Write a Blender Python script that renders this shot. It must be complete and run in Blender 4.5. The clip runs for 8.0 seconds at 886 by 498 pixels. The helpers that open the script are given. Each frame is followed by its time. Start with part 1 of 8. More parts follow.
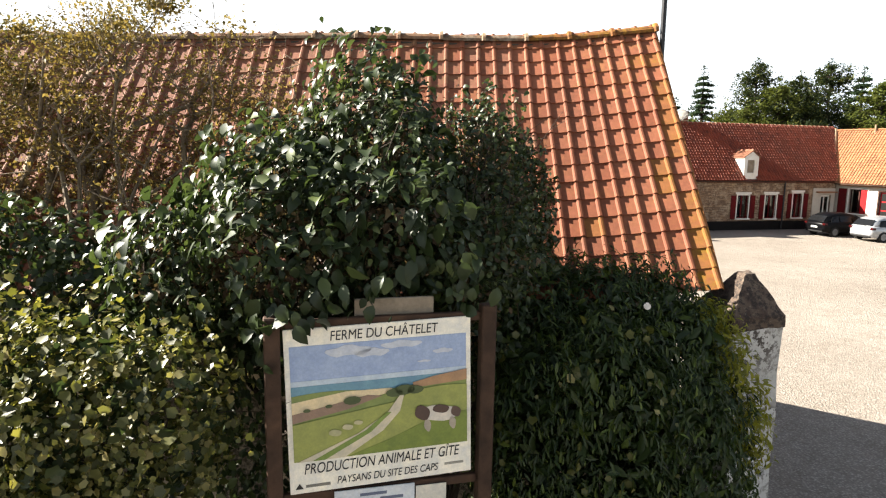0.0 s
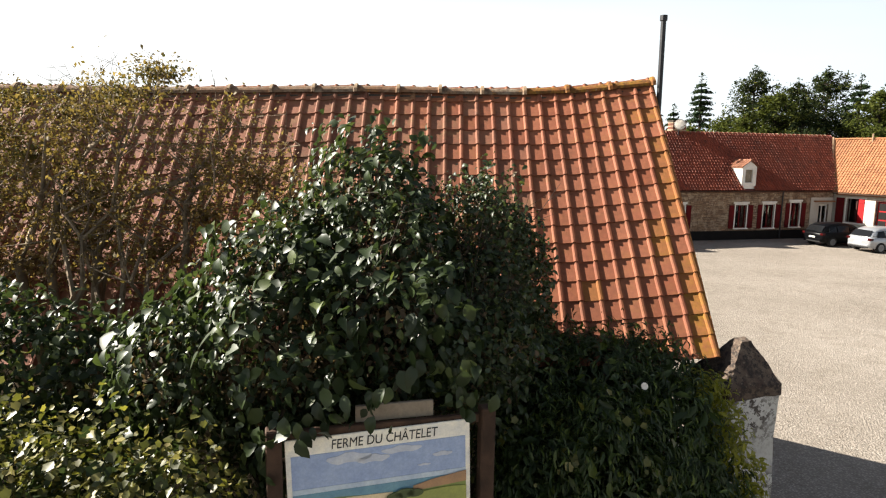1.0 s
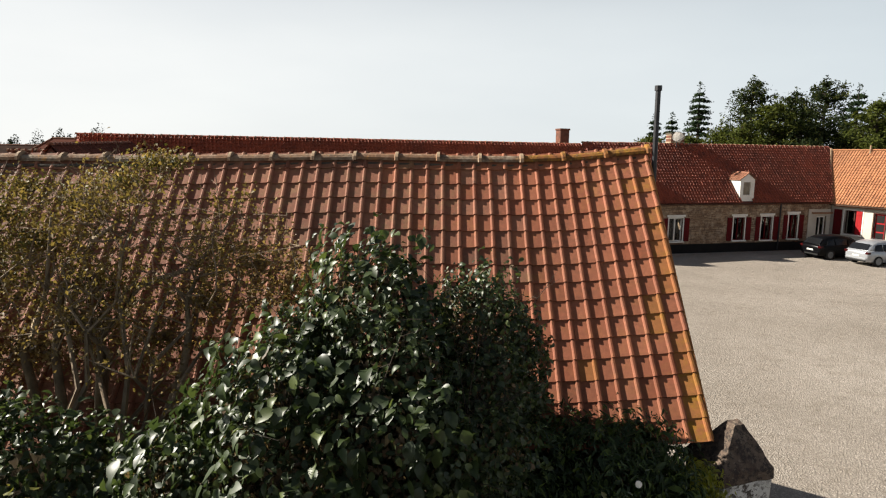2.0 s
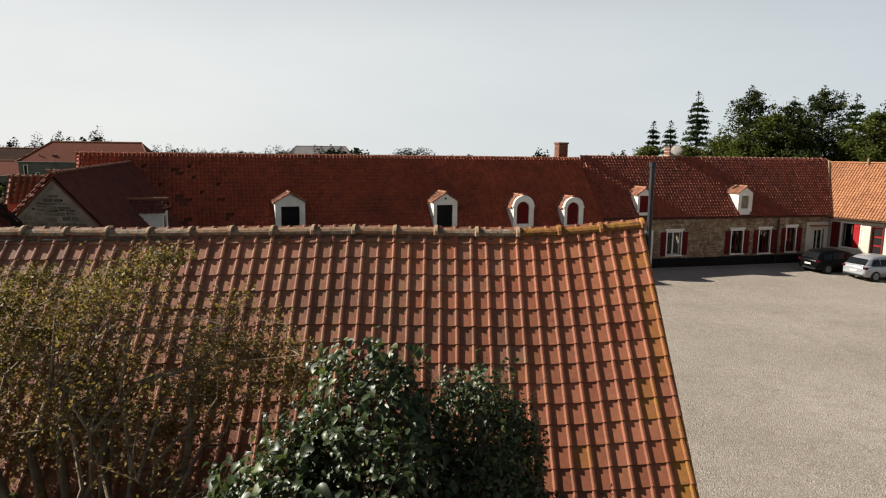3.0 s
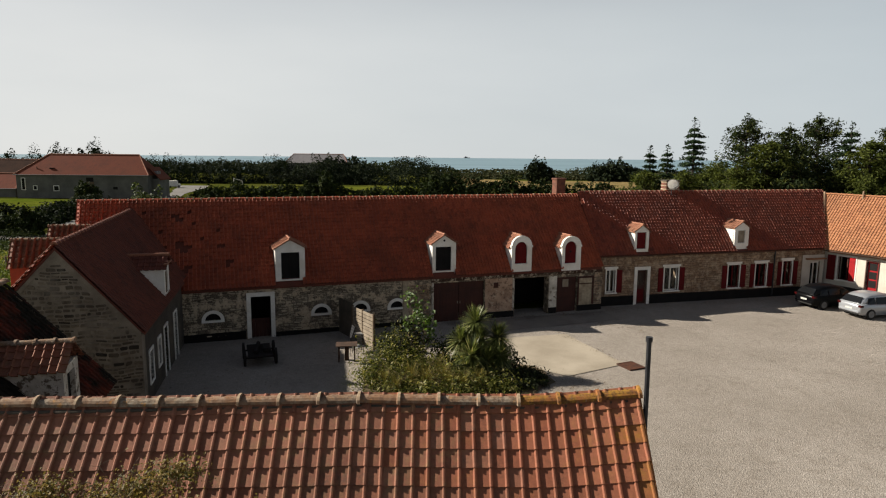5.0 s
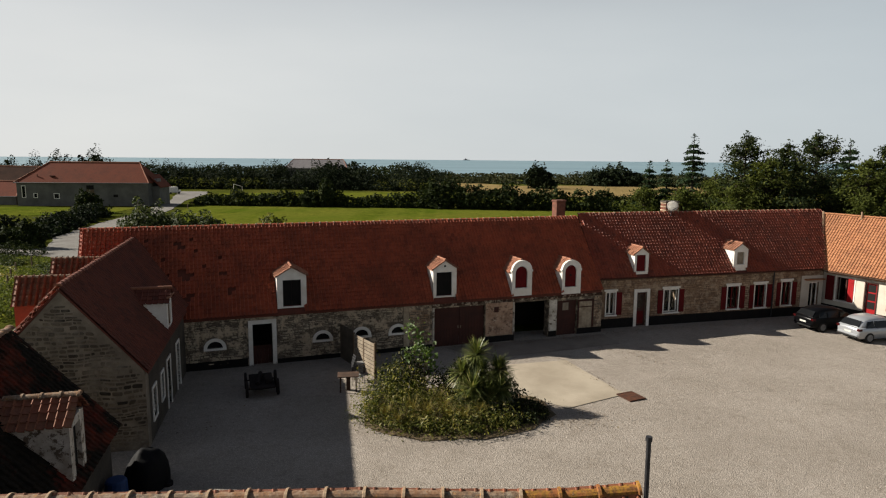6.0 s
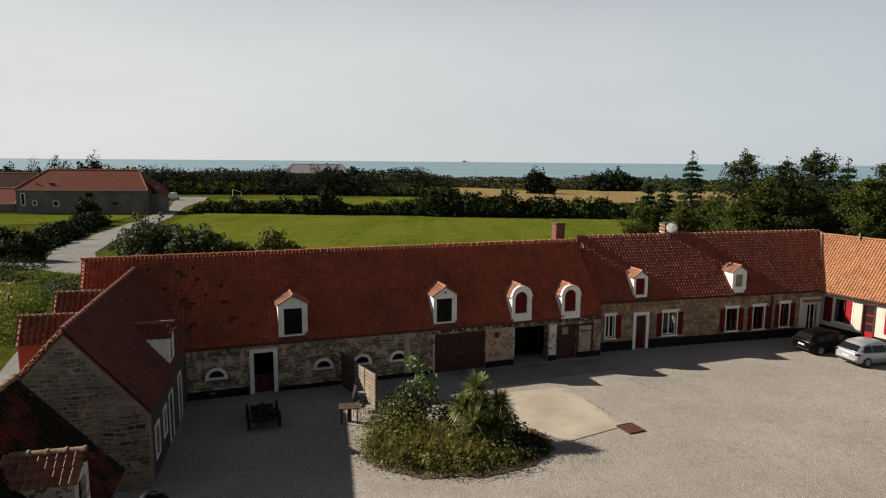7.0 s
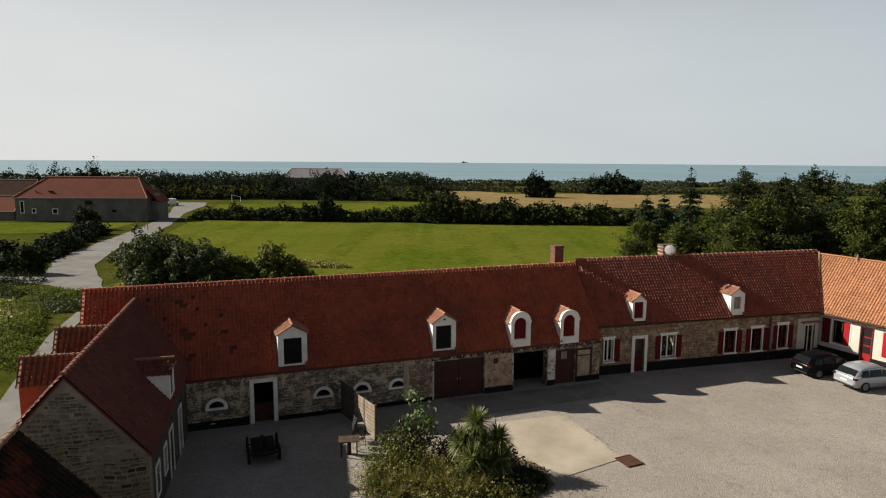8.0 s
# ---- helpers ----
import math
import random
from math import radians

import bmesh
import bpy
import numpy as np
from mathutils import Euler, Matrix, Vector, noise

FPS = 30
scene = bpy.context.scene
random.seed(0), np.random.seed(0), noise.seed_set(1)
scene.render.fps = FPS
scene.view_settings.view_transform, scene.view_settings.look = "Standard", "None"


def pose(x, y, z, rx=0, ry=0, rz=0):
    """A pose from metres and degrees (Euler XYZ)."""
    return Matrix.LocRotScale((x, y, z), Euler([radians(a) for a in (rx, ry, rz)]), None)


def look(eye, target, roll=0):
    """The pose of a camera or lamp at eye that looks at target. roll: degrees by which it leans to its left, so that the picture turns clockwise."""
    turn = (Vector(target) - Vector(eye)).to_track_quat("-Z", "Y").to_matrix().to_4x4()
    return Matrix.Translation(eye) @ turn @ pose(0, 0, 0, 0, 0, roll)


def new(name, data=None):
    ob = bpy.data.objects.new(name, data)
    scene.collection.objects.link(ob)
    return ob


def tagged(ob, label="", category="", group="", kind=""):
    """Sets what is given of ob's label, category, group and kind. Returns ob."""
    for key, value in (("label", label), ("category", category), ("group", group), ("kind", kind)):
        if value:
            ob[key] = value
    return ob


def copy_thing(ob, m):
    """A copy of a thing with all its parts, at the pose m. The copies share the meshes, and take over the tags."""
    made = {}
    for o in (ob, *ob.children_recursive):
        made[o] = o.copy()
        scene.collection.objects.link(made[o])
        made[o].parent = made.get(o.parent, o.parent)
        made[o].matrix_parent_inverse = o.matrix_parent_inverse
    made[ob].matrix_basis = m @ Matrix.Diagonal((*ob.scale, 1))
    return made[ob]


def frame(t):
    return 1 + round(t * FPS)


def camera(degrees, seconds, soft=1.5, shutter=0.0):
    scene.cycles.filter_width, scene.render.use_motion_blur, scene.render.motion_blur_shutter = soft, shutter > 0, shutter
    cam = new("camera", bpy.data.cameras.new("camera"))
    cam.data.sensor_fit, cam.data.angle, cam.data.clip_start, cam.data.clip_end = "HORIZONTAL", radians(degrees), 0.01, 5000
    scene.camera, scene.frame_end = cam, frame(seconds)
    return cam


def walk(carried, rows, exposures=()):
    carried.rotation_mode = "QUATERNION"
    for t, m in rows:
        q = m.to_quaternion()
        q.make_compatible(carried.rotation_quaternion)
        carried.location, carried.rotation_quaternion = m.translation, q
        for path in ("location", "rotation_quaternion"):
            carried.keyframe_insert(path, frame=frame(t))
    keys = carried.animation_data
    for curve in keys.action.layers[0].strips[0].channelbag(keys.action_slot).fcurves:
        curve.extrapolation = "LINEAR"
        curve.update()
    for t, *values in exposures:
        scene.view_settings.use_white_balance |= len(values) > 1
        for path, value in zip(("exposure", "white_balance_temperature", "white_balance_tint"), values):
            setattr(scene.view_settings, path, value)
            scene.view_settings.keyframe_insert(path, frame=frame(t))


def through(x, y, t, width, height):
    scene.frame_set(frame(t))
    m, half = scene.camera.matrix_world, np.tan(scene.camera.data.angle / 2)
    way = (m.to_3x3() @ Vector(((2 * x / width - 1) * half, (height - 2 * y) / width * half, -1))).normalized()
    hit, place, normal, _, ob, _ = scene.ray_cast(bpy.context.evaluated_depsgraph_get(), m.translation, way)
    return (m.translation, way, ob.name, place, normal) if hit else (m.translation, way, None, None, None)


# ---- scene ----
cam = camera(70.0, 8.0, 1.18)
EXPOSURES = [(0.0, 2.32), (1.0, 1.85), (1.7, 1.47), (3.0, 1.18), (4.5, 1.03), (8.0, 0.98)]
PATH = [
    (0, (0.137, -0.033, 4.497), (0.116, 1.945, 4.2), 1.0),
    (0.5, (0.147, -0.011, 4.765), (0.128, 1.967, 4.469), 1.0),
    (1, (0.122, 0.008, 5.124), (0.105, 1.986, 4.828), 0.9),
    (1.5, (0.119, 0.02, 5.512), (0.103, 1.998, 5.218), 0.8),
    (3, (0.133, 0.052, 6.85), (0.12, 2.03, 6.553), 0.7),
    (3.5, (0.128, 0.089, 7.336), (0.117, 2.067, 7.041), 0.7),
    (4, (0.1, 0.124, 7.853), (0.089, 2.102, 7.559), 0.7),
    (4.5, (0.076, 0.138, 8.405), (0.068, 2.116, 8.112), 0.6),
    (6, (-0.014, 0.161, 10.262), (-0.019, 2.141, 9.978), 0.5),
    (6.5, (-0.058, 0.162, 10.959), (-0.062, 2.142, 10.676), 0.5),
    (7, (-0.112, 0.195, 11.621), (-0.113, 2.176, 11.342), 0.5),
    (7.5, (-0.119, 0.225, 12.345), (-0.12, 2.206, 12.068), 0.4),
    (8, (-0.108, 0.274, 13.074), (-0.107, 2.255, 12.797), 0.4),
]
walk(cam, [(t, look(eye, target, roll)) for t, eye, target, roll in PATH], EXPOSURES)

# ---- world and sun ----
SUN_WAY = Vector((0.850, -0.195, -0.506)).normalized()
world = bpy.data.worlds.new("world")
scene.world = world
world.use_nodes = True
wn = world.node_tree.nodes
sky = wn.new("ShaderNodeTexSky")
sky.sky_type = 'NISHITA'
sky.sun_disc = False
sky.sun_elevation = radians(30)
sky.sun_rotation = radians(-76)
sky.air_density, sky.dust_density, sky.ozone_density = 0.82, 0.5, 1.0
# milky coastal haze: thick towards the horizon, thinning out overhead
geo = wn.new("ShaderNodeTexCoord")
split = wn.new("ShaderNodeSeparateXYZ")
haze = wn.new("ShaderNodeMapRange")
haze.interpolation_type = 'SMOOTHSTEP'
for n, v in ((1, 0.12), (2, 0.48), (3, 0.92), (4, 0.0)):
    haze.inputs[n].default_value = v
milky = wn.new("ShaderNodeMix")
milky.data_type = 'RGBA'
milky.inputs[7].default_value = (7.0, 7.2, 7.4, 1)
veil = wn.new("ShaderNodeTexNoise")
veil.inputs["Scale"].default_value, veil.inputs["Detail"].default_value = 2.2, 5.0
spread = wn.new("ShaderNodeMapping")
spread.inputs["Scale"].default_value = (1.0, 1.0, 4.0)
thin = wn.new("ShaderNodeMix")
thin.data_type = 'RGBA'
thin.inputs[6].default_value, thin.inputs[7].default_value = (6.45, 6.65, 6.75, 1), (7.9, 7.95, 7.85, 1)
wl = world.node_tree.links
wl.new(geo.outputs["Generated"], spread.inputs[0])
wl.new(spread.outputs[0], veil.inputs["Vector"])
wl.new(veil.outputs[0], thin.inputs[0])
side = wn.new("ShaderNodeMapRange")
side.inputs[1].default_value, side.inputs[2].default_value = -0.5, 0.6
tint = wn.new("ShaderNodeMix")
tint.data_type = 'RGBA'
tint.inputs[6].default_value, tint.inputs[7].default_value = (1.05, 1.045, 1.03, 1), (0.78, 0.84, 0.88, 1)
toward = wn.new("ShaderNodeVectorMath")
toward.operation = 'MULTIPLY'
wl.new(split.outputs["X"], side.inputs[0])
wl.new(side.outputs[0], tint.inputs[0])
wl.new(thin.outputs[2], toward.inputs[0])
wl.new(tint.outputs[2], toward.inputs[1])
# the haze brightens round the sun
near_sun = wn.new("ShaderNodeVectorMath")
near_sun.operation = 'DOT_PRODUCT'
near_sun.inputs[1].default_value = -SUN_WAY
wl.new(geo.outputs["Generated"], near_sun.inputs[0])
aureole = wn.new("ShaderNodeMapRange")
aureole.interpolation_type = 'SMOOTHSTEP'
for n, v in ((1, 0.72), (2, 1.0), (3, 1.0), (4, 3.6)):
    aureole.inputs[n].default_value = v
wl.new(near_sun.outputs["Value"], aureole.inputs[0])
glow = wn.new("ShaderNodeVectorMath")
glow.operation = 'SCALE'
wl.new(toward.outputs[0], glow.inputs[0])
wl.new(aureole.outputs[0], glow.inputs["Scale"])
wl.new(glow.outputs[0], milky.inputs[7])
wl.new(geo.outputs["Generated"], split.inputs[0])
wl.new(split.outputs["Z"], haze.inputs[0])
wl.new(haze.outputs[0], milky.inputs[0])
pale = wn.new("ShaderNodeHueSaturation")
pale.inputs["Saturation"].default_value, pale.inputs["Value"].default_value = 0.6, 0.72
wl.new(sky.outputs[0], pale.inputs["Color"])
wl.new(pale.outputs[0], milky.inputs[6])
wl.new(milky.outputs[2], wn["Background"].inputs["Color"])
wn["Background"].inputs["Strength"].default_value = 0.05
sun = bpy.data.lights.new("sun", 'SUN')
sun.energy, sun.angle, sun.color = 5.0, radians(0.53), (1.0, 0.93, 0.82)
sun_ob = new("sun", sun)
sun_ob.matrix_world = look(-SUN_WAY * 60, (0, 0, 0))


# ---- materials ----
def srgb(r, g, b, dull=0.74):
    """A swatch colour, scaled down so shade comes out darker at the raised exposure."""
    return tuple(dull * ((c / 255 + 0.055) / 1.055) ** 2.4 if c > 10 else c / 3294.6 for c in (r, g, b)) + (1,)


class Nodes:
    """A short way to write node materials."""

    def __init__(self, name):
        self.m = bpy.data.materials.new(name)
        self.m.use_nodes = True
        self.n, self.l = self.m.node_tree.nodes, self.m.node_tree.links
        self.bsdf = self.n["Principled BSDF"]
        self.co = self.n.new("ShaderNodeTexCoord").outputs["Object"]

    def put(self, sock, v):
        if isinstance(v, bpy.types.NodeSocket):
            self.l.new(v, sock)
        else:
            sock.default_value = v

    def noise(self, scale, detail=4, rough=0.6, co=None, stretch=None):
        t = self.n.new("ShaderNodeTexNoise")
        co = co or self.co
        if stretch:
            mp = self.n.new("ShaderNodeMapping")
            mp.inputs["Scale"].default_value = stretch
            self.l.new(co, mp.inputs[0])
            co = mp.outputs[0]
        self.l.new(co, t.inputs["Vector"])
        t.inputs["Scale"].default_value = scale
        t.inputs["Detail"].default_value = detail
        t.inputs["Roughness"].default_value = rough
        return t.outputs[0]

    def voronoi(self, scale, feature='F1', out="Distance", stretch=None):
        t = self.n.new("ShaderNodeTexVoronoi")
        t.feature = feature
        co = self.co
        if stretch:
            mp = self.n.new("ShaderNodeMapping")
            mp.inputs["Scale"].default_value = stretch
            self.l.new(co, mp.inputs[0])
            co = mp.outputs[0]
        self.l.new(co, t.inputs["Vector"])
        t.inputs["Scale"].default_value = scale
        return t.outputs[out]

    def ramp(self, v, a, b):
        t = self.n.new("ShaderNodeMapRange")
        self.put(t.inputs[0], v)
        t.inputs[1].default_value, t.inputs[2].default_value = a, b
        return t.outputs[0]

    def mix(self, f, a, b, how='MIX'):
        t = self.n.new("ShaderNodeMix")
        t.data_type, t.blend_type = 'RGBA', how
        self.put(t.inputs[0], f)
        self.put(t.inputs[6], a)
        self.put(t.inputs[7], b)
        return t.outputs[2]

    def math(self, how, a, b=0.0):
        t = self.n.new("ShaderNodeMath")
        t.operation = how
        self.put(t.inputs[0], a)
        self.put(t.inputs[1], b)
        return t.outputs[0]

    def island(self):
        return self.n.new("ShaderNodeNewGeometry").outputs["Random Per Island"]

    def rand(self):
        return self.n.new("ShaderNodeObjectInfo").outputs["Random"]

    def spread(self):
        """Pieces that share a mesh each take their own stretch of the grain."""
        t = self.n.new("ShaderNodeVectorMath")
        t.operation = 'ADD'
        self.l.new(self.co, t.inputs[0])
        self.l.new(self.n.new("ShaderNodeObjectInfo").outputs["Location"], t.inputs[1])
        self.co = t.outputs[0]

    def done(self, col, rough=0.8, bump=None, strength=0.3, dist=0.01, metal=0.0, spec=0.5):
        self.put(self.bsdf.inputs["Base Color"], col)
        self.put(self.bsdf.inputs["Roughness"], rough)
        self.bsdf.inputs["Metallic"].default_value = metal
        self.bsdf.inputs["Specular IOR Level"].default_value = spec
        if bump is not None:
            b = self.n.new("ShaderNodeBump")
            b.inputs["Strength"].default_value, b.inputs["Distance"].default_value = strength, dist
            self.l.new(bump, b.inputs["Height"])
            self.l.new(b.outputs[0], self.bsdf.inputs["Normal"])
        return self.m


def plain(name, c1, c2, scale=3.0, rough=0.7, strength=0.25, dist=0.01, fine=40.0, metal=0.0, spec=0.25):
    """Two tones in broad patches, with a fine grain over them."""
    k = Nodes(name)
    col = k.mix(k.ramp(k.noise(scale, 6), 0.35, 0.65), c1, c2)
    grain = k.noise(fine, 3)
    col = k.mix(0.35, col, k.mix(k.ramp(grain, 0.3, 0.7), (0.45, 0.45, 0.45, 1), (1, 1, 1, 1)), 'MULTIPLY')
    return k.done(col, rough, grain, strength, dist, metal, spec)


def tile_material(name, c1, c2, c3, lichen, moss, amount=0.5, per='island', rough=0.62, dirt=0.7):
    k = Nodes(name)
    if per == 'object':
        k.spread()
    r = k.rand() if per == 'object' else k.island()
    col = k.mix(r, c1, c2)
    r2 = k.math('FRACT', k.math('MULTIPLY', r, 17.31))
    col = k.mix(k.ramp(r2, 0.72, 1.0), col, c3)
    big = k.noise(0.55, 5)
    small = k.noise(9.0, 6, 0.7)
    spots = k.math('MULTIPLY', k.ramp(big, 0.44, 0.68), k.ramp(small, 0.46, 0.62))
    col = k.mix(k.math('MULTIPLY', spots, amount), col, lichen)
    dark = k.math('MULTIPLY', k.ramp(k.noise(1.7, 5), 0.45, 0.7), k.ramp(k.noise(23.0, 5, 0.7), 0.4, 0.65))
    col = k.mix(k.math('MULTIPLY', dark, dirt), col, moss)
    col = k.mix(k.math('MULTIPLY', k.ramp(k.noise(0.35, 7, 0.7), 0.46, 0.62), 0.4 * dirt), col, moss)
    col = k.mix(0.45, col, k.mix(k.ramp(k.noise(16.0, 7, 0.75), 0.32, 0.68), (0.5, 0.46, 0.42, 1), (1.15, 1.15, 1.15, 1)), 'MULTIPLY')
    return k.done(col, rough, k.noise(60.0, 4), 0.25, 0.006, spec=0.3)


def stone_material(name, c1, c2, c3, amount=0.0, dark=0.0):
    """Loose stones that share a mesh: each takes its own tone."""
    k = Nodes(name)
    r = k.math('FRACT', k.math('ADD', k.island(), k.rand()))
    col = k.mix(r, c1, c2)
    col = k.mix(k.ramp(k.math('FRACT', k.math('MULTIPLY', r, 13.7)), 0.62, 1.0), col, c3)
    col = k.mix(0.5, col, k.mix(k.ramp(k.noise(14.0, 6), 0.3, 0.7), (0.35, 0.33, 0.3, 1), (1, 1, 1, 1)), 'MULTIPLY')
    col = k.mix(k.math('MULTIPLY', k.ramp(k.noise(0.8, 5), 0.5, 0.7), 0.45), col, (0.42, 0.36, 0.28, 1))
    if amount or dark:
        col = smear(k, col, amount, dark)
    return k.done(col, 0.9, k.noise(35.0, 5), 0.6, 0.015, spec=0.2)


def smear(k, col, amount=0.8, dark=0.5):
    """Remnants of pale plaster and dark damp stains that run over stones and joints alike."""
    col = k.mix(k.math('MULTIPLY', k.ramp(k.noise(1.5, 10, 0.78), 0.5, 0.56), amount), col, srgb(196, 176, 150, dull=0.88))
    col = k.mix(k.math('MULTIPLY', k.ramp(k.noise(4.2, 9, 0.8), 0.53, 0.6), dark), col, srgb(52, 46, 40))
    return k.mix(k.math('MULTIPLY', k.ramp(k.noise(0.45, 6, 0.7), 0.5, 0.66), 0.5 * dark), col, srgb(70, 62, 54))


def leaf_material(name, c1, c2, c3, rough=0.35, through=0.25, spec=0.4):
    k = Nodes(name)
    r = k.island()
    col = k.mix(r, c1, c2)
    col = k.mix(k.ramp(k.math('FRACT', k.math('MULTIPLY', r, 23.7)), 0.8, 1.0), col, c3)
    m = k.done(col, rough, None, spec=spec)
    k.bsdf.inputs["Transmission Weight"].default_value = 0.0
    tr = k.n.new("ShaderNodeBsdfTranslucent")
    k.l.new(k.mix(1.0, col, (1.6, 1.6, 1.05, 1), 'MULTIPLY'), tr.inputs[0])
    mixer = k.n.new("ShaderNodeMixShader")
    mixer.inputs[0].default_value = through
    k.l.new(k.bsdf.outputs[0], mixer.inputs[1])
    k.l.new(tr.outputs[0], mixer.inputs[2])
    k.l.new(mixer.outputs[0], k.n["Material Output"].inputs[0])
    return m


def gravel_material():
    k = Nodes("pale gravel")
    col = k.mix(k.ramp(k.noise(0.22, 6), 0.35, 0.65), srgb(198, 189, 178), srgb(177, 168, 157))
    col = k.mix(k.math('MULTIPLY', k.ramp(k.noise(2.2, 8, 0.75), 0.5, 0.72), 0.5), col, srgb(128, 114, 98))
    grain = k.noise(11.0, 8, 0.8)
    col = k.mix(0.8, col, k.mix(k.ramp(grain, 0.3, 0.7), (0.62, 0.6, 0.58, 1), (1.4, 1.4, 1.4, 1)), 'MULTIPLY')
    col = k.mix(k.math('MULTIPLY', k.ramp(k.voronoi(26.0), 0.15, 0.5), 0.55), col, srgb(110, 100, 88))
    col = k.mix(k.math('MULTIPLY', k.ramp(k.noise(0.7, 8, 0.75), 0.62, 0.7), 0.5), col, srgb(98, 88, 76))
    return k.done(col, 0.95, k.math('ADD', k.voronoi(30.0), k.math('MULTIPLY', grain, 1.5)), 0.75, 0.024, spec=0.15)


def grass_material(name, c1, c2, c3, stripe=0.0):
    k = Nodes(name)
    col = k.mix(k.ramp(k.noise(0.06, 6), 0.35, 0.65), c1, c2)
    col = k.mix(k.math('MULTIPLY', k.ramp(k.noise(0.9, 6, 0.7), 0.45, 0.65), 0.75), col, c3)
    col = k.mix(0.7, col, k.mix(k.ramp(k.noise(0.35, 9, 0.85), 0.35, 0.65), (0.6, 0.6, 0.5, 1), (1.3, 1.25, 1.1, 1)), 'MULTIPLY')
    col = k.mix(k.math('MULTIPLY', k.ramp(k.noise(0.55, 7, 0.7, stretch=(0.5, 1.6, 1.0)), 0.6, 0.68), 0.7), col, (0.02, 0.026, 0.008, 1))
    if stripe:
        col = k.mix(k.math('MULTIPLY', k.ramp(k.noise(0.25, 2, stretch=(1.0, 0.06, 1.0)), 0.42, 0.58), stripe), col, c2)
    return k.done(col, 0.9, k.noise(6.0, 5, 0.7), 0.8, 0.1, spec=0.0)


def sea_material():
    k = Nodes("sea water")
    col = k.mix(k.ramp(k.noise(0.004, 4, stretch=(0.3, 1.5, 1)), 0.35, 0.65), srgb(112, 136, 147), srgb(127, 151, 160))
    return k.done(col, 0.7, k.noise(0.25, 4), 0.3, 0.3, spec=0.15)


M = {}
M["barn_tile"] = tile_material("weathered orange clay tile", srgb(152, 90, 64), srgb(167, 103, 75), srgb(142, 79, 53), srgb(160, 114, 58), srgb(84, 58, 43), 0.55, 'object', rough=0.75, dirt=0.6)
M["barn_tile_rest"] = tile_material("weathered orange clay tile run", srgb(149, 92, 68), srgb(163, 108, 84), srgb(134, 81, 61), srgb(150, 122, 82), srgb(84, 70, 57), 0.75, rough=0.8, dirt=0.75)
M["barn_tile_pale"] = tile_material("faded orange clay tile", srgb(149, 92, 68), srgb(163, 108, 84), srgb(134, 81, 61), srgb(150, 122, 82), srgb(84, 70, 57), 0.75, 'object', rough=0.8, dirt=0.75)
M["verge_tile"] = tile_material("lichened verge tile", srgb(158, 98, 60), srgb(164, 106, 58), srgb(150, 90, 58), srgb(160, 118, 30), srgb(96, 72, 36), 1.0, 'object', rough=0.85, dirt=0.6)
k = Nodes("mottled ridge tile")
k.spread()
col = k.mix(k.ramp(k.noise(5.0, 6, 0.7), 0.42, 0.58), srgb(138, 112, 88), srgb(156, 144, 126))
col = k.mix(k.math('MULTIPLY', k.ramp(k.noise(14.0, 6, 0.7), 0.46, 0.58), 0.75), col, srgb(84, 72, 62))
col = k.mix(k.math('MULTIPLY', k.ramp(k.noise(9.0, 6, 0.7), 0.58, 0.66), 0.8), col, srgb(186, 130, 56))
col = k.mix(k.math('MULTIPLY', k.rand(), 0.4), col, srgb(150, 100, 66))
M["ridge_tile"] = k.done(col, 0.9, k.noise(40.0, 5), 0.5, 0.01, spec=0.2)
k = Nodes("lichened ridge tile")
k.spread()
col = k.mix(k.ramp(k.noise(6.0, 6, 0.7), 0.42, 0.58), srgb(146, 92, 52), srgb(158, 116, 46))
col = k.mix(k.math('MULTIPLY', k.ramp(k.noise(15.0, 7, 0.75), 0.46, 0.58), 0.8), col, srgb(88, 62, 40))
col = k.mix(k.math('MULTIPLY', k.ramp(k.noise(11.0, 6, 0.7), 0.6, 0.68), 0.6), col, srgb(172, 158, 132))
M["lichen_ridge"] = k.done(col, 0.9, k.noise(40.0, 5), 0.5, 0.01, spec=0.2)
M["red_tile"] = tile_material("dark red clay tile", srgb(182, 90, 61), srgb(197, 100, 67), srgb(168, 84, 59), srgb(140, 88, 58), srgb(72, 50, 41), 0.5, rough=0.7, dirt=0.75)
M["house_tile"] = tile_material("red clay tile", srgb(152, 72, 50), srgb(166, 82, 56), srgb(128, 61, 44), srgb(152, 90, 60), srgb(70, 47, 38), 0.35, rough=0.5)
# shade of the yard slope and beneath the tiles, put into the tile colour
M["shade_tile"] = tile_material("red clay tile in shade tone", srgb(110, 60, 47), srgb(122, 66, 51), srgb(98, 55, 44), srgb(112, 70, 54), srgb(58, 44, 38), 0.4, rough=0.9)
k = Nodes("mossy clay tile")
col = k.mix(k.island(), srgb(96, 50, 38), srgb(116, 56, 40))
col = k.mix(k.ramp(k.noise(0.8, 6, 0.7), 0.36, 0.5), srgb(128, 44, 32), col)
col = k.mix(k.ramp(k.noise(0.55, 7, 0.7), 0.36, 0.5), col, k.mix(k.ramp(k.noise(6.0, 6, 0.7), 0.4, 0.62), srgb(26, 24, 20), srgb(46, 40, 32)))
M["moss_tile"] = k.done(col, 0.95, k.noise(12.0, 6, 0.7), 0.7, 0.03, spec=0.1)
M["orange_tile"] = tile_material("bright orange clay tile", srgb(166, 112, 77), srgb(180, 125, 88), srgb(152, 100, 71), srgb(180, 134, 94), srgb(120, 84, 62), 0.5, rough=0.9)
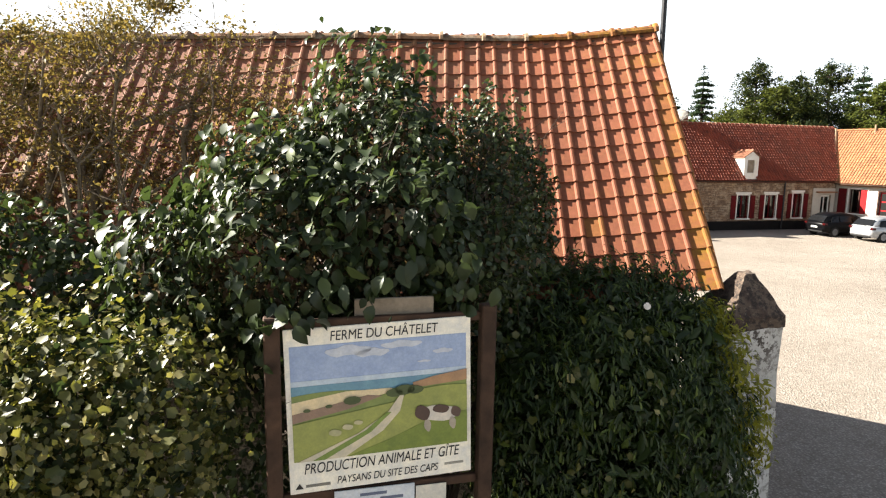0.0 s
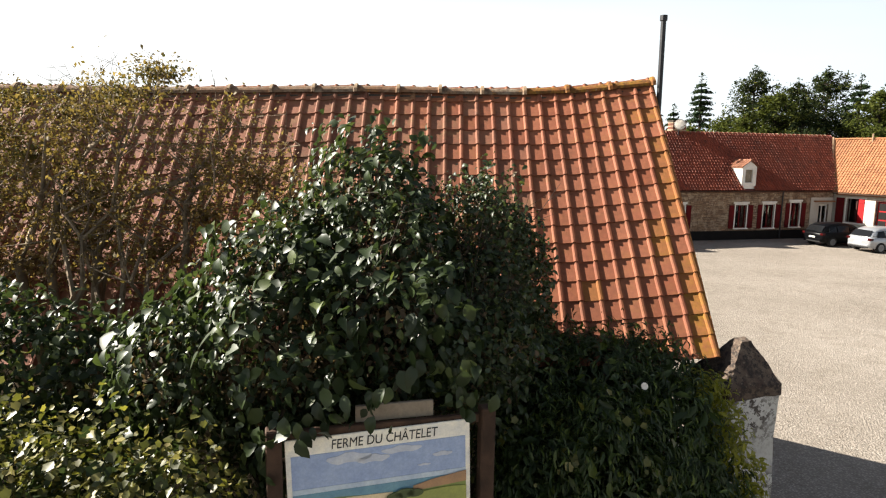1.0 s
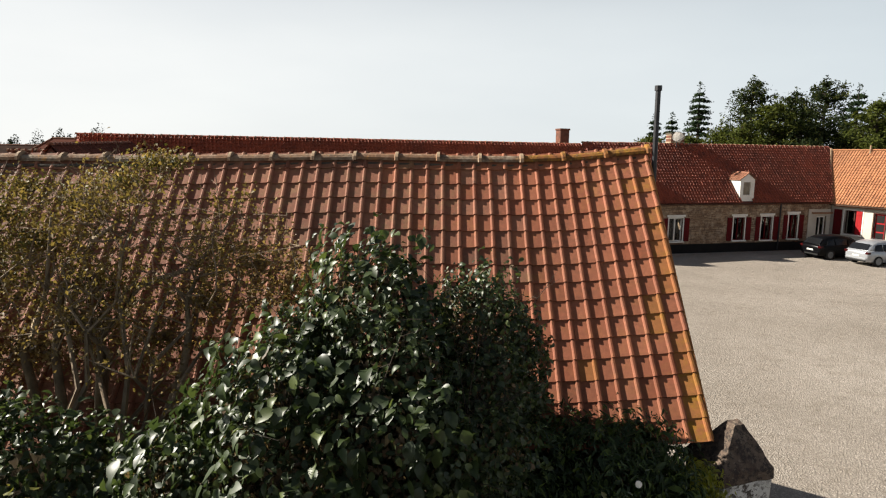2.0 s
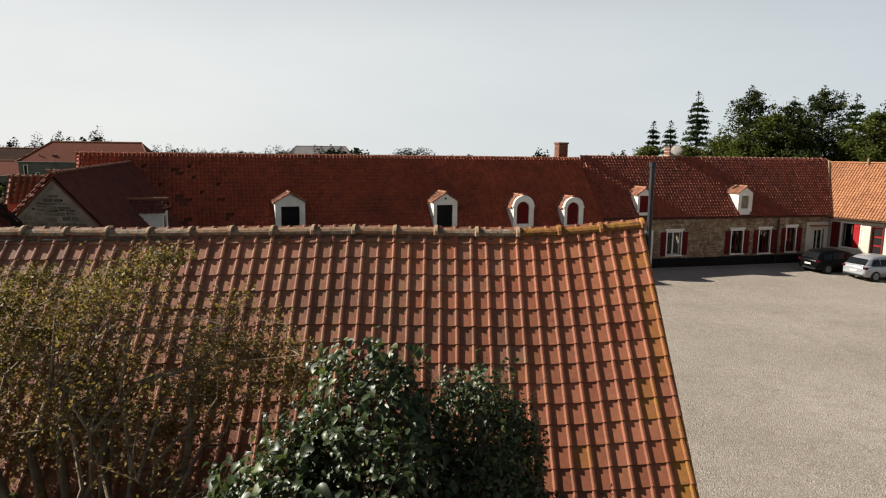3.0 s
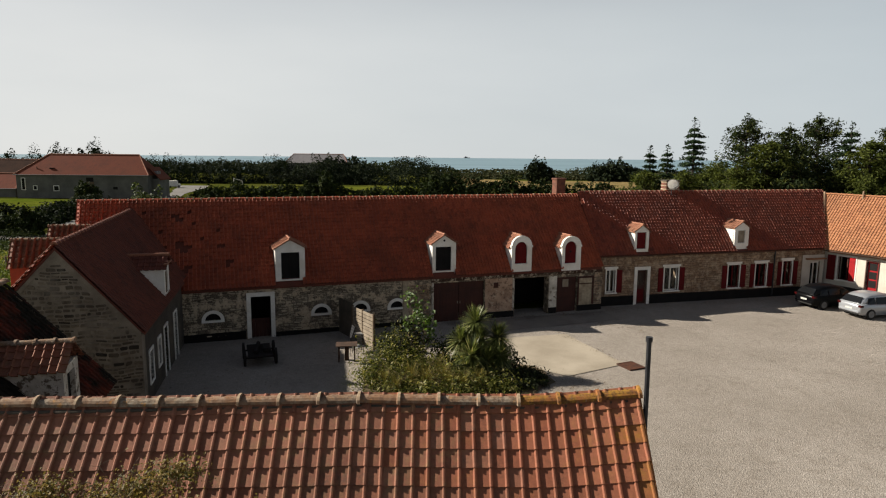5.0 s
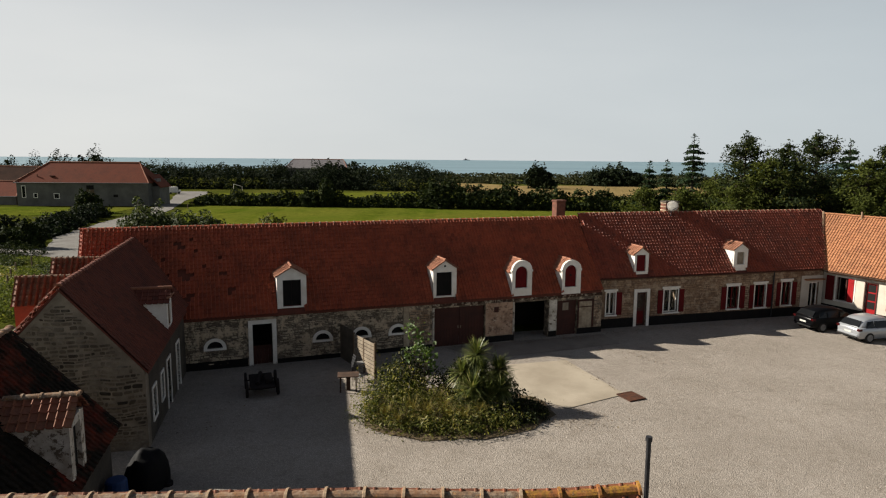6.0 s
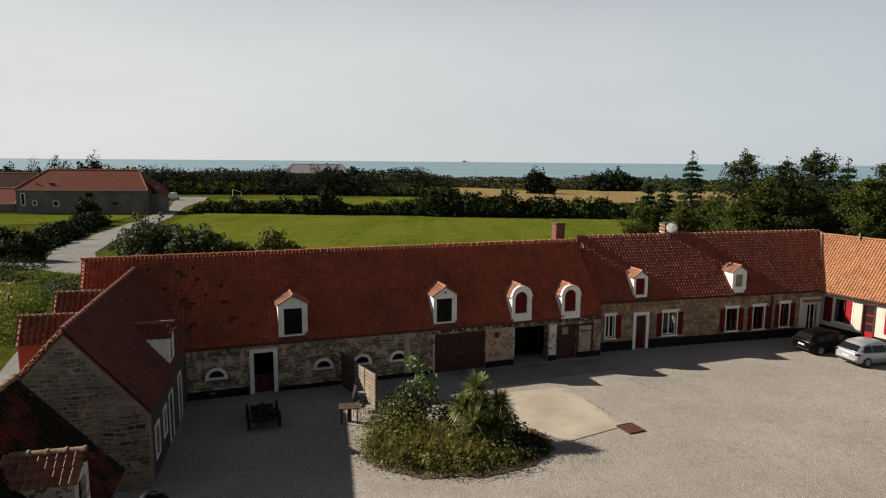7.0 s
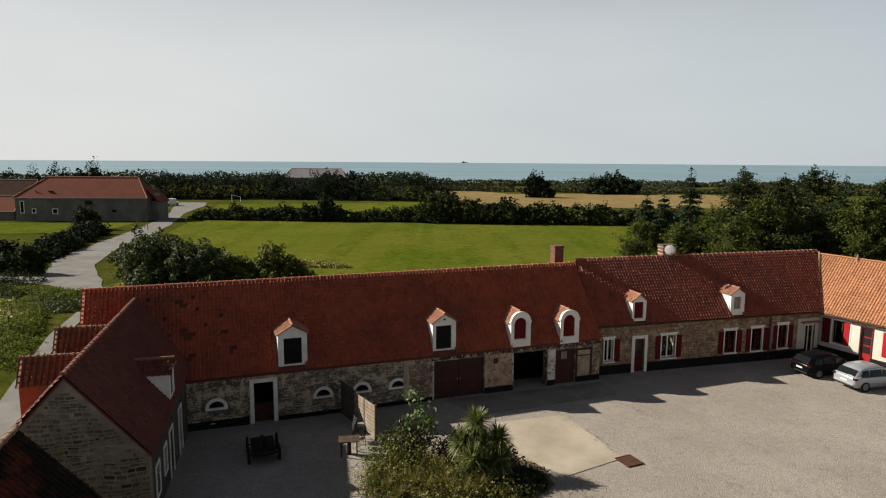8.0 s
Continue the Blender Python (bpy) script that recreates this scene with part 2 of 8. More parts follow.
M["dormer_tile"] = tile_material("faded dormer tile", srgb(160, 104, 80), srgb(176, 122, 96), srgb(138, 88, 66), srgb(176, 140, 104), srgb(104, 78, 62), 0.5, rough=0.85)
# pale mortar tone, also sunlight painted onto ridge tile collars
M["pale_ridge"] = plain("pale mortar and lit collars", srgb(176, 154, 126), srgb(142, 110, 86), 4.0, 0.85)
M["stone"] = stone_material("grey field stone", srgb(170, 155, 133), srgb(216, 200, 172), srgb(88, 78, 68), 0.9, 0.3)
M["stone_gable"] = stone_material("dark grey gable stone", srgb(94, 84, 72), srgb(140, 126, 108), srgb(58, 52, 45), 0.0, 0.25)
M["stone_house"] = stone_material("buff rubble stone", srgb(156, 125, 99), srgb(180, 150, 119), srgb(124, 98, 79), 0.4, 0.2)
k = Nodes("old lime mortar")
col = k.mix(k.ramp(k.noise(1.2, 6), 0.35, 0.65), srgb(172, 156, 134), srgb(120, 108, 94))
col = k.mix(k.ramp(k.noise(22.0, 7, 0.75), 0.44, 0.6), srgb(80, 71, 62), col)
M["mortar"] = k.done(smear(k, col, 0.9, 0.3), 0.95, k.noise(30.0, 6), 0.7, 0.02, spec=0.15)
k = Nodes("warm lime mortar")
col = k.mix(k.ramp(k.noise(1.2, 6), 0.35, 0.65), srgb(158, 130, 105), srgb(126, 102, 83))
col = k.mix(k.ramp(k.noise(22.0, 7, 0.75), 0.4, 0.58), srgb(92, 74, 61), col)
M["mortar_house"] = k.done(smear(k, col, 0.4, 0.2), 0.95, k.noise(30.0, 6), 0.7, 0.02, spec=0.15)
M["mortar_dark"] = plain("dark mortar and ridge shade", srgb(98, 90, 79), srgb(70, 64, 57), 1.0, 0.95, 0.5, 0.02)
M["verge_mortar"] = plain("grey verge mortar", srgb(164, 151, 133), srgb(126, 115, 100), 1.4, 0.95, 0.5, 0.02)
M["render"] = plain("cracked lime render", srgb(198, 182, 156, dull=0.85), srgb(140, 122, 100), 1.6, 0.95, 0.6, 0.02, 18.0)
k = Nodes("pinkish stained plaster")
col = k.mix(k.ramp(k.noise(1.4, 7, 0.7), 0.4, 0.6), srgb(200, 168, 142), srgb(164, 133, 111))
col = k.mix(k.ramp(k.noise(3.4, 9, 0.8), 0.52, 0.58), col, srgb(118, 94, 79))
col = k.mix(k.math('MULTIPLY', k.ramp(k.noise(5.0, 8, 0.75), 0.58, 0.62), 0.8), col, srgb(208, 194, 172))
M["pink_plaster"] = k.done(col, 0.95, k.noise(20.0, 6), 0.5, 0.02, spec=0.15)
M["white"] = plain("white painted render", srgb(236, 232, 224, dull=0.95), srgb(218, 210, 198, dull=0.95), 1.5, 0.8)
M["wall_white"] = plain("white washed wall", srgb(224, 216, 200), srgb(204, 194, 178), 0.8, 0.85)
k = Nodes("weathered beam with flaking limewash")
col = k.mix(k.ramp(k.noise(3.0, 6, stretch=(1.0, 6.0, 6.0)), 0.4, 0.6), srgb(84, 64, 52), srgb(58, 45, 38))
col = k.mix(k.ramp(k.noise(3.6, 9, 0.8), 0.52, 0.58), col, srgb(188, 172, 150))
M["flaked_beam"] = k.done(col, 0.95, k.noise(24.0, 6), 0.6, 0.02, spec=0.15)
M["black"] = plain("black tar and loft shade", srgb(24, 23, 23), srgb(34, 31, 30), 2.0, 0.85, spec=0.15)
k = Nodes("flaking limewash")
col = k.mix(k.ramp(k.noise(1.6, 6), 0.35, 0.65), srgb(214, 206, 192, dull=0.9), srgb(180, 168, 150))
col = k.mix(k.ramp(k.noise(4.5, 8, 0.75), 0.52, 0.58), col, srgb(112, 98, 82))
M["peeling"] = k.done(col, 0.95, k.noise(20.0, 6), 0.5, 0.02)
M["red_paint"] = plain("dark red paint", srgb(110, 8, 14), srgb(88, 7, 12), 2.5, 0.85)
M["red_bright"] = plain("red paint", srgb(176, 14, 22), srgb(156, 12, 18), 2.5, 0.7)
M["brown_door"] = plain("brown painted planks", srgb(80, 43, 33), srgb(62, 34, 28), 1.5, 0.7)
# near-black panels that hold the shade of rooms and openings in their colour
M["dark"] = plain("interior shade paint", srgb(24, 22, 21), srgb(34, 30, 28), 1.5, 0.9)
M["wood"] = plain("weathered brown timber", srgb(98, 74, 58), srgb(58, 44, 35), 3.0, 0.8, 0.6, 0.01, 26.0)
M["pale_wood"] = plain("pale weathered wood", srgb(172, 158, 138), srgb(138, 124, 106), 2.0, 0.8, 0.5)
M["dull_wood"] = plain("weathered boards in shade tone", srgb(110, 100, 85), srgb(88, 80, 68), 2.0, 0.85, 0.5)
M["grey_wood"] = plain("grey brown boards", srgb(120, 100, 78), srgb(96, 80, 62), 2.0, 0.8, 0.5)
M["concrete"] = plain("pale worn concrete", srgb(188, 176, 156), srgb(164, 152, 133), 0.5, 0.9, 0.2, 0.01)
M["apron"] = plain("grey concrete apron", srgb(150, 140, 128), srgb(128, 118, 108), 0.7, 0.9, 0.3, 0.01)
k = Nodes("stained stone cap")
col = k.mix(k.ramp(k.noise(4.0, 6, 0.7), 0.4, 0.6), srgb(112, 96, 82), srgb(74, 56, 46))
col = k.mix(k.ramp(k.noise(17.0, 7, 0.75), 0.48, 0.56), col, srgb(50, 42, 37))
col = k.mix(k.math('MULTIPLY', k.ramp(k.noise(26.0, 6, 0.7), 0.58, 0.66), 0.45), col, srgb(150, 138, 120))
M["cap_stone"] = k.done(col, 0.95, k.noise(22.0, 7, 0.7), 0.8, 0.02)
k = Nodes("peeling whitewash")
col = k.mix(k.ramp(k.noise(1.2, 5), 0.35, 0.65), srgb(226, 224, 220), srgb(200, 196, 188))
col = k.mix(k.math('MULTIPLY', k.ramp(k.noise(11.0, 8, 0.75), 0.5, 0.53), k.ramp(k.noise(2.2, 3), 0.42, 0.62)), col, srgb(84, 76, 70))
col = k.mix(k.math('MULTIPLY', k.ramp(k.noise(30.0, 6, 0.7), 0.5, 0.65), 0.25), col, srgb(140, 130, 118))
M["pillar_white"] = k.done(col, 0.9, k.noise(9.0, 8, 0.7), 0.5, 0.02)
M["brick"] = plain("soot-stained brick", srgb(132, 84, 66), srgb(96, 66, 54), 3.0, 0.9, 0.5)
M["metal_dark"] = plain("dark grey metal", srgb(70, 70, 72), srgb(52, 52, 55), 4.0, 0.5, 0.1, 0.002, metal=0.4)
M["metal_light"] = plain("worn grey seat", srgb(158, 156, 152), srgb(134, 132, 128), 4.0, 0.5, 0.1, 0.002)
M["iron"] = plain("rusty iron", srgb(98, 58, 38), srgb(64, 44, 34), 5.0, 0.8, 0.4)
M["iron_dark"] = plain("dark old iron", srgb(46, 38, 34), srgb(30, 27, 26), 5.0, 0.85, 0.4, spec=0.15)
M["gravel"] = gravel_material()
M["grass"] = grass_material("rough grass", srgb(68, 76, 29), srgb(90, 90, 42), srgb(48, 57, 23))
M["field"] = grass_material("meadow", srgb(82, 96, 29), srgb(104, 106, 42), srgb(60, 74, 22), 0.35)
M["stubble"] = grass_material("dry stubble", srgb(150, 130, 94), srgb(134, 116, 82), srgb(112, 100, 68))
M["earth"] = plain("dry earth", srgb(118, 100, 76), srgb(96, 84, 60), 2.0, 0.95, 0.6, 0.03)
M["road"] = plain("pale lane surface", srgb(132, 128, 122), srgb(108, 103, 96), 0.4, 0.9, 0.3, 0.01)
M["sea"] = sea_material()
M["grey_wall"] = plain("grey rendered wall", srgb(122, 120, 113), srgb(98, 96, 91), 0.4, 0.9)
M["slate"] = plain("pale grey slates", srgb(138, 134, 134), srgb(122, 118, 120), 0.6, 0.6)
M["far_dark_roof"] = plain("far dark brown roof", srgb(66, 50, 43), srgb(82, 60, 50), 0.5, 1.0, spec=0.05)
M["far_tile"] = tile_material("far orange tile", srgb(122, 62, 42), srgb(134, 70, 48), srgb(104, 52, 38), srgb(128, 82, 58), srgb(78, 48, 38), 0.5, rough=1.0)


# ---- building helpers ----
def part(name, bm, material, parent=None, label="", smooth=False):
    me = bpy.data.meshes.new(name)
    bm.to_mesh(me)
    bm.free()
    if smooth:
        me.polygons.foreach_set("use_smooth", [True] * len(me.polygons))
    me.materials.append(material)
    ob = new(name, me)
    ob.parent = parent
    return tagged(ob, label)


def raw(name, verts, faces, material, parent=None, label="", smooth=False):
    me = bpy.data.meshes.new(name)
    me.from_pydata([tuple(v) for v in verts], [], [tuple(f) for f in faces])
    me.update()
    if smooth:
        me.polygons.foreach_set("use_smooth", [True] * len(me.polygons))
    me.materials.append(material)
    ob = new(name, me)
    ob.parent = parent
    return tagged(ob, label)


def thing(name, m, label="", category="", group="", kind=""):
    ob = new(name)
    ob.matrix_world = m
    ob.empty_display_size = 0.2
    return tagged(ob, label, category, group, kind)


def box(bm, x0, x1, y0, y1, z0, z1, m=None):
    vs = [bm.verts.new(v) for v in ((x0, y0, z0), (x1, y0, z0), (x1, y1, z0), (x0, y1, z0), (x0, y0, z1), (x1, y0, z1), (x1, y1, z1), (x0, y1, z1))]
    for f in ((0, 3, 2, 1), (4, 5, 6, 7), (0, 1, 5, 4), (1, 2, 6, 5), (2, 3, 7, 6), (3, 0, 4, 7)):
        bm.faces.new([vs[i] for i in f])
    if m is not None:
        bmesh.ops.transform(bm, matrix=m, verts=vs)
    return vs


def boxes(*rows, bevel=0.0):
    bm = bmesh.new()
    for r in rows:
        box(bm, *r)
    if bevel:
        bmesh.ops.bevel(bm, geom=bm.edges[:], offset=bevel, segments=1, affect='EDGES')
    return bm


def prism(bm, outline, y0, y1):
    """An outline in x and z, drawn out along y."""
    a = [bm.verts.new((x, y0, z)) for x, z in outline]
    b = [bm.verts.new((x, y1, z)) for x, z in outline]
    n = len(outline)
    bm.faces.new(a)
    bm.faces.new(b[::-1])
    for i in range(n):
        bm.faces.new((a[(i + 1) % n], a[i], b[i], b[(i + 1) % n]))


def wall_boxes(x0, x1, z0, z1, y0, y1, holes):
    """One wall with holes (x0, x1, z0, z1) that go right through it."""
    xs = sorted({x0, x1, *(v for h in holes for v in h[:2] if x0 < v < x1)})
    zs = sorted({z0, z1, *(v for h in holes for v in h[2:] if z0 < v < z1)})

    def solid(i, k):
        if not (0 <= i < len(xs) - 1 and 0 <= k < len(zs) - 1):
            return False
        mx, mz = (xs[i] + xs[i + 1]) / 2, (zs[k] + zs[k + 1]) / 2
        return not any(h[0] < mx < h[1] and h[2] < mz < h[3] for h in holes)

    bm = bmesh.new()
    grid = {}

    def v(i, k, y):
        if (i, k, y) not in grid:
            grid[i, k, y] = bm.verts.new((xs[i], y, zs[k]))
        return grid[i, k, y]

    for i in range(len(xs) - 1):
        for k in range(len(zs) - 1):
            if not solid(i, k):
                continue
            ring = ((i, k), (i + 1, k), (i + 1, k + 1), (i, k + 1))
            bm.faces.new([v(*c, y0) for c in ring])
            bm.faces.new([v(*c, y1) for c in ring[::-1]])
            for n, (di, dk) in enumerate(((0, -1), (1, 0), (0, 1), (-1, 0))):
                if not solid(i + di, k + dk):
                    a, b = ring[n], ring[(n + 1) % 4]
                    bm.faces.new((v(*b, y0), v(*a, y0), v(*a, y1), v(*b, y1)))
    return bm


def tube(points, radii, sides=6):
    """A round, tapering rod along points."""
    bm = bmesh.new()
    rings = []
    for i, p in enumerate(points):
        p = Vector(p)
        way = (Vector(points[min(i + 1, len(points) - 1)]) - Vector(points[max(i - 1, 0)])).normalized()
        side = way.cross(Vector((0.31, 0.2, 1)) if abs(way.z) < 0.9 else Vector((1, 0.1, 0))).normalized()
        up = side.cross(way)
        r = radii[i] if isinstance(radii, (list, tuple)) else radii
        rings.append([bm.verts.new(p + r * (math.cos(a) * side + math.sin(a) * up)) for a in (2 * math.pi * k / sides for k in range(sides))])
    for a, b in zip(rings, rings[1:]):
        for k in range(sides):
            bm.faces.new((a[k], a[(k + 1) % sides], b[(k + 1) % sides], b[k]))
    bm.faces.new(rings[0][::-1])
    bm.faces.new(rings[-1])
    return bm


def tube_arrays(points, radii, sides=4):
    vs, fs = [], []
    for i, p in enumerate(points):
        p = Vector(p)
        way = (Vector(points[min(i + 1, len(points) - 1)]) - Vector(points[max(i - 1, 0)])).normalized()
        side = way.cross(Vector((0.31, 0.2, 1)) if abs(way.z) < 0.9 else Vector((1, 0.1, 0))).normalized()
        up = side.cross(way)
        for k in range(sides):
            a = 2 * math.pi * k / sides
            vs.append(p + radii[i] * (math.cos(a) * side + math.sin(a) * up))
    for i in range(len(points) - 1):
        for k in range(sides):
            a, b = i * sides + k, i * sides + (k + 1) % sides
            fs.append((a, b, b + sides, a + sides))
    return vs, fs


# pantile: a flat pan with a round roll along one side; x across, y down the slope, z out
def tile_shape(w, g, thick=0.010, roll=0.0165):
    prof = [(0.0, roll * 0.2), (0.04, 0.0), (0.72, roll * 0.45), (0.755, roll * 1.05), (0.82, roll * 1.4), (0.92, roll * 1.25), (1.01, roll * 0.3)]
    verts, faces = [], []
    for y, lift in ((-0.04, 0.0), (g, thick + 0.006)):
        verts += [(u * w, y, h + lift) for u, h in prof]
    n = len(prof)
    faces += [(i, i + 1, n + i + 1, n + i)[::-1] for i in range(n - 1)]
    verts += [(u * w, g, h + 0.004) for u, h in prof]
    faces += [(n + i, n + i + 1, 2 * n + i + 1, 2 * n + i)[::-1] for i in range(n - 1)]
    return verts, faces


def slope_frame(ridge, along, down):
    """A frame on a roof slope: x along the ridge, y down the slope, z out of it."""
    a, d = Vector(along).normalized(), Vector(down).normalized()
    n = d.cross(a)
    n = n if n.z > 0 else -n
    return Matrix(((a.x, d.x, n.x, ridge[0]), (a.y, d.y, n.y, ridge[1]), (a.z, d.z, n.z, ridge[2]), (0, 0, 0, 1)))


def tile_run(name, m, cols, rows, w, g, material, parent, keep=None, seed=1, jitter=0.004, label="", thick=0.024, roll=0.03):
    """Many small tiles in one mesh, laid on the slope frame m."""
    rng = np.random.default_rng(seed)
    tv, tf = tile_shape(w, g, thick, roll)
    tv, n = np.array(tv), len(tv)
    vs, fs, k = [], [], 0
    for r in range(rows):
        for c in range(cols):
            x, y = c * w, r * g
            if keep and not keep(x + w / 2, y + g / 2):
                continue
            v = tv + (x + rng.normal(0, jitter), y + rng.normal(0, jitter), rng.normal(0, jitter * 0.6))
            v[:, 2] += (v[:, 0] - x) * rng.normal(0, 0.015) + (v[:, 1] - y) * rng.normal(0, 0.02)
            vs.append(v)
            fs += [tuple(i + k * n for i in f) for f in tf]
            k += 1
    vs = np.concatenate(vs)
    M4 = np.array(m)
    vs = vs @ M4[:3, :3].T + M4[:3, 3]
    ob = raw(name, vs, fs, material, parent, label)
    return tagged(ob, kind="stuff")


def ridge_run(name, a, b, n, material, parent, r=0.11, seed=3, collar=None, flare=1.26, lip=0.06):
    """Half-round ridge tiles from a to b, each with a thick collar at one end."""
    a, b = Vector(a), Vector(b)
    L = (b - a).length / n
    bm = bmesh.new()
    prev = None
    for y, rr in ((0.0, r * flare), (lip, r * (flare - 0.04)), (lip + 0.012, r), (L + 0.02, r * 0.98)):
        ring = [bm.verts.new((rr * math.cos(t), y, rr * 0.8 * math.sin(t) - r * 0.25)) for t in (math.pi * i / 7 for i in range(8))]
        if prev:
            for i in range(7):
                bm.faces.new((prev[i], prev[i + 1], ring[i + 1], ring[i])).material_index = 1 if y < lip + 0.001 else 0
        else:
            bm.faces.new(ring[::-1]).material_index = 1
        prev = ring
    me = bpy.data.meshes.new(name)
    bm.to_mesh(me)
    bm.free()
    me.materials.append(material)
    me.materials.append(collar or material)
    way = (b - a).normalized()
    rot = way.to_track_quat('Y', 'Z').to_matrix().to_4x4()
    rng = random.Random(seed)
    for i in range(n):
        ob = new(name, me)
        ob.parent = parent
        ob.matrix_local = Matrix.Translation(a + way * L * i + Vector((0, 0, rng.uniform(-0.008, 0.008)))) @ rot


def stones(name, x0, x1, z0, z1, y, holes, material, parent, seed=5, size=0.26, course=0.15, keep=None, proud=0.02, parts=0):
    """Rough coursed stones on the wall plane y (facing -y), with recessed joints."""
    rng = random.Random(seed)
    vs, fs, singles = [], [], []
    z = z0
    while z < z1 - 0.05:
        h = min(rng.uniform(0.62, 1.45) * course, z1 - z)
        x = x0 - rng.uniform(0, size)
        while x < x1:
            w = rng.uniform(0.4, 1.6) * size
            up = rng.uniform(-0.34, 0.34) * h
            a, b, c, d = max(x, x0) + 0.012, min(x + w, x1) - 0.012, z + 0.012 + max(0, up), z + h - 0.012 + min(0, up * 0.7)
            x += w
            if b - a < 0.05 or d - c < 0.04 or rng.random() < 0.06:
                continue
            if any(a < q[1] and b > q[0] and c < q[3] and d > q[2] for q in holes) or (keep and not all(keep(px, pz) for px in (a, b) for pz in (c, d))):
                continue
            out = rng.uniform(0.3, 1.4) * proud
            e = rng.uniform(0.006, 0.018)
            q = min(b - a, d - c)
            ring = []
            for (px, pz), (ux, uz) in (((a, c), (1, 1)), ((b, c), (-1, 1)), ((b, d), (-1, -1)), ((a, d), (1, -1))):
                k1, k2 = rng.uniform(0.08, 0.45) * q, rng.uniform(0.08, 0.45) * q
                pair = [(px + ux * rng.uniform(0, 0.1) * q, pz + uz * k1), (px + ux * k2, pz + uz * rng.uniform(0, 0.1) * q)]
                ring += pair if (ux > 0) == (uz > 0) else pair[::-1]
            ring = [(px + 0.04 * noise.noise(Vector((px * 2.3, pz * 2.3, seed))), pz + 0.1 * noise.noise(Vector((px * 1.3, pz * 0.9, seed + 9.5)))) for px, pz in ring]
            cx, cz = sum(q[0] for q in ring) / 8, sum(q[1] for q in ring) / 8
            v = [(px, y, pz) for px, pz in ring]
            v += [(px + (cx - px) / max(abs(cx - px), 0.01) * e, y - out * rng.uniform(0.75, 1.1), pz + (cz - pz) / max(abs(cz - pz), 0.01) * e) for px, pz in ring]
            f = [tuple(range(8, 16))] + [(i, (i + 1) % 8, 8 + (i + 1) % 8, 8 + i) for i in range(8)]
            if len(singles) < parts:
                singles.append((v, f))
            else:
                fs += [tuple(i + len(vs) for i in q) for q in f]
                vs += v
        z += h
    for v, f in singles:
        raw("stone", v, f, material, parent)
    if vs:
        tagged(raw(name, vs, fs, material, parent), kind="stuff")


def leaf_template(shape):
    """Corners (along, across, out) and faces of one leaf of unit length and width."""
    if shape == "ovate":
        rows = ((-0.5, 0.0), (-0.34, 0.36), (-0.08, 0.5), (0.22, 0.33), (0.5, 0.0))
    elif shape == "lance":
        rows = ((-0.5, 0.0), (-0.15, 0.45), (0.2, 0.4), (0.5, 0.0))
    elif shape == "lobed":
        out = [(-0.38, 0.0), (-0.48, 0.27), (-0.2, 0.38), (-0.04, 0.52), (0.2, 0.33), (0.48, 0.0)]
        out += [(u, -v) for u, v in out[-2:0:-1]]
        V = [(u, v, 0.3 * abs(v) - 0.25 * max(0, u) ** 2) for u, v in out] + [(-0.1, 0.0, -0.03)]
        n = len(out)
        return V, [(i, (i + 1) % n, n) for i in range(n)]
    else:
        return [(-0.5, 0, 0), (-0.1, 0.5, 0.12), (0.5, 0, -0.12), (-0.1, -0.5, 0.12)], [(0, 2, 1), (0, 3, 2)]
    V, F = [], []
    for u, w in rows:
        h = -0.45 * (u + 0.1) ** 2
        V += [(u, 0.0, h)] if w == 0 else [(u, w, h + 0.22 * w), (u, 0.0, h), (u, -w, h + 0.22 * w)]
    k = len(rows) - 2
    F += [(0, 2, 1), (0, 3, 2)]
    for i in range(k - 1):
        a, b = 1 + 3 * i, 4 + 3 * i
        F += [(a, a + 1, b), (a + 1, b + 1, b), (a + 1, a + 2, b + 1), (a + 2, b + 2, b + 1)]
    a, e = 1 + 3 * (k - 1), 1 + 3 * k
    F += [(a, a + 1, e), (a + 1, a + 2, e)]
    return V, F


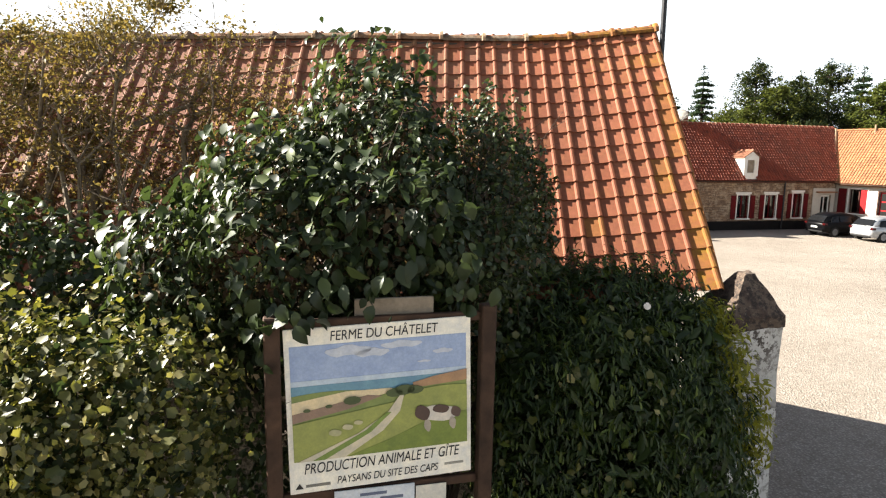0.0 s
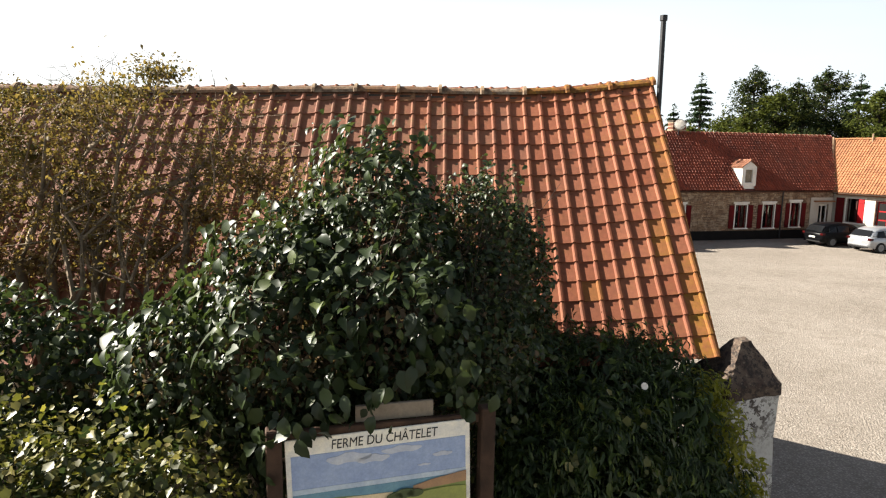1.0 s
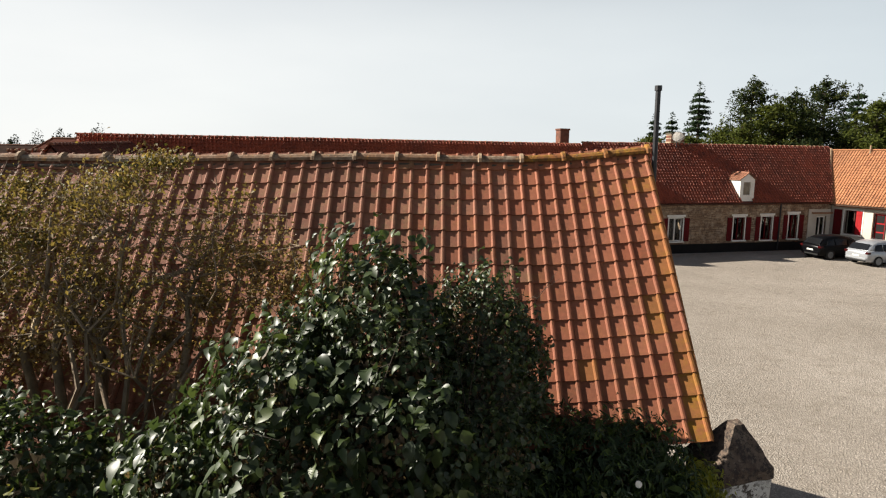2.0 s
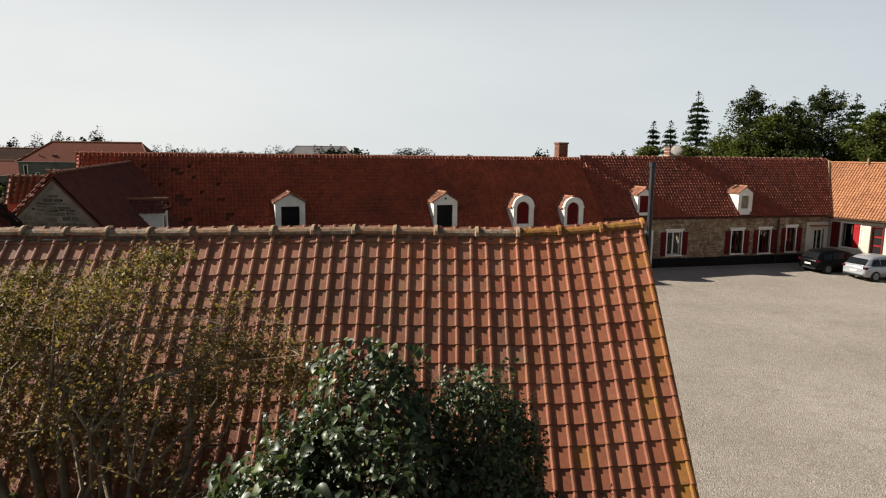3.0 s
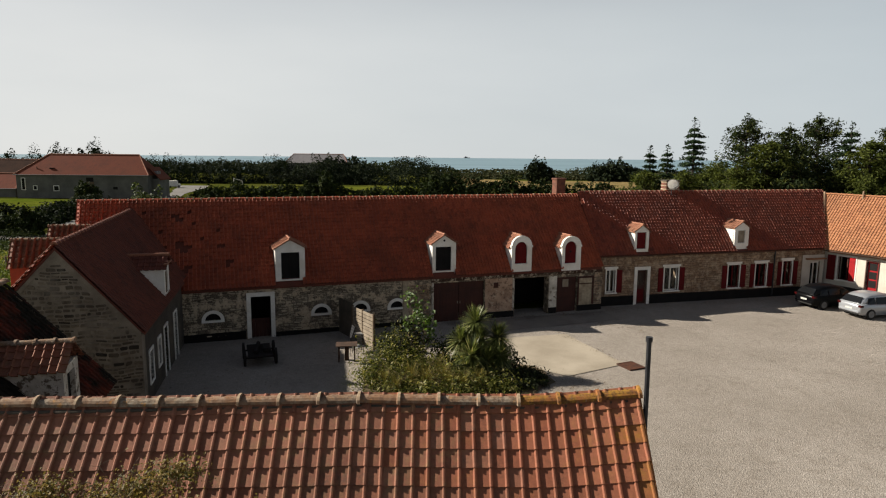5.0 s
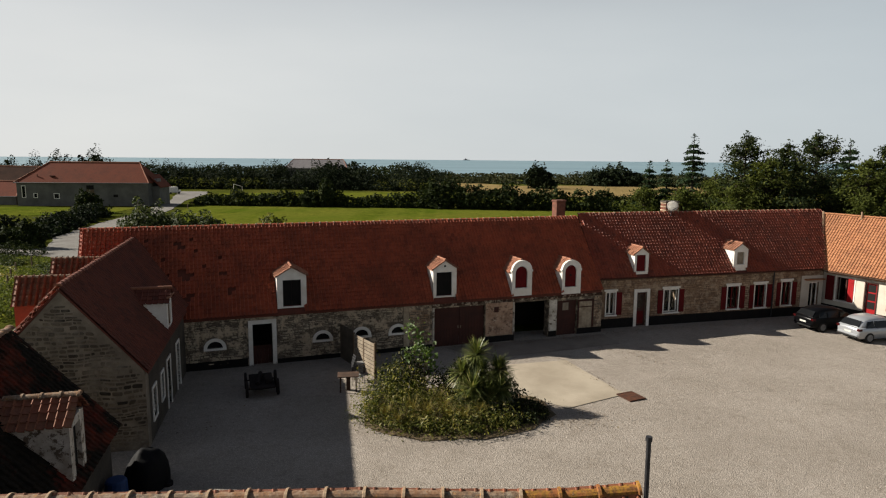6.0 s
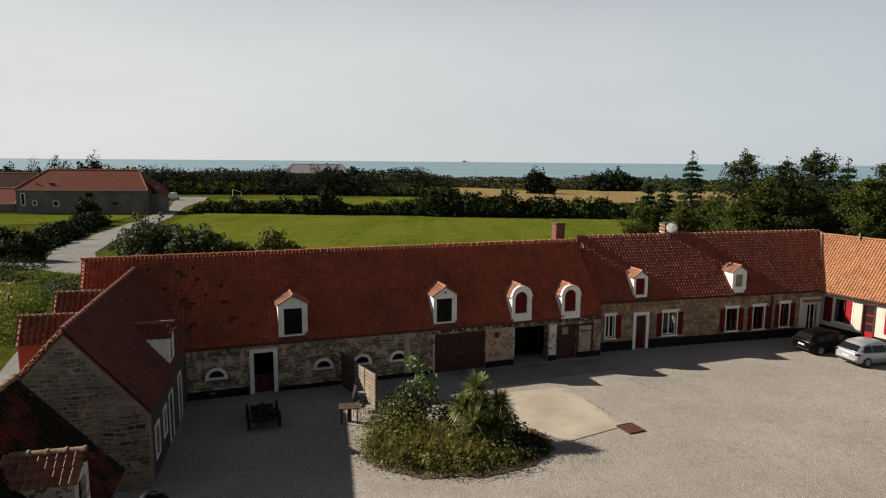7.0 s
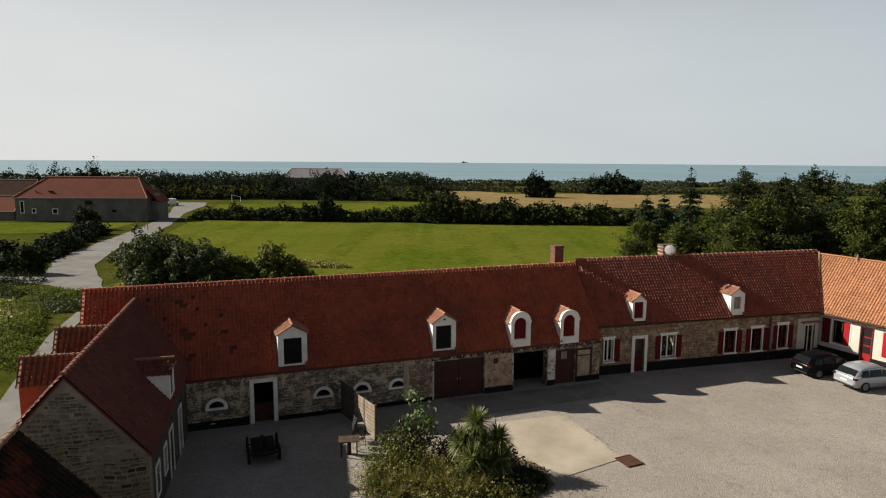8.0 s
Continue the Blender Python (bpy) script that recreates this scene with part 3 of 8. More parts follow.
def leaf_cloud(name, pts, nrm, size, material, parent, seed=1, aspect=0.5, fold=0.25, droop=0.3, spread=0.7, label="", upright=0.0, shape="diamond"):
    """Many leaves, each folded along its midrib and bent at its tip, in one mesh."""
    rng = np.random.default_rng(seed)
    pts, nrm = np.asarray(pts, float), np.asarray(nrm, float)
    n = len(pts)
    d = nrm + rng.normal(0, spread, (n, 3))
    d /= np.linalg.norm(d, axis=1, keepdims=True) + 1e-9
    tip = rng.normal(0, 1, (n, 3)) + (0, 0, -droop * 3 + upright * 3)
    tip -= d * (tip * d).sum(1, keepdims=True)
    tip /= np.linalg.norm(tip, axis=1, keepdims=True) + 1e-9
    side = np.cross(tip, d)
    s = size * rng.uniform(0.42, 1.3, (n, 1))
    w = s * aspect * rng.uniform(0.8, 1.2, (n, 1))
    tv, tf = leaf_template(shape)
    tv, tf = np.array(tv, float), np.array(tf)
    bend = rng.uniform(0.3, 1.6, (n, 1))
    V = pts[:, None] + (tip * s)[:, None] * tv[None, :, :1] + (side * w)[:, None] * tv[None, :, 1:2] + (d * s * bend)[:, None] * tv[None, :, 2:]
    V = V.reshape(-1, 3)
    F = (np.arange(n)[:, None, None] * len(tv) + tf[None]).reshape(-1, 3)
    me = bpy.data.meshes.new(name)
    me.vertices.add(len(V))
    me.vertices.foreach_set("co", V.ravel())
    me.loops.add(F.size)
    me.loops.foreach_set("vertex_index", F.ravel())
    me.polygons.add(len(F))
    me.polygons.foreach_set("loop_start", np.arange(0, F.size, 3))
    me.polygons.foreach_set("loop_total", np.full(len(F), 3))
    if shape != "diamond":
        me.polygons.foreach_set("use_smooth", np.ones(len(F), bool))
    me.update(calc_edges=True)
    me.materials.append(material)
    ob = new(name, me)
    ob.parent = parent
    return tagged(ob, label, kind="stuff")


def blob_points(blobs, n, seed=1, shell=0.3, rough=0.18, freq=1.6):
    """Points and outward ways in the outer shell of lumpy blobs (x, y, z, rx, ry, rz), none deep inside another."""
    rng = np.random.default_rng(seed)
    B = np.array(blobs, float)
    vol = B[:, 3] * B[:, 4] + B[:, 4] * B[:, 5] + B[:, 3] * B[:, 5]
    pick = rng.choice(len(B), n, p=vol / vol.sum())
    d = rng.normal(0, 1, (n, 3))
    d /= np.linalg.norm(d, axis=1, keepdims=True)
    r = 1 - shell * rng.random(n) ** 1.5
    c, rad = B[pick, :3], B[pick, 3:]
    lump = np.array([noise.noise(Vector(q * freq + s * 7.1)) for q, s in zip(d * 1.0, pick)])
    p = c + d * rad * (r * (1 + rough * lump * 2))[:, None]
    nr = d / rad
    nr /= np.linalg.norm(nr, axis=1, keepdims=True)
    deep = np.zeros(n, bool)
    for k, b in enumerate(B):
        deep |= (pick != k) & ((((p - b[:3]) / b[3:]) ** 2).sum(1) < 0.55)
    return p[~deep], nr[~deep]


# ---- ground ----
KNOTS = [(-80, 1.4), (-5, 1.0), (9, 0.5), (15, 0.33), (30, 0.0), (46, 0.0), (62, -1.0), (150, -1.4), (300, -2.0), (520, -3.6), (700, -6.0)]


def height(y):
    return float(np.interp(y, [k[0] for k in KNOTS], [k[1] for k in KNOTS]))


def lay(name, outline, off, material, label, category="", kind="structure", jig=0.0):
    """A sheet on the ground with the given outline, bent where the ground bends."""
    bm = bmesh.new()
    bm.faces.new([bm.verts.new((x, y, 0)) for x, y in outline])
    for y, _ in KNOTS[1:-1]:
        bmesh.ops.bisect_plane(bm, geom=bm.verts[:] + bm.edges[:] + bm.faces[:], plane_co=(0, y, 0), plane_no=(0, 1, 0))
    for v in bm.verts:
        v.co.z = height(v.co.y) + off
    bmesh.ops.triangulate(bm, faces=bm.faces[:])
    bm.normal_update()
    for f in bm.faces:
        if f.normal.z < 0:
            f.normal_flip()
    ob = part(name, bm, material, None, label)
    return tagged(ob, category=category or name, kind=kind)


def wobble(outline, step=1.0, amp=0.15, seed=2):
    """An outline with its edges made uneven."""
    rng, out = random.Random(seed), []
    for (ax, ay), (bx, by) in zip(outline, outline[1:] + outline[:1]):
        n = max(1, int(math.hypot(bx - ax, by - ay) / step))
        for i in range(n):
            t = i / n
            out.append((ax + (bx - ax) * t + rng.uniform(-amp, amp), ay + (by - ay) * t + rng.uniform(-amp, amp)))
    return out


lay("ground", [(-900, -80), (900, -80), (900, 520), (-900, 520)], 0.0, M["grass"], "rough green grass ground reaching the coast")
# gravel before the hedge is unseen, added to bounce light onto the sign
lay("yard", wobble([(-12.0, 8.8), (1.0, 9.5), (2.8, 4.0), (2.6, 2.7), (-20, 2.2), (-20, -20), (60, -20), (60, 46.0), (28, 43.6), (-14, 32)], 1.2, 0.12, 5), 0.02, M["gravel"], "pale beige gravel farmyard with an unseen front part added to bounce light")
lay("meadow", wobble([(-38.5, 78), (-34, 62), (30, 58), (60, 62), (62, 142), (16, 147), (-30, 149.5), (-61, 156), (-56.5, 138), (-51.5, 116), (-48.5, 103), (-44.5, 90)], 6, 0.6), 0.05, M["field"], "mown green meadow behind the farm")
lay("stubble_field", wobble([(12, 205), (120, 200), (130, 290), (60, 296), (30, 290), (8, 345), (-6, 340), (0, 260)], 10, 2), 0.08, M["stubble"], "tan stubble field near the coast")
lay("far_meadow", wobble([(-62, 161), (-4, 158), (-5, 225), (-74, 206)], 10, 1.0), 0.06, M["field"], "green meadow beyond the hedge")
lay("lane", wobble([(-36.5, 66.4), (-38, 69.9), (-41.9, 75.7), (-46.6, 83.8), (-49.3, 91.2), (-52, 102.7), (-54.5, 114.9), (-59.5, 137.1), (-69.9, 171.5), (-75, 199), (-80, 215), (-92, 215), (-86.1, 204.2), (-76, 176), (-70.8, 162.4), (-63.6, 134), (-59.2, 110.6), (-56.0, 95), (-53.8, 86), (-49.2, 77.6), (-60, 76.0), (-85, 78.4), (-85, 77.4), (-60, 75.0), (-44.0, 69.6), (-39.5, 66.4)], 3, 0.25), 0.07, M["road"], "pale grey winding lane", "road")
lay("farm_track", wobble([(-36.5, 66.0), (-31.5, 52), (-27.8, 42), (-25.2, 36), (-23.1, 31.3), (-21.7, 26.5), (-20.5, 10), (-17.5, 10), (-19.3, 26.5), (-20.9, 31.2), (-23.5, 36.4), (-25.7, 40.6), (-30.2, 51.5), (-34.5, 64)], 3, 0.12), 0.065, M["road"], "pale gravelled farm track beside the buildings", "track")
lay("house_field", wobble([(-120, 112), (-66, 122), (-69, 141), (-120, 140)], 6, 0.5), 0.06, M["field"], "green pasture before the far house")

bm = bmesh.new()
rim = [bm.verts.new((4940 * math.sin(a), 4940 * math.cos(a), -3.0)) for a in (radians(-60 + 2 * i) for i in range(61))]
near = [bm.verts.new((x, 470, -3.0)) for x in (1000, -1000)]
bm.faces.new(rim + near)
bm.normal_update()
tagged(part("sea", bm, M["sea"], None, "calm grey-blue sea up to the horizon"), category="sea", kind="structure")



# ---- openings and fittings of the farm ----
def shutter(parent, x0, x1, z0, z1, y, material, turn=0.0):
    """A ledged shutter of upright boards, hinged at x0 when turned."""
    s = thing_part("shutter", parent, (x0, y, 0), turn)
    w = x1 - x0
    n = 3
    for i in range(n):
        part("board", boxes((w * i / n + 0.004, w * (i + 1) / n - 0.004, -0.03, 0.0, z0, z1)), material, s)
    for zl in (z0 + 0.15, z1 - 0.24):
        part("ledge", boxes((0.02, w - 0.02, -0.052, -0.03, zl, zl + 0.09)), material, s)
    return s


def thing_part(name, parent, at, turn=0.0):
    """A part that holds further pieces: an empty on its thing."""
    ob = new(name)
    ob.parent = parent
    ob.empty_display_size = 0.1
    ob.matrix_local = pose(*at, 0, 0, turn)
    return ob


def casement(parent, x0, x1, z0, z1, y, leaves=2, frame_mat=None, glass=None, curtains=True):
    """A window set into a hole: frame, bars, panes and a sill."""
    f = frame_mat or M["white"]
    w = thing_part("window", parent, (0, y, 0))
    t = 0.05
    rows = [(x0, x1, 0.0, 0.07, z0, z0 + t), (x0, x1, 0.0, 0.07, z1 - t, z1), (x0, x0 + t, 0.0, 0.07, z0 + t, z1 - t), (x1 - t, x1, 0.0, 0.07, z0 + t, z1 - t)]
    mid = (x0 + x1) / 2
    if leaves == 2:
        rows.append((mid - 0.035, mid + 0.035, -0.005, 0.065, z0 + t, z1 - t))
    part("window_frame", boxes(*rows), f, w)
    if curtains:
        for a, b in ((x0 + t, x0 + t + 0.12), (x1 - t - 0.12, x1 - t)):
            part("curtain", boxes((a, b, 0.056, 0.07, z0 + t, z1 - t)), M["wall_white"], w, "white curtain behind the glass")
    for a, b in ((x0 + t, mid - 0.035), (mid + 0.035, x1 - t)):
        part("pane", boxes((a, b, 0.042, 0.048, z0 + t, z1 - t)), glass or M["glass"], w)
    part("window_sill", boxes((x0 - 0.1, x1 + 0.1, -0.26, 0.0, z0 - 0.08, z0 - 0.003), bevel=0.01), M["white"], w)
    return w


def surround(parent, x0, x1, z0, z1, t, y, material, out=0.04, sill=False):
    """A painted band round an opening, proud of the wall."""
    rows = [(x0 - t, x0, y - out, y + 0.1, z0, z1), (x1, x1 + t, y - out, y + 0.1, z0, z1), (x0 - t, x1 + t, y - out, y + 0.1, z1, z1 + t)]
    if sill:
        rows.append((x0 - t, x1 + t, y - out, y + 0.1, z0 - t, z0))
    part("surround", boxes(*rows), material, parent, "white painted surround")


def glass_material():
    k = Nodes("window glass")
    m = k.done((0.8, 0.85, 0.85, 1), 0.0, None)
    k.bsdf.inputs["Transmission Weight"].default_value = 1.0
    k.bsdf.inputs["IOR"].default_value = 1.3
    return m


def dark_glass():
    k = Nodes("dark car glass")
    return k.done(k.mix(k.noise(3.0), (0.006, 0.0065, 0.0075, 1), (0.01, 0.0105, 0.011, 1)), 0.12, None, spec=0.22)


M["glass"] = glass_material()
M["car_glass"] = dark_glass()


def dormer(parent, s0, s1, z0, z1, peak, hole, slope, front=0.0, arch=False, fill=None, tile=None, seed=0):
    """A rendered dormer: front with its opening, two cheeks and a small tiled roof. slope(z) is where the roof lies at that height."""
    d = thing_part("dormer", parent, (0, front, 0))
    tile = tile or M["dormer_tile"]
    h0, h1, hz0, hz1 = hole
    mid, half = (s0 + s1) / 2, (s1 - s0) / 2
    bm = bmesh.new()
    th = 0.16
    box(bm, s0, h0, 0, th, z0, z1)
    box(bm, h1, s1, 0, th, z0, z1)
    box(bm, h0, h1, 0, th, z0, hz0)
    if arch:
        # round head over the opening, cut through the front
        n = 12
        rin, rout = (h1 - h0) / 2, half
        cin, zc = (h0 + h1) / 2, hz1 - (h1 - h0) / 2
        outer = [(mid + rout * math.cos(math.pi * i / n), z1 + (peak - z1) * math.sin(math.pi * i / n)) for i in range(n + 1)]
        inner = [(cin + rin * math.cos(math.pi * i / n), zc + rin * math.sin(math.pi * i / n)) for i in range(n + 1)]
        for i in range(n):
            quad = [outer[i], outer[i + 1], inner[i + 1], inner[i]]
            a = [bm.verts.new((x, -0.02, z)) for x, z in quad]
            b = [bm.verts.new((x, th, z)) for x, z in quad]
            bm.faces.new(a[::-1])
            bm.faces.new(b)
            for p in range(4):
                bm.faces.new((a[p], b[p], b[(p + 1) % 4], a[(p + 1) % 4]))
        bmesh.ops.recalc_face_normals(bm, faces=bm.faces[:])
        part("front", bm, M["white"], d)
        for x in (s0 - 0.05, s1 - 0.06):
            part("kneeler", boxes((x, x + 0.11, -0.03, th + 0.02, z1 - 0.09, z1 + 0.03), bevel=0.015), M["white"], d)
    else:
        if hz1 < z1:
            box(bm, h0, h1, 0, th, hz1, z1)
        prism(bm, [(s0, z1 + 0.001), (s1, z1 + 0.001), (mid, peak)], 0, th)
        part("front", bm, M["white"], d)
    part("sill", boxes((h0 - 0.06, h1 + 0.06, -0.05, 0.06, hz0 - 0.07, hz0 - 0.003), bevel=0.01), M["white"], d)
    for x in (s0, s1 - 0.1):
        bm = bmesh.new()
        outline = [(th, z0), (th, z1), (slope(z1) - front + 0.06, z1), (slope(z0) - front + 0.06, z0)]
        a = [bm.verts.new((x, y, z)) for y, z in outline]
        b = [bm.verts.new((x + 0.1, y, z)) for y, z in outline]
        bm.faces.new(a)
        bm.faces.new(b[::-1])
        for i in range(4):
            bm.faces.new((a[i], b[i], b[(i + 1) % 4], a[(i + 1) % 4]))
        bmesh.ops.recalc_face_normals(bm, faces=bm.faces[:])
        part("cheek", bm, M["white"], d)
    # little saddle roof running back into the main slope
    top = peak + (0.03 if not arch else 0.0)
    over = 0.1
    y0 = -0.09 if not arch else th - 0.01
    low = z1 - over * (top - z1) / half
    back, back_low = slope(top) - front + 0.1, slope(low) - front + 0.1
    drop = top - low
    run = math.hypot(half + over, drop)
    for sgn in (-1, 1):
        bm = bmesh.new()
        quad = [(mid, y0 + 0.02, top), (mid + sgn * (half + over), y0 + 0.02, low), (mid + sgn * (half + over), back_low, low), (mid, back, top)]
        a = [bm.verts.new((x, y, z - 0.012)) for x, y, z in quad]
        b = [bm.verts.new((x, y, z - 0.05)) for x, y, z in quad]
        bm.faces.new(a)
        bm.faces.new(b[::-1])
        for i in range(4):
            bm.faces.new((a[i], b[i], b[(i + 1) % 4], a[(i + 1) % 4]))
        bmesh.ops.recalc_face_normals(bm, faces=bm.faces[:])
        part("roof_deck", bm, tile, d)
        m = slope_frame((mid, y0, top), (0, 1, 0), (sgn * (half + over), 0, -drop))
        n = max(4, int(round((back - y0) / 0.2)))
        rows = max(3, int(round(run / 0.22)))
        w, g = (back - y0) / n, run / rows
        tile_run("tile_field", m, n, rows, w, g, tile, d, seed=int(s0 * 10) + sgn + 5 + seed, jitter=0.008,
                 keep=lambda x, y: x + y0 < slope(top - y / run * drop) - front + 0.12)
    n = max(3, int((back - y0) / 0.4))
    for i in range(n):
        ya, yb = y0 - 0.02 + (back - y0) * i / n, y0 - 0.02 + (back - y0) * (i + 1) / n
        part("ridge_cap", tube([(mid, ya, top + 0.012), (mid, yb + 0.03, top)], [0.075, 0.062], 8), tile, d)
    if fill:
        # closes the opening: shutters, or black boards painting the loft's darkness
        part("shutter_or_shade_fill", boxes((h0 - 0.02, mid - 0.004, 0.09, 0.13, hz0, hz1 + 0.02), (mid + 0.004, h1 + 0.02, 0.09, 0.13, hz0, hz1 + 0.02)), fill, d, "closed red shutter" if fill is M["red_paint"] else "")
    else:
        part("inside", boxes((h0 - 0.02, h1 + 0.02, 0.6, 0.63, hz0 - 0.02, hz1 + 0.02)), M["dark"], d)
        part("leaf", boxes((h0 + 0.01, h0 + 0.2 * (h1 - h0), 0.1, 0.14, hz0, hz1 - 0.02), (h1 - 0.33 * (h1 - h0), h1 - 0.01, 0.12, 0.16, hz0, hz1 - 0.02)), M["brown_door"], d, "half-open brown loft leaf")
    return d


# ---- stable range ----
ST = thing("stable", pose(-12.2, 29.33, 0, 0, 0, 20.0), "long rubble stone stable with dark red tiled roof", "farm building")
vents = [(1.2, 0.96), (6.38, 0.93), (8.4, 0.95), (10.36, 0.94)]
st_holes = [(c - 0.34, c + 0.34, z + 0.1, z + 0.42) for c, z in vents] + [(2.96, 3.9, -0.1, 2.1), (12.42, 15.4, -0.1, 2.2), (17.24, 19.4, -0.1, 2.2), (19.98, 21.3, -0.1, 2.1)]
part("front_wall", wall_boxes(-4.7, 23.0, -0.4, 2.58, 0.0, 0.5, st_holes), M["mortar"], ST)
part("back_wall", boxes((-4.7, 23.0, 5.7, 6.2, -1.2, 2.58)), M["mortar"], ST)
for x in (-4.7, 22.5):
    bm = bmesh.new()
    prism(bm, [(0.5, -0.4), (5.7, -0.4), (5.7, 2.6), (3.12, 6.3), (0.5, 3.0)], 0, 0.5)
    bmesh.ops.transform(bm, matrix=Matrix(((0, 1, 0, x), (1, 0, 0, 0), (0, 0, 1, 0), (0, 0, 0, 1))), verts=bm.verts)
    bmesh.ops.recalc_face_normals(bm, faces=bm.faces[:])
    part("gable_wall", bm, M["mortar"], ST)
part("loft_floor", boxes((-4.4, 22.2, 0.5, 5.7, 2.3, 2.4)), M["dark"], ST)
part("inner_wall", boxes((-4.4, 22.2, 3.0, 3.1, -0.3, 2.3)), M["dark"], ST)
stones("stonework", -0.3, 11.0, 0.24, 2.56, 0.0, [(c - 0.55, c + 0.55, z - 0.1, z + 0.7) for c, z in vents] + [(2.72, 4.14, -0.1, 2.3), (10.66, 10.98, 0.3, 2.6)], M["stone"], ST, 5, 0.21, 0.11, proud=0.035)
part("plinth", boxes((-0.3, 2.7, -0.045, 0.0, -0.4, 0.42)), M["black"], ST)
part("plinth", boxes((4.12, 12.3, -0.045, 0.0, -0.4, 0.24)), M["black"], ST)
for xa, xb in ((15.44, 17.2), (19.44, 19.94), (21.34, 23.0)):
    part("plinth", boxes((xa, xb, -0.04, 0.0, -0.4, 0.36)), M["black"], ST)
for i, (xa, xb) in enumerate(((11.0, 12.2), (22.46, 23.0))):
    stones("stonework", xa, xb, 0.36, 2.26, 0.0, [], M["stone_house"], ST, 70 + i, 0.24, 0.12)
part("pier", boxes((15.44, 17.11, -0.02, 0.0, 0.38, 2.27), bevel=0.008), M["pink_plaster"], ST, "pinkish stained plaster between the wagon doors")
part("pier", boxes((10.66, 10.98, -0.06, 0.0, 0.24, 2.5), bevel=0.012), M["render"], ST, "pale plastered pier")
surround(ST, 2.96, 3.9, -0.1, 2.1, 0.2, 0.0, M["white"])
for c, z in vents:
    bm = bmesh.new()
    n = 12
    for i in range(n):
        a, b = math.pi * i / n, math.pi * (i + 1) / n
        quad = [(c + r * math.cos(t), z + 0.1 + r * math.sin(t) * 0.95) for t, r in ((a, 0.36), (b, 0.36), (b, 0.52), (a, 0.52))]
        f = [bm.verts.new((x, -0.05, zz)) for x, zz in quad]
        k = [bm.verts.new((x, 0.06, zz)) for x, zz in quad]
        bm.faces.new(f)
        for p in range(4):
            bm.faces.new((f[p], k[p], k[(p + 1) % 4], f[(p + 1) % 4]))
    box(bm, c - 0.52, c + 0.52, -0.06, 0.06, z, z + 0.1)
    bmesh.ops.recalc_face_normals(bm, faces=bm.faces[:])
    part("vent_surround", bm, M["white"], ST, "white half-round vent surround")
    # dark panel painting the shade inside the vent
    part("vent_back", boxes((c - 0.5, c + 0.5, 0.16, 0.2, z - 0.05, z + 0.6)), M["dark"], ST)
# beam over the wagon openings
part("beam", boxes((12.3, 23.0, -0.06, 0.1, 2.28, 2.44), bevel=0.02), M["flaked_beam"], ST, "dark weathered lintel beam with pale flakes")
# wagon gate of two leaves
for a, b in ((12.44, 13.9), (13.92, 15.38)):
    g = thing_part("gate_leaf", ST, (a, 0.12, 0))
    n = 8
    for i in range(n):
        part("board", boxes(((b - a) * i / n + 0.004, (b - a) * (i + 1) / n - 0.004, 0, 0.04, -0.05, 2.18)), M["brown_door"], g)
    part("handle", boxes((0.05 if a > 13 else b - a - 0.08, 0.08 if a > 13 else b - a - 0.05, -0.03, 0.0, 0.98, 1.12)), M["pale_wood"], g)
part("jamb", boxes((19.44, 19.94, -0.06, 0.2, 0.36, 2.2), bevel=0.02), M["peeling"], ST, "flaking white door jamb")
part("jamb", boxes((17.12, 17.23, -0.05, 0.2, 0.36, 2.24), bevel=0.02), M["peeling"], ST)
part("jamb", boxes((12.3, 12.41, -0.05, 0.2, 0.25, 2.24), bevel=0.02), M["peeling"], ST)
d2 = thing_part("side_door", ST, (19.99, 0.1, 0))
for i in range(6):
    part("board", boxes((0.216 * i, 0.216 * i + 0.208, 0, 0.04, -0.05, 2.1)), M["brown_door"], d2)
part("patch", boxes((0.4, 0.78, -0.02, 0.0, 1.5, 1.95)), M["pale_wood"], d2, "pale patched board")
part("blocked_opening", boxes((21.36, 22.4, -0.035, 0.0, 0.38, 2.0)), M["render"], ST, "blocked opening with stained plaster")
part("opening_frame", boxes((21.32, 21.42, -0.07, -0.035, 0.4, 2.1), (22.3, 22.42, -0.07, -0.035, 0.4, 2.1), (21.42, 22.3, -0.07, -0.035, 1.98, 2.1)), M["brown_door"], ST)
part("crossbar", boxes((21.42, 22.3, -0.06, -0.037, 1.62, 1.68)), M["brown_door"], ST)
part("wall_box", boxes((15.95, 16.2, -0.1, -0.03, 1.75, 2.05), bevel=0.01), M["brown_door"], ST)
hd = thing_part("half_door", ST, (2.98, 0.2, 0))
for i in range(5):
    part("board", boxes((0.18 * i, 0.18 * i + 0.17, 0, 0.04, 0.0, 0.95)), M["brown_door"], hd)


def st_slope(z):
    return -0.12 + (z - 2.6) * 3.22 / 4.04


down = Vector((0, -3.24, -4.065))
run = down.length
ST_DORMERS = [(4.19, 5.63, 2.72, 4.46, 4.84), (12.36, 13.71, 2.66, 4.4, 4.8), (16.97, 18.22, 2.6, 4.05, 4.63), (20.17, 21.42, 2.5, 3.95, 4.5)]


def st_keep(x, y):
    """Leaves out the tiles under the dormers, and a few slipped ones in the old part."""
    sx, z = x - 4.75, 6.66 - 4.065 * y / run
    if any(a + 0.05 < sx < b - 0.05 and z < z1 for a, b, z0, z1, pk in ST_DORMERS):
        return False
    return not (0.4 < y < 4.6 and 2.4 + 0.4 * y < x < 5.4 + 0.5 * y and noise.noise(Vector((x * 2.3, y * 2.3, 3.7))) > 0.42)


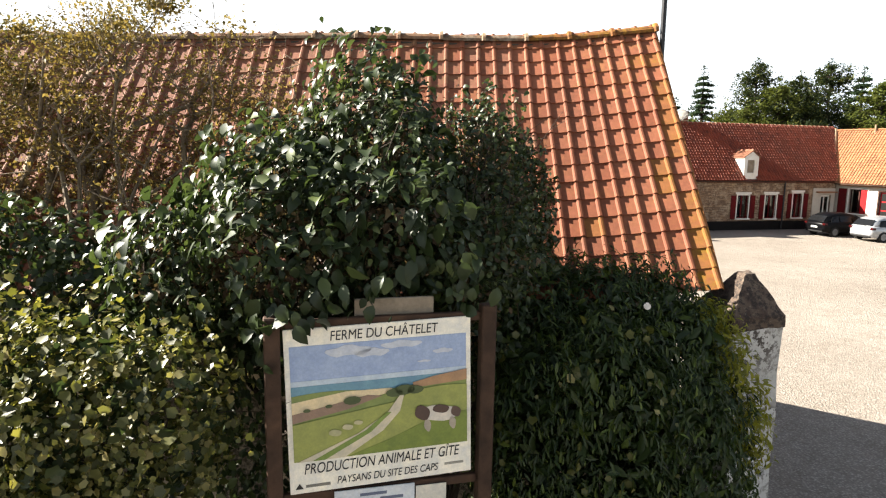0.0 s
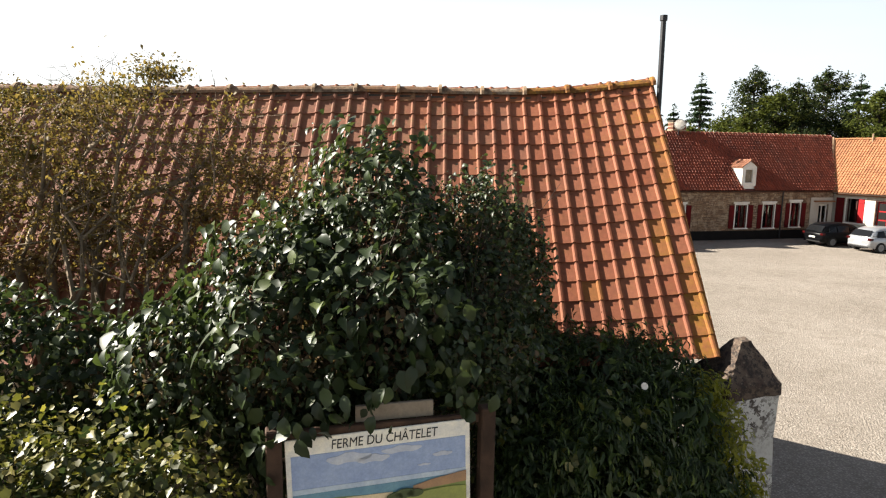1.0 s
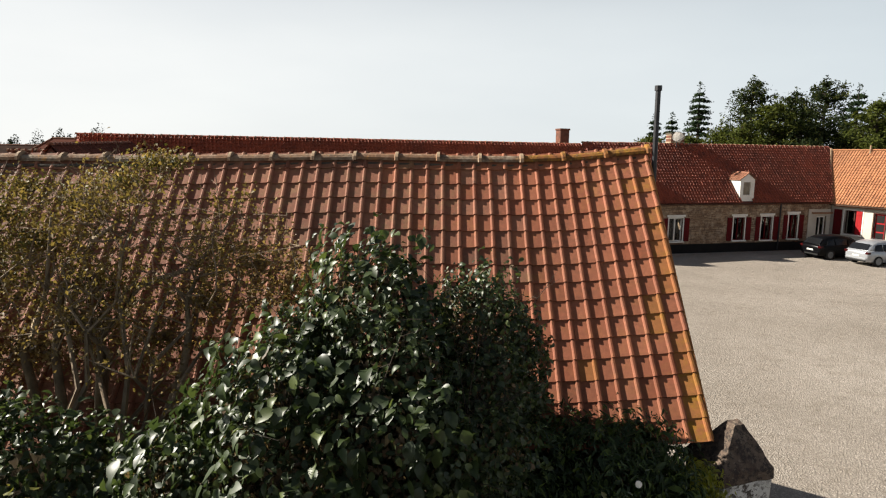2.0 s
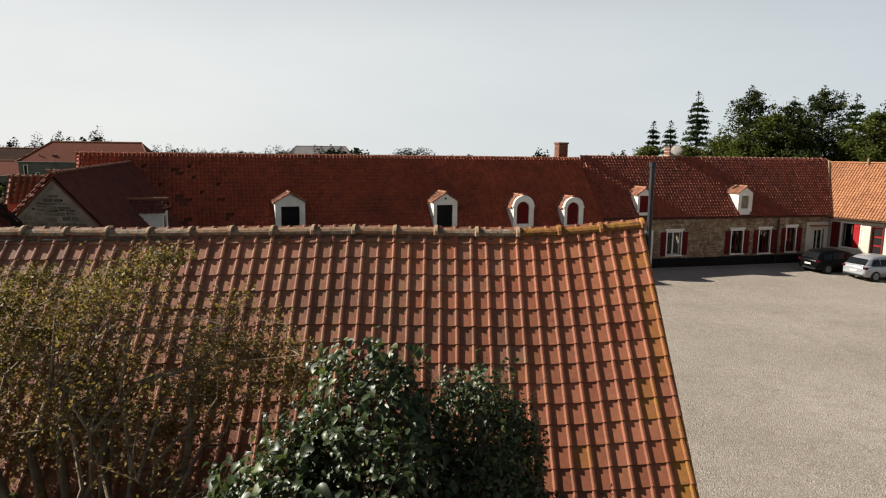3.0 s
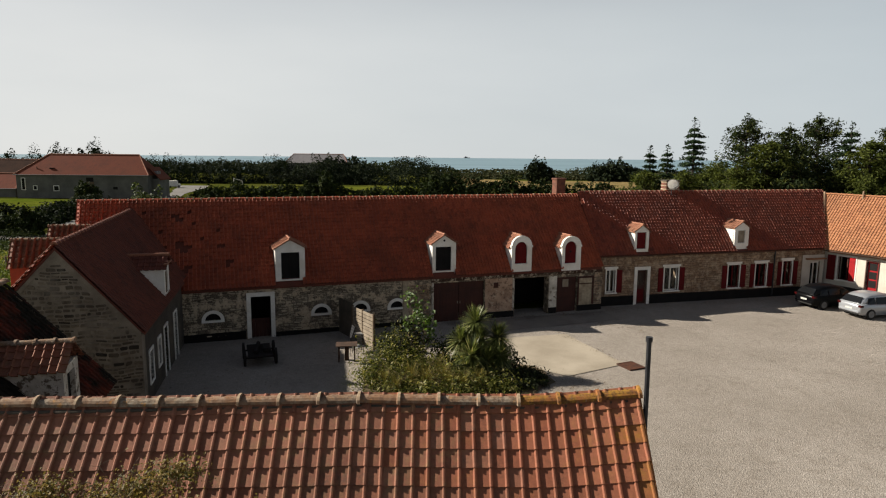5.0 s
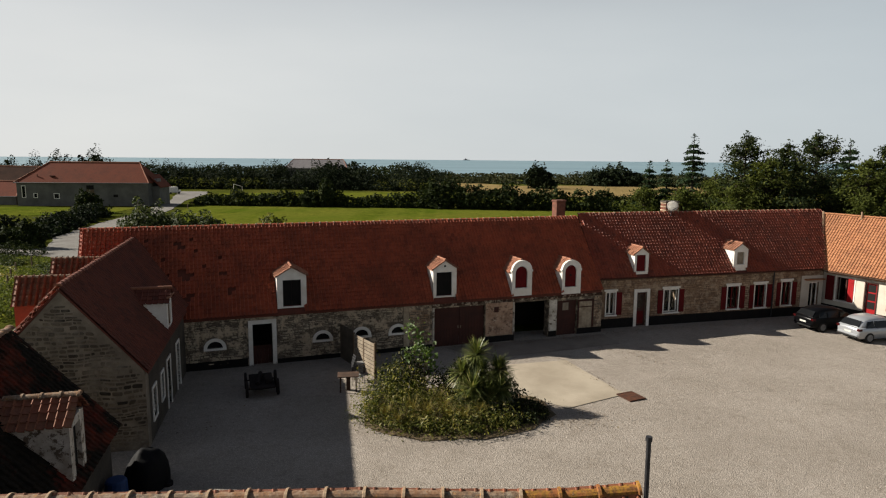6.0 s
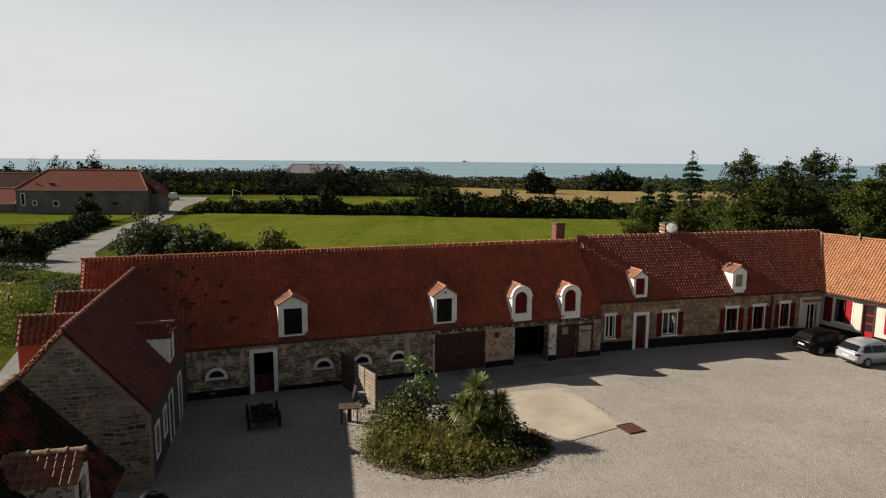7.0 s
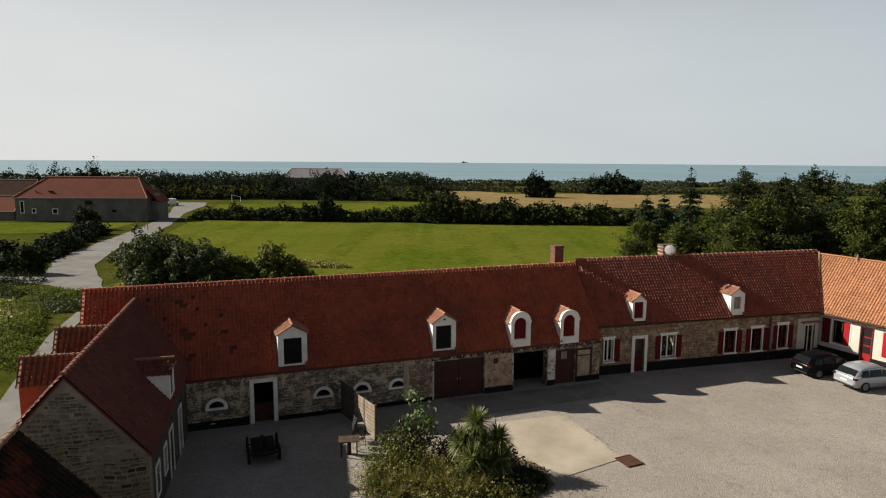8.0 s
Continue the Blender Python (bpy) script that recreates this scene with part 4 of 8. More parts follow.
mfront = slope_frame((-4.75, 3.12, 6.66), (1, 0, 0), down)
tile_run("tile_field", mfront, 146, 23, 27.7 / 146, run / 23, M["red_tile"], ST, seed=11, thick=0.048, roll=0.074, jitter=0.004, keep=st_keep)
bm = bmesh.new()
prism(bm, [(-0.1, 2.55), (3.12, 6.59), (6.46, 2.42), (6.46, 2.36), (3.12, 6.5), (-0.1, 2.46)], -4.75, 22.9)
bmesh.ops.transform(bm, matrix=Matrix(((0, 1, 0, 0), (1, 0, 0, 0), (0, 0, 1, 0), (0, 0, 0, 1))), verts=bm.verts)
bmesh.ops.recalc_face_normals(bm, faces=bm.faces[:])
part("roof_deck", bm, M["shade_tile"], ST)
# pale collars: the sun on their faces is in the colour
ridge_run("ridge_tile", (-4.8, 3.12, 6.70), (22.9, 3.12, 6.70), 74, M["red_tile"], ST, 0.1, collar=M["pale_ridge"])
for (a, b, z0, z1, pk), hole, arch in zip(ST_DORMERS, ((4.47, 5.36, 2.86, 4.2), (12.55, 13.44, 2.86, 4.16), (17.17, 17.93, 3.05, 4.29), (20.36, 21.12, 2.92, 4.21)), (False, False, True, True)):
    # black fill paints the dark loft inside the open dormers
    dm = dormer(ST, a, b, z0, z1, pk, hole, st_slope, front=-0.12 if arch else 0.08, arch=arch, fill=M["red_paint"] if arch else M["black"])
    if 12 < a < 13:
        # dark disc laid on the face for a hole's shade
        part("owl_hole", tube([((a + b) / 2, -0.012, 4.5), ((a + b) / 2, 0.02, 4.5)], 0.06, 10), M["dark"], dm)
    if a > 20:
        part("shutter_hole", tube([((a + b) / 2 - 0.03, 0.07, 3.6), ((a + b) / 2 - 0.03, 0.1, 3.6)], 0.07, 10), M["dark"], dm)
ch = thing_part("chimney", ST, (22.35, 4.3, 6.2))
part("stack", boxes((-0.32, 0.32, -0.3, 0.3, 0, 1.35), bevel=0.02), M["brick"], ch)
part("stack_cap", boxes((-0.36, 0.36, -0.34, 0.34, 1.35, 1.47), bevel=0.02), M["brick"], ch)
part("flashing", boxes((-0.4, 0.42, -0.42, -0.3, 0, 0.16)), M["orange_tile"], ch)

# ---- farmhouse ----
HO = thing("farmhouse", pose(9.6, 37.86, 0, 0, 0, 15.3), "low rubble stone farmhouse with red shutters and tiled roof", "house")
wins = [(0.28, 0.88, 0.86, 2.24), (4.3, 5.28, 0.8, 2.24), (8.98, 9.82, 0.78, 2.24), (11.08, 11.92, 0.76, 2.26), (13.2, 13.92, 0.8, 2.36)]
ho_holes = [*wins, (2.38, 3.08, -0.1, 2.17), (15.4, 16.2, -0.1, 2.25)]
part("front_wall", wall_boxes(-0.4, 16.55, -0.4, 3.24, 0.0, 0.5, ho_holes), M["mortar_house"], HO)
part("back_wall", boxes((-0.4, 19.0, 5.5, 6.0, -1.2, 3.2)), M["mortar"], HO)
stones("stonework", 0.0, 14.7, 0.62, 3.14, 0.0, [(a - 0.16, b + 0.16, c - 0.14, d + 0.18) for a, b, c, d in ho_holes], M["stone_house"], HO, 8, 0.26, 0.13, proud=0.014)
part("plinth", wall_boxes(-0.2, 16.5, -0.4, 0.6, -0.03, 0.0, [(2.38, 3.08, -0.1, 2.17), (15.4, 16.2, -0.1, 2.25)]), M["black"], HO)
part("porch_render", wall_boxes(14.75, 16.5, 0.6, 2.7, -0.035, 0.0, [(15.4, 16.2, -0.1, 2.25)]), M["wall_white"], HO, "white rendered wall by the corner door")
# added dark surfaces that paint the unlit room behind the panes
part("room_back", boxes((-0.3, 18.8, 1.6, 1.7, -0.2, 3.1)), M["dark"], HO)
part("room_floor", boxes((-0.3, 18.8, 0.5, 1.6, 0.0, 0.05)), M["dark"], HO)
for a, b, c, d in wins:
    casement(HO, a, b, c, d, 0.12, 2, M["white"] if a < 6 else M["red_paint"], curtains=False)
    surround(HO, a, b, c, d, 0.07, 0.0, M["white"], 0.03)
    part("lintel", boxes((a - 0.16, b + 0.16, -0.05, 0.0, d + 0.075, d + 0.2), bevel=0.01), M["white"], HO)
for x0, x1, z0, z1 in [(0.96, 1.34, 0.82, 2.24), (3.84, 4.2, 0.74, 2.24), (5.37, 5.74, 0.78, 2.24), (8.5, 8.88, 0.74, 2.22), (9.92, 10.3, 0.76, 2.24), (10.64, 10.98, 0.72, 2.26), (12.04, 12.4, 0.74, 2.26), (12.78, 13.1, 0.76, 2.34), (14.04, 14.38, 0.78, 2.34)]:
    shutter(HO, x0, x1, z0, z1, -0.02, M["red_paint"])
surround(HO, 2.38, 3.08, -0.1, 2.17, 0.2, 0.0, M["white"])
fd = thing_part("front_door", HO, (2.4, 0.16, 0))
part("door_leaf", boxes((0, 0.66, 0, 0.05, -0.05, 2.15)), M["brown_door"], fd)
part("panel", boxes((0.1, 0.56, -0.015, 0.0, 0.15, 0.95), bevel=0.008), M["red_paint"], fd)
part("pane", boxes((0.1, 0.56, -0.008, 0.0, 1.15, 2.0)), M["glass"], fd)
cd = thing_part("corner_door", HO, (15.4, 0.12, 0))
part("door_frame", boxes((0, 0.08, 0, 0.06, -0.05, 2.25), (0.72, 0.8, 0, 0.06, -0.05, 2.25), (0.08, 0.72, 0, 0.06, 2.15, 2.25), (0.36, 0.42, 0, 0.06, -0.05, 2.15)), M["white"], cd)
part("pane", boxes((0.08, 0.72, 0.03, 0.04, -0.05, 2.15)), M["glass"], cd)
part("canopy", boxes((14.95, 16.45, -0.28, 0.0, 2.42, 2.5)), M["orange_tile"], HO, "small tiled canopy over the door")
part("downpipe", tube([(12.42, -0.1, 3.1), (12.42, -0.08, 0.1)], 0.045, 8), M["metal_dark"], HO)




def ho_slope(z):
    return -0.15 + (z - 3.18) * 3.15 / 3.62


down = Vector((0, -3.18, -3.65))
run = down.length
tile_run("tile_field", slope_frame((-0.35, 3.0, 6.82), (1, 0, 0), down), 91, 21, 0.211, run / 21, M["house_tile"], HO, seed=21, thick=0.034, roll=0.052, jitter=0.004,
         keep=lambda x, y: x - 0.35 < 18.95 - 2.6 * y / 4.84 and not any(a + 0.05 < x - 0.35 < b - 0.05 and 6.82 - 3.65 * y / run < z1 for a, b, z1 in ((2.1, 3.07, 4.62), (9.28, 10.34, 4.7))))
bm = bmesh.new()
prism(bm, [(-0.12, 3.12), (3.0, 6.74), (6.2, 3.06), (6.2, 3.0), (3.0, 6.66), (-0.12, 3.04)], -0.3, 16.3)
bmesh.ops.transform(bm, matrix=Matrix(((0, 1, 0, 0), (1, 0, 0, 0), (0, 0, 1, 0), (0, 0, 0, 1))), verts=bm.verts)
bmesh.ops.recalc_face_normals(bm, faces=bm.faces[:])
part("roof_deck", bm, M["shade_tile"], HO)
ridge_run("ridge_tile", (-0.3, 3.0, 6.83), (18.7, 3.0, 6.83), 52, M["house_tile"], HO, 0.1, collar=M["pale_ridge"])
dormer(HO, 2.1, 3.07, 3.3, 4.62, 4.95, (2.24, 2.88, 3.48, 4.5), ho_slope, fill=M["red_paint"])
dormer(HO, 9.28, 10.34, 3.26, 4.7, 5.02, (9.52, 10.06, 3.66, 4.46), ho_slope, fill=M["pale_wood"], seed=3)
part("gutter", tube([(-0.2, -0.17, 3.08), (16.2, -0.17, 3.12)], 0.03, 6), M["wood"], HO)
ch = thing_part("chimney", HO, (6.62, 3.3, 6.3))
part("stack", boxes((-0.5, 0.5, -0.3, 0.3, 0, 1.16), bevel=0.02), M["brick"], ch)
part("stack_cap", boxes((-0.54, 0.54, -0.34, 0.34, 1.16, 1.26), bevel=0.02), M["mortar_dark"], ch)
# pale bands paint the sunlit look of the stack's left face
for z in (0.62, 0.86, 1.08):
    part("lit_band", boxes((-0.512, 0.51, -0.31, 0.31, z, z + 0.06)), M["render"], ch, "pale band, sunlight painted on the chimney stack")
dish = thing("satellite_dish", HO.matrix_world @ pose(6.3, 2.65, 6.8), "white satellite dish on a short pole at the chimney", "satellite dish")
bm = bmesh.new()
rings = []
for i in range(6):
    r = 0.37 * i / 5
    rings.append([bm.verts.new((r * math.cos(2 * math.pi * k / 20), 0.35 * r * r, r * math.sin(2 * math.pi * k / 20))) for k in range(20)] if i else [bm.verts.new((0, 0, 0))])
for k in range(20):
    bm.faces.new((rings[0][0], rings[1][k], rings[1][(k + 1) % 20]))
    for i in range(1, 5):
        bm.faces.new((rings[i][k], rings[i + 1][k], rings[i + 1][(k + 1) % 20], rings[i][(k + 1) % 20]))
bmesh.ops.solidify(bm, geom=bm.faces[:], thickness=0.02)
bmesh.ops.transform(bm, matrix=pose(0, -0.12, 0.5, -20, 0, -35), verts=bm.verts)
part("bowl", bm, M["white"], dish, smooth=True)
part("pole", tube([(0, 0, -0.2), (0, 0, 0.5)], 0.03, 8), M["metal_dark"], dish)
part("arm", tube([(0, -0.1, 0.2), (0.05, -0.6, 0.42)], 0.015, 6), M["metal_dark"], dish)

# ---- white wing ----
WI = thing("wing", pose(25.55, 42.2, 0, 0, 0, -63), "white rendered wing with bright orange tiled roof", "house")
wi_holes = [(0.75, 1.9, 1.12, 2.7), (2.62, 3.3, -0.1, 2.62), (4.6, 5.6, 1.1, 2.6)]
part("front_wall", wall_boxes(-0.3, 9.0, -0.4, 3.1, 0.25, 0.7, wi_holes), M["wall_white"], WI)
part("plinth", wall_boxes(-0.2, 9.0, -0.4, 0.74, 0.215, 0.25, [(2.62, 3.3, -0.1, 2.7)]), M["black"], WI)
part("room_back", boxes((-0.2, 8.8, 1.8, 1.9, -0.2, 3.1)), M["dark"], WI)
part("end_wall", boxes((8.6, 9.0, 0.7, 5.6, -0.4, 3.1)), M["wall_white"], WI)
part("back_wall", boxes((-3.0, 9.0, 5.4, 5.8, -1.0, 3.1)), M["wall_white"], WI)
casement(WI, 0.78, 1.87, 1.15, 2.68, 0.37, 2, M["brown_door"], curtains=False)
casement(WI, 4.62, 5.58, 1.12, 2.58, 0.37, 2, M["brown_door"])
surround(WI, 0.75, 1.9, 1.12, 2.7, 0.08, 0.25, M["white"], 0.02)
shutter(WI, 0.08, 0.62, 1.05, 2.72, 0.22, M["red_paint"])
shutter(WI, 1.52, 1.9, 1.14, 2.68, 0.24, M["red_bright"])
shutter(WI, 3.95, 4.5, 1.05, 2.62, 0.22, M["red_bright"])
wd = thing_part("red_door", WI, (2.64, 0.36, 0))
part("door_leaf", boxes((0, 0.64, 0, 0.05, -0.05, 2.6)), M["red_bright"], wd)
for z in (0.95, 1.5, 2.05):
    # dark slab on the leaf, painting the unlit room behind glass
    part("pane", boxes((0.09, 0.55, -0.01, 0.0, z, z + 0.46)), M["dark"], wd, "dark glass pane")
surround(WI, 2.62, 3.3, -0.1, 2.62, 0.07, 0.25, M["brown_door"], 0.03)
down = Vector((0, -3.0, -3.52))
run = down.length
tile_run("tile_field", slope_frame((-2.4, 2.9, 6.57), (1, 0, 0), down), 61, 21, 0.19, run / 21, M["orange_tile"], WI, seed=31,
         keep=lambda x, y: x - 2.4 > -2.4 + 2.1 * y / 4.62)
bm = bmesh.new()
prism(bm, [(-0.06, 2.98), (2.9, 6.48), (5.9, 2.98), (5.9, 2.9), (2.9, 6.4), (-0.06, 2.9)], 0.2, 9.2)
bmesh.ops.transform(bm, matrix=Matrix(((0, 1, 0, 0), (1, 0, 0, 0), (0, 0, 1, 0), (0, 0, 0, 1))), verts=bm.verts)
bmesh.ops.recalc_face_normals(bm, faces=bm.faces[:])
part("roof_deck", bm, M["orange_tile"], WI)
ridge_run("ridge_tile", (-2.2, 2.9, 6.62), (9.2, 2.9, 6.62), 30, M["orange_tile"], WI, 0.1)
part("valley_flashing", tube([(-2.25, 2.9, 6.7), (-0.12, -0.2, 3.16)], 0.09, 6), M["pale_ridge"], WI, "pale mortared valley")
part("gutter", tube([(-0.1, -0.16, 3.0), (9.2, -0.16, 3.0)], 0.035, 6), M["wood"], WI)
part("roof_vent", tube([(0.5, 2.75, 6.3), (0.5, 2.75, 6.92)], 0.055, 8), M["pale_ridge"], WI)

# ---- left cross range with its gable ----
LB = thing("cross_range", pose(-12.49, 20.22, 0, 0, 0, 14.3), "stone cross range with a grey rubble gable and tiled roof, shade painted on its yard slope", "farm building")
bm = bmesh.new()
prism(bm, [(-2.4, -0.4), (2.4, -0.4), (2.4, 3.05), (0, 5.9), (-2.4, 3.25)], 0.0, 0.5)
bmesh.ops.recalc_face_normals(bm, faces=bm.faces[:])
part("gable_wall", bm, M["verge_mortar"], LB)


def in_gable(x, z):
    return z < 5.72 - abs(x) * (1.2 if x > 0 else 1.1)


stones("stonework", -2.4, 2.4, 0.2, 5.6, 0.0, [], M["stone_gable"], LB, 15, 0.25, 0.135, in_gable, 0.03, 290)
for sgn in (-1, 1):
    bm = bmesh.new()
    e = 3.03 if sgn > 0 else 3.22
    pts = [(0, 5.88), (sgn * 2.4, e), (sgn * 2.4, e - 0.1), (sgn * 2.33, e - 0.1), (0, 5.7)]
    prism(bm, pts if sgn < 0 else pts[::-1], -0.03, 0.0)
    bmesh.ops.recalc_face_normals(bm, faces=bm.faces[:])
    part("verge_band", bm, M["verge_mortar"], LB, "grey mortar band under the verge")
lw = [(1.0, 1.6, 0.9, 2.0), (2.6, 3.1, 1.0, 2.0), (3.9, 4.6, -0.1, 2.1), (6.2, 6.9, -0.1, 2.1)]
wm = thing_part("side_wall", LB, (2.4, 0, 0), 90)
part("wall", wall_boxes(0.5, 9.8, -0.4, 2.95, 0.0, 0.5, lw), M["mortar_dark"], wm)
for a, b, c, d in lw:
    surround(wm, a, b, c, d, 0.09, 0.0, M["white"], 0.04, c > 0)
    part("opening_back", boxes((a - 0.05, b + 0.05, 0.3, 0.34, c, d + 0.05)), M["dark"], wm)
part("left_wall", boxes((-2.4, -1.9, 0.5, 12.0, -0.4, 2.95)), M["mortar_dark"], LB)
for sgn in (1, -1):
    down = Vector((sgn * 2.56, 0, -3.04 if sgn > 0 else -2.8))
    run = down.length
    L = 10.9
    # yard slope painted darker than the far one, for its shade
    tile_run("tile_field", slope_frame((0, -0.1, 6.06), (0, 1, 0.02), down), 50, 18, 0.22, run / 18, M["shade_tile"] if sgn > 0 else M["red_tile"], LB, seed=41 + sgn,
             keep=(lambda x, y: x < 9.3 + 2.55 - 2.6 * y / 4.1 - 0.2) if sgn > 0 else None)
bm = bmesh.new()
prism(bm, [(-2.52, 3.22), (0, 5.98), (2.52, 3.0), (2.52, 2.92), (0, 5.88), (-2.52, 3.14)], -0.06, 9.6)
bmesh.ops.recalc_face_normals(bm, faces=bm.faces[:])
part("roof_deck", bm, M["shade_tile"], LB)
ridge_run("ridge_tile", (0, -0.1, 6.1), (0, 10.4, 6.31), 30, M["shade_tile"], LB, 0.1, collar=M["barn_tile_rest"])
# verge tiles down the far side of the gable, sunlight put into their colour
tagged(tile_run("verge_course", slope_frame((0, -0.16, 6.09), (0, 1, 0), (-2.56, 0, -2.8)), 1, 18, 0.16, 0.211, M["barn_tile_rest"], LB, seed=47), kind="stuff")
# dormer on the yard side
dd = thing_part("dormer", LB, (2.44, 4.92, 0.06), 90)
part("front", wall_boxes(-0.55, 0.55, 3.0, 4.35, 0.0, 0.14, [(-0.3, 0.3, 3.3, 4.2)]), M["white"], dd)
part("shutter_or_shade_fill", boxes((-0.3, 0.3, 0.05, 0.09, 3.3, 4.2)), M["grey_wood"], dd)
for x in (-0.55, 0.47):
    bm = bmesh.new()
    vs = [bm.verts.new(v) for v in ((x, 0.14, 3.0), (x, 0.14, 4.35), (x, 1.15, 4.35), (x + 0.08, 0.14, 3.0), (x + 0.08, 0.14, 4.35), (x + 0.08, 1.15, 4.35))]
    for f in ((0, 1, 2), (3, 5, 4), (0, 3, 4, 1), (1, 4, 5, 2), (2, 5, 3, 0)):
        bm.faces.new([vs[i] for i in f])
    bmesh.ops.recalc_face_normals(bm, faces=bm.faces[:])
    part("cheek", bm, M["white"], dd)
for sgn in (-1, 1):
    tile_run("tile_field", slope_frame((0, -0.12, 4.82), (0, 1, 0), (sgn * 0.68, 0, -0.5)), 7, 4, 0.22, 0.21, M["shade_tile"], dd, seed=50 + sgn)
    part("front_course", boxes((sgn * 0.3 - 0.26, sgn * 0.3 + 0.26, -0.14, 0.0, 4.5, 4.56), bevel=0.01), M["dormer_tile"], dd)
part("ridge_cap", tube([(0, -0.15, 4.86), (0, 1.5, 4.86)], 0.07, 8), M["barn_tile_rest"], dd)
# two cross roofs on the far slope
for yr, x1, zr in ((2.92, -2.3, 5.86), (6.7, -2.3, 5.95)):
    cr = thing_part("cross_roof", LB, (0, yr, 0))
    part("side_wall", boxes((x1 + 0.06, -0.9, -0.5, 0.5, 2.6, zr - 0.9)), M["red_tile"], cr, "tile-hung red wall")
    bm = bmesh.new()
    prism(bm, [(-0.52, zr - 0.9), (0, zr - 0.08), (0.52, zr - 0.9)], x1 + 0.06, 0.0)
    bmesh.ops.transform(bm, matrix=Matrix(((0, 1, 0, 0), (1, 0, 0, 0), (0, 0, 1, 0), (0, 0, 0, 1))), verts=bm.verts)
    bmesh.ops.recalc_face_normals(bm, faces=bm.faces[:])
    part("gablet", bm, M["red_tile"], cr)
    for sgn in (-1, 1):
        # sun on these slopes is put into a paler tile and overhigh rolls
        tile_run("tile_field", slope_frame((x1, 0, zr), (1, 0, 0), (0, sgn * 0.6, -0.94)), 11, 5, 0.205, 0.223, M["barn_tile_rest"], cr, seed=60 + sgn, thick=0.05, roll=0.11)
    ridge_run("ridge_tile", (x1 - 0.02, 0, zr + 0.03), (0, 0, zr + 0.03), 8, M["ridge_tile"], cr, 0.09)

# ---- low mossy range nearer the barn ----
MB = thing("mossy_range", pose(-12.49, 20.22, 0, 0, 0, 14.3) @ pose(0, -2.6, 0), "low shed range with a mossy dark red tiled roof", "shed")
for sgn in (1, -1):
    down = Vector((sgn * 2.7, 0, -3.1))
    tile_run("tile_field", slope_frame((-0.5, 0, 5.34), (0, -1, 0), down), 52, 17, 0.22, down.length / 17, M["moss_tile"] if sgn > 0 else M["barn_tile_rest"], MB, seed=70 + sgn)
bm = bmesh.new()
prism(bm, [(-3.1, 2.22), (-0.5, 5.24), (2.1, 2.22), (2.1, 2.14), (-0.5, 5.14), (-3.1, 2.14)], -11.4, -0.02)
bmesh.ops.recalc_face_normals(bm, faces=bm.faces[:])
part("roof_deck", bm, M["moss_tile"], MB)
bm = bmesh.new()
prism(bm, [(-2.8, 0), (1.9, 0), (1.9, 2.35), (-0.5, 5.1), (-2.8, 2.35)], -11.3, -0.1)
bmesh.ops.recalc_face_normals(bm, faces=bm.faces[:])
part("shed_wall", bm, M["mortar_dark"], MB)
ridge_run("ridge_tile", (-0.5, 0, 5.4), (-0.5, -11.4, 5.4), 24, M["ridge_tile"], MB, 0.11)
td = thing_part("dormer", MB, (2.05, -3.4, -0.05), 90)
part("front", wall_boxes(-0.55, 0.55, 2.2, 4.0, 0.0, 0.14, [(-0.28, 0.28, 2.5, 3.8)]), M["peeling"], td)
part("opening_back", boxes((-0.3, 0.3, 0.12, 0.16, 2.5, 3.8)), M["dark"], td)
for x in (-0.55, 0.45):
    bm = bmesh.new()
    vs = [bm.verts.new(v) for v in ((x, 0.14, 2.3), (x, 0.14, 4.0), (x, 1.4, 4.0), (x + 0.1, 0.14, 2.3), (x + 0.1, 0.14, 4.0), (x + 0.1, 1.4, 4.0))]
    for f in ((0, 1, 2), (3, 5, 4), (0, 3, 4, 1), (1, 4, 5, 2), (2, 5, 3, 0)):
        bm.faces.new([vs[i] for i in f])
    bmesh.ops.recalc_face_normals(bm, faces=bm.faces[:])
    part("cheek", bm, M["peeling"], td, "peeling white cheek")
for sgn in (-1, 1):
    tile_run("tile_field", slope_frame((0, -0.12, 4.5), (0, 1, 0), (sgn * 0.68, 0, -0.55)), 9, 4, 0.2, 0.22, M["barn_tile_rest"], td, seed=80 + sgn, thick=0.035, roll=0.06)
ridge_run("ridge_tile", (0, -0.15, 4.55), (0, 1.5, 4.55), 4, M["ridge_tile"], td, 0.11)

# ---- near barn ----
BX = [-9.0, -3.05, -2.0, -1.0, 0.4, 1.1, 1.5, 2.0, 2.55]
BZ = [5.77, 5.83, 5.85, 5.89, 5.865, 5.87, 5.895, 5.95, 6.01]


def barn_ridge(x):
    return Vector((x, 7.95 - 0.004 * x * x, float(np.interp(x, BX, BZ)) + 0.02 + 0.006 * math.sin(x * 2.1)))


BA = thing("barn", pose(-3.0, 8.0, 0.5), "old barn with a steep sagging roof of weathered orange pantiles", "barn")
off = Vector((-3.0, 8.0, 0.5))
BD = Vector((0.06, -2.18, -2.54))
TW, TG, ROWS = 0.19, 0.224, 16
tv, tf = tile_shape(TW, TG, 0.013, 0.0185)


def tile_mesh(name, material):
    me = bpy.data.meshes.new(name)
    me.from_pydata(tv, [], tf)
    me.materials.append(material)
    return me


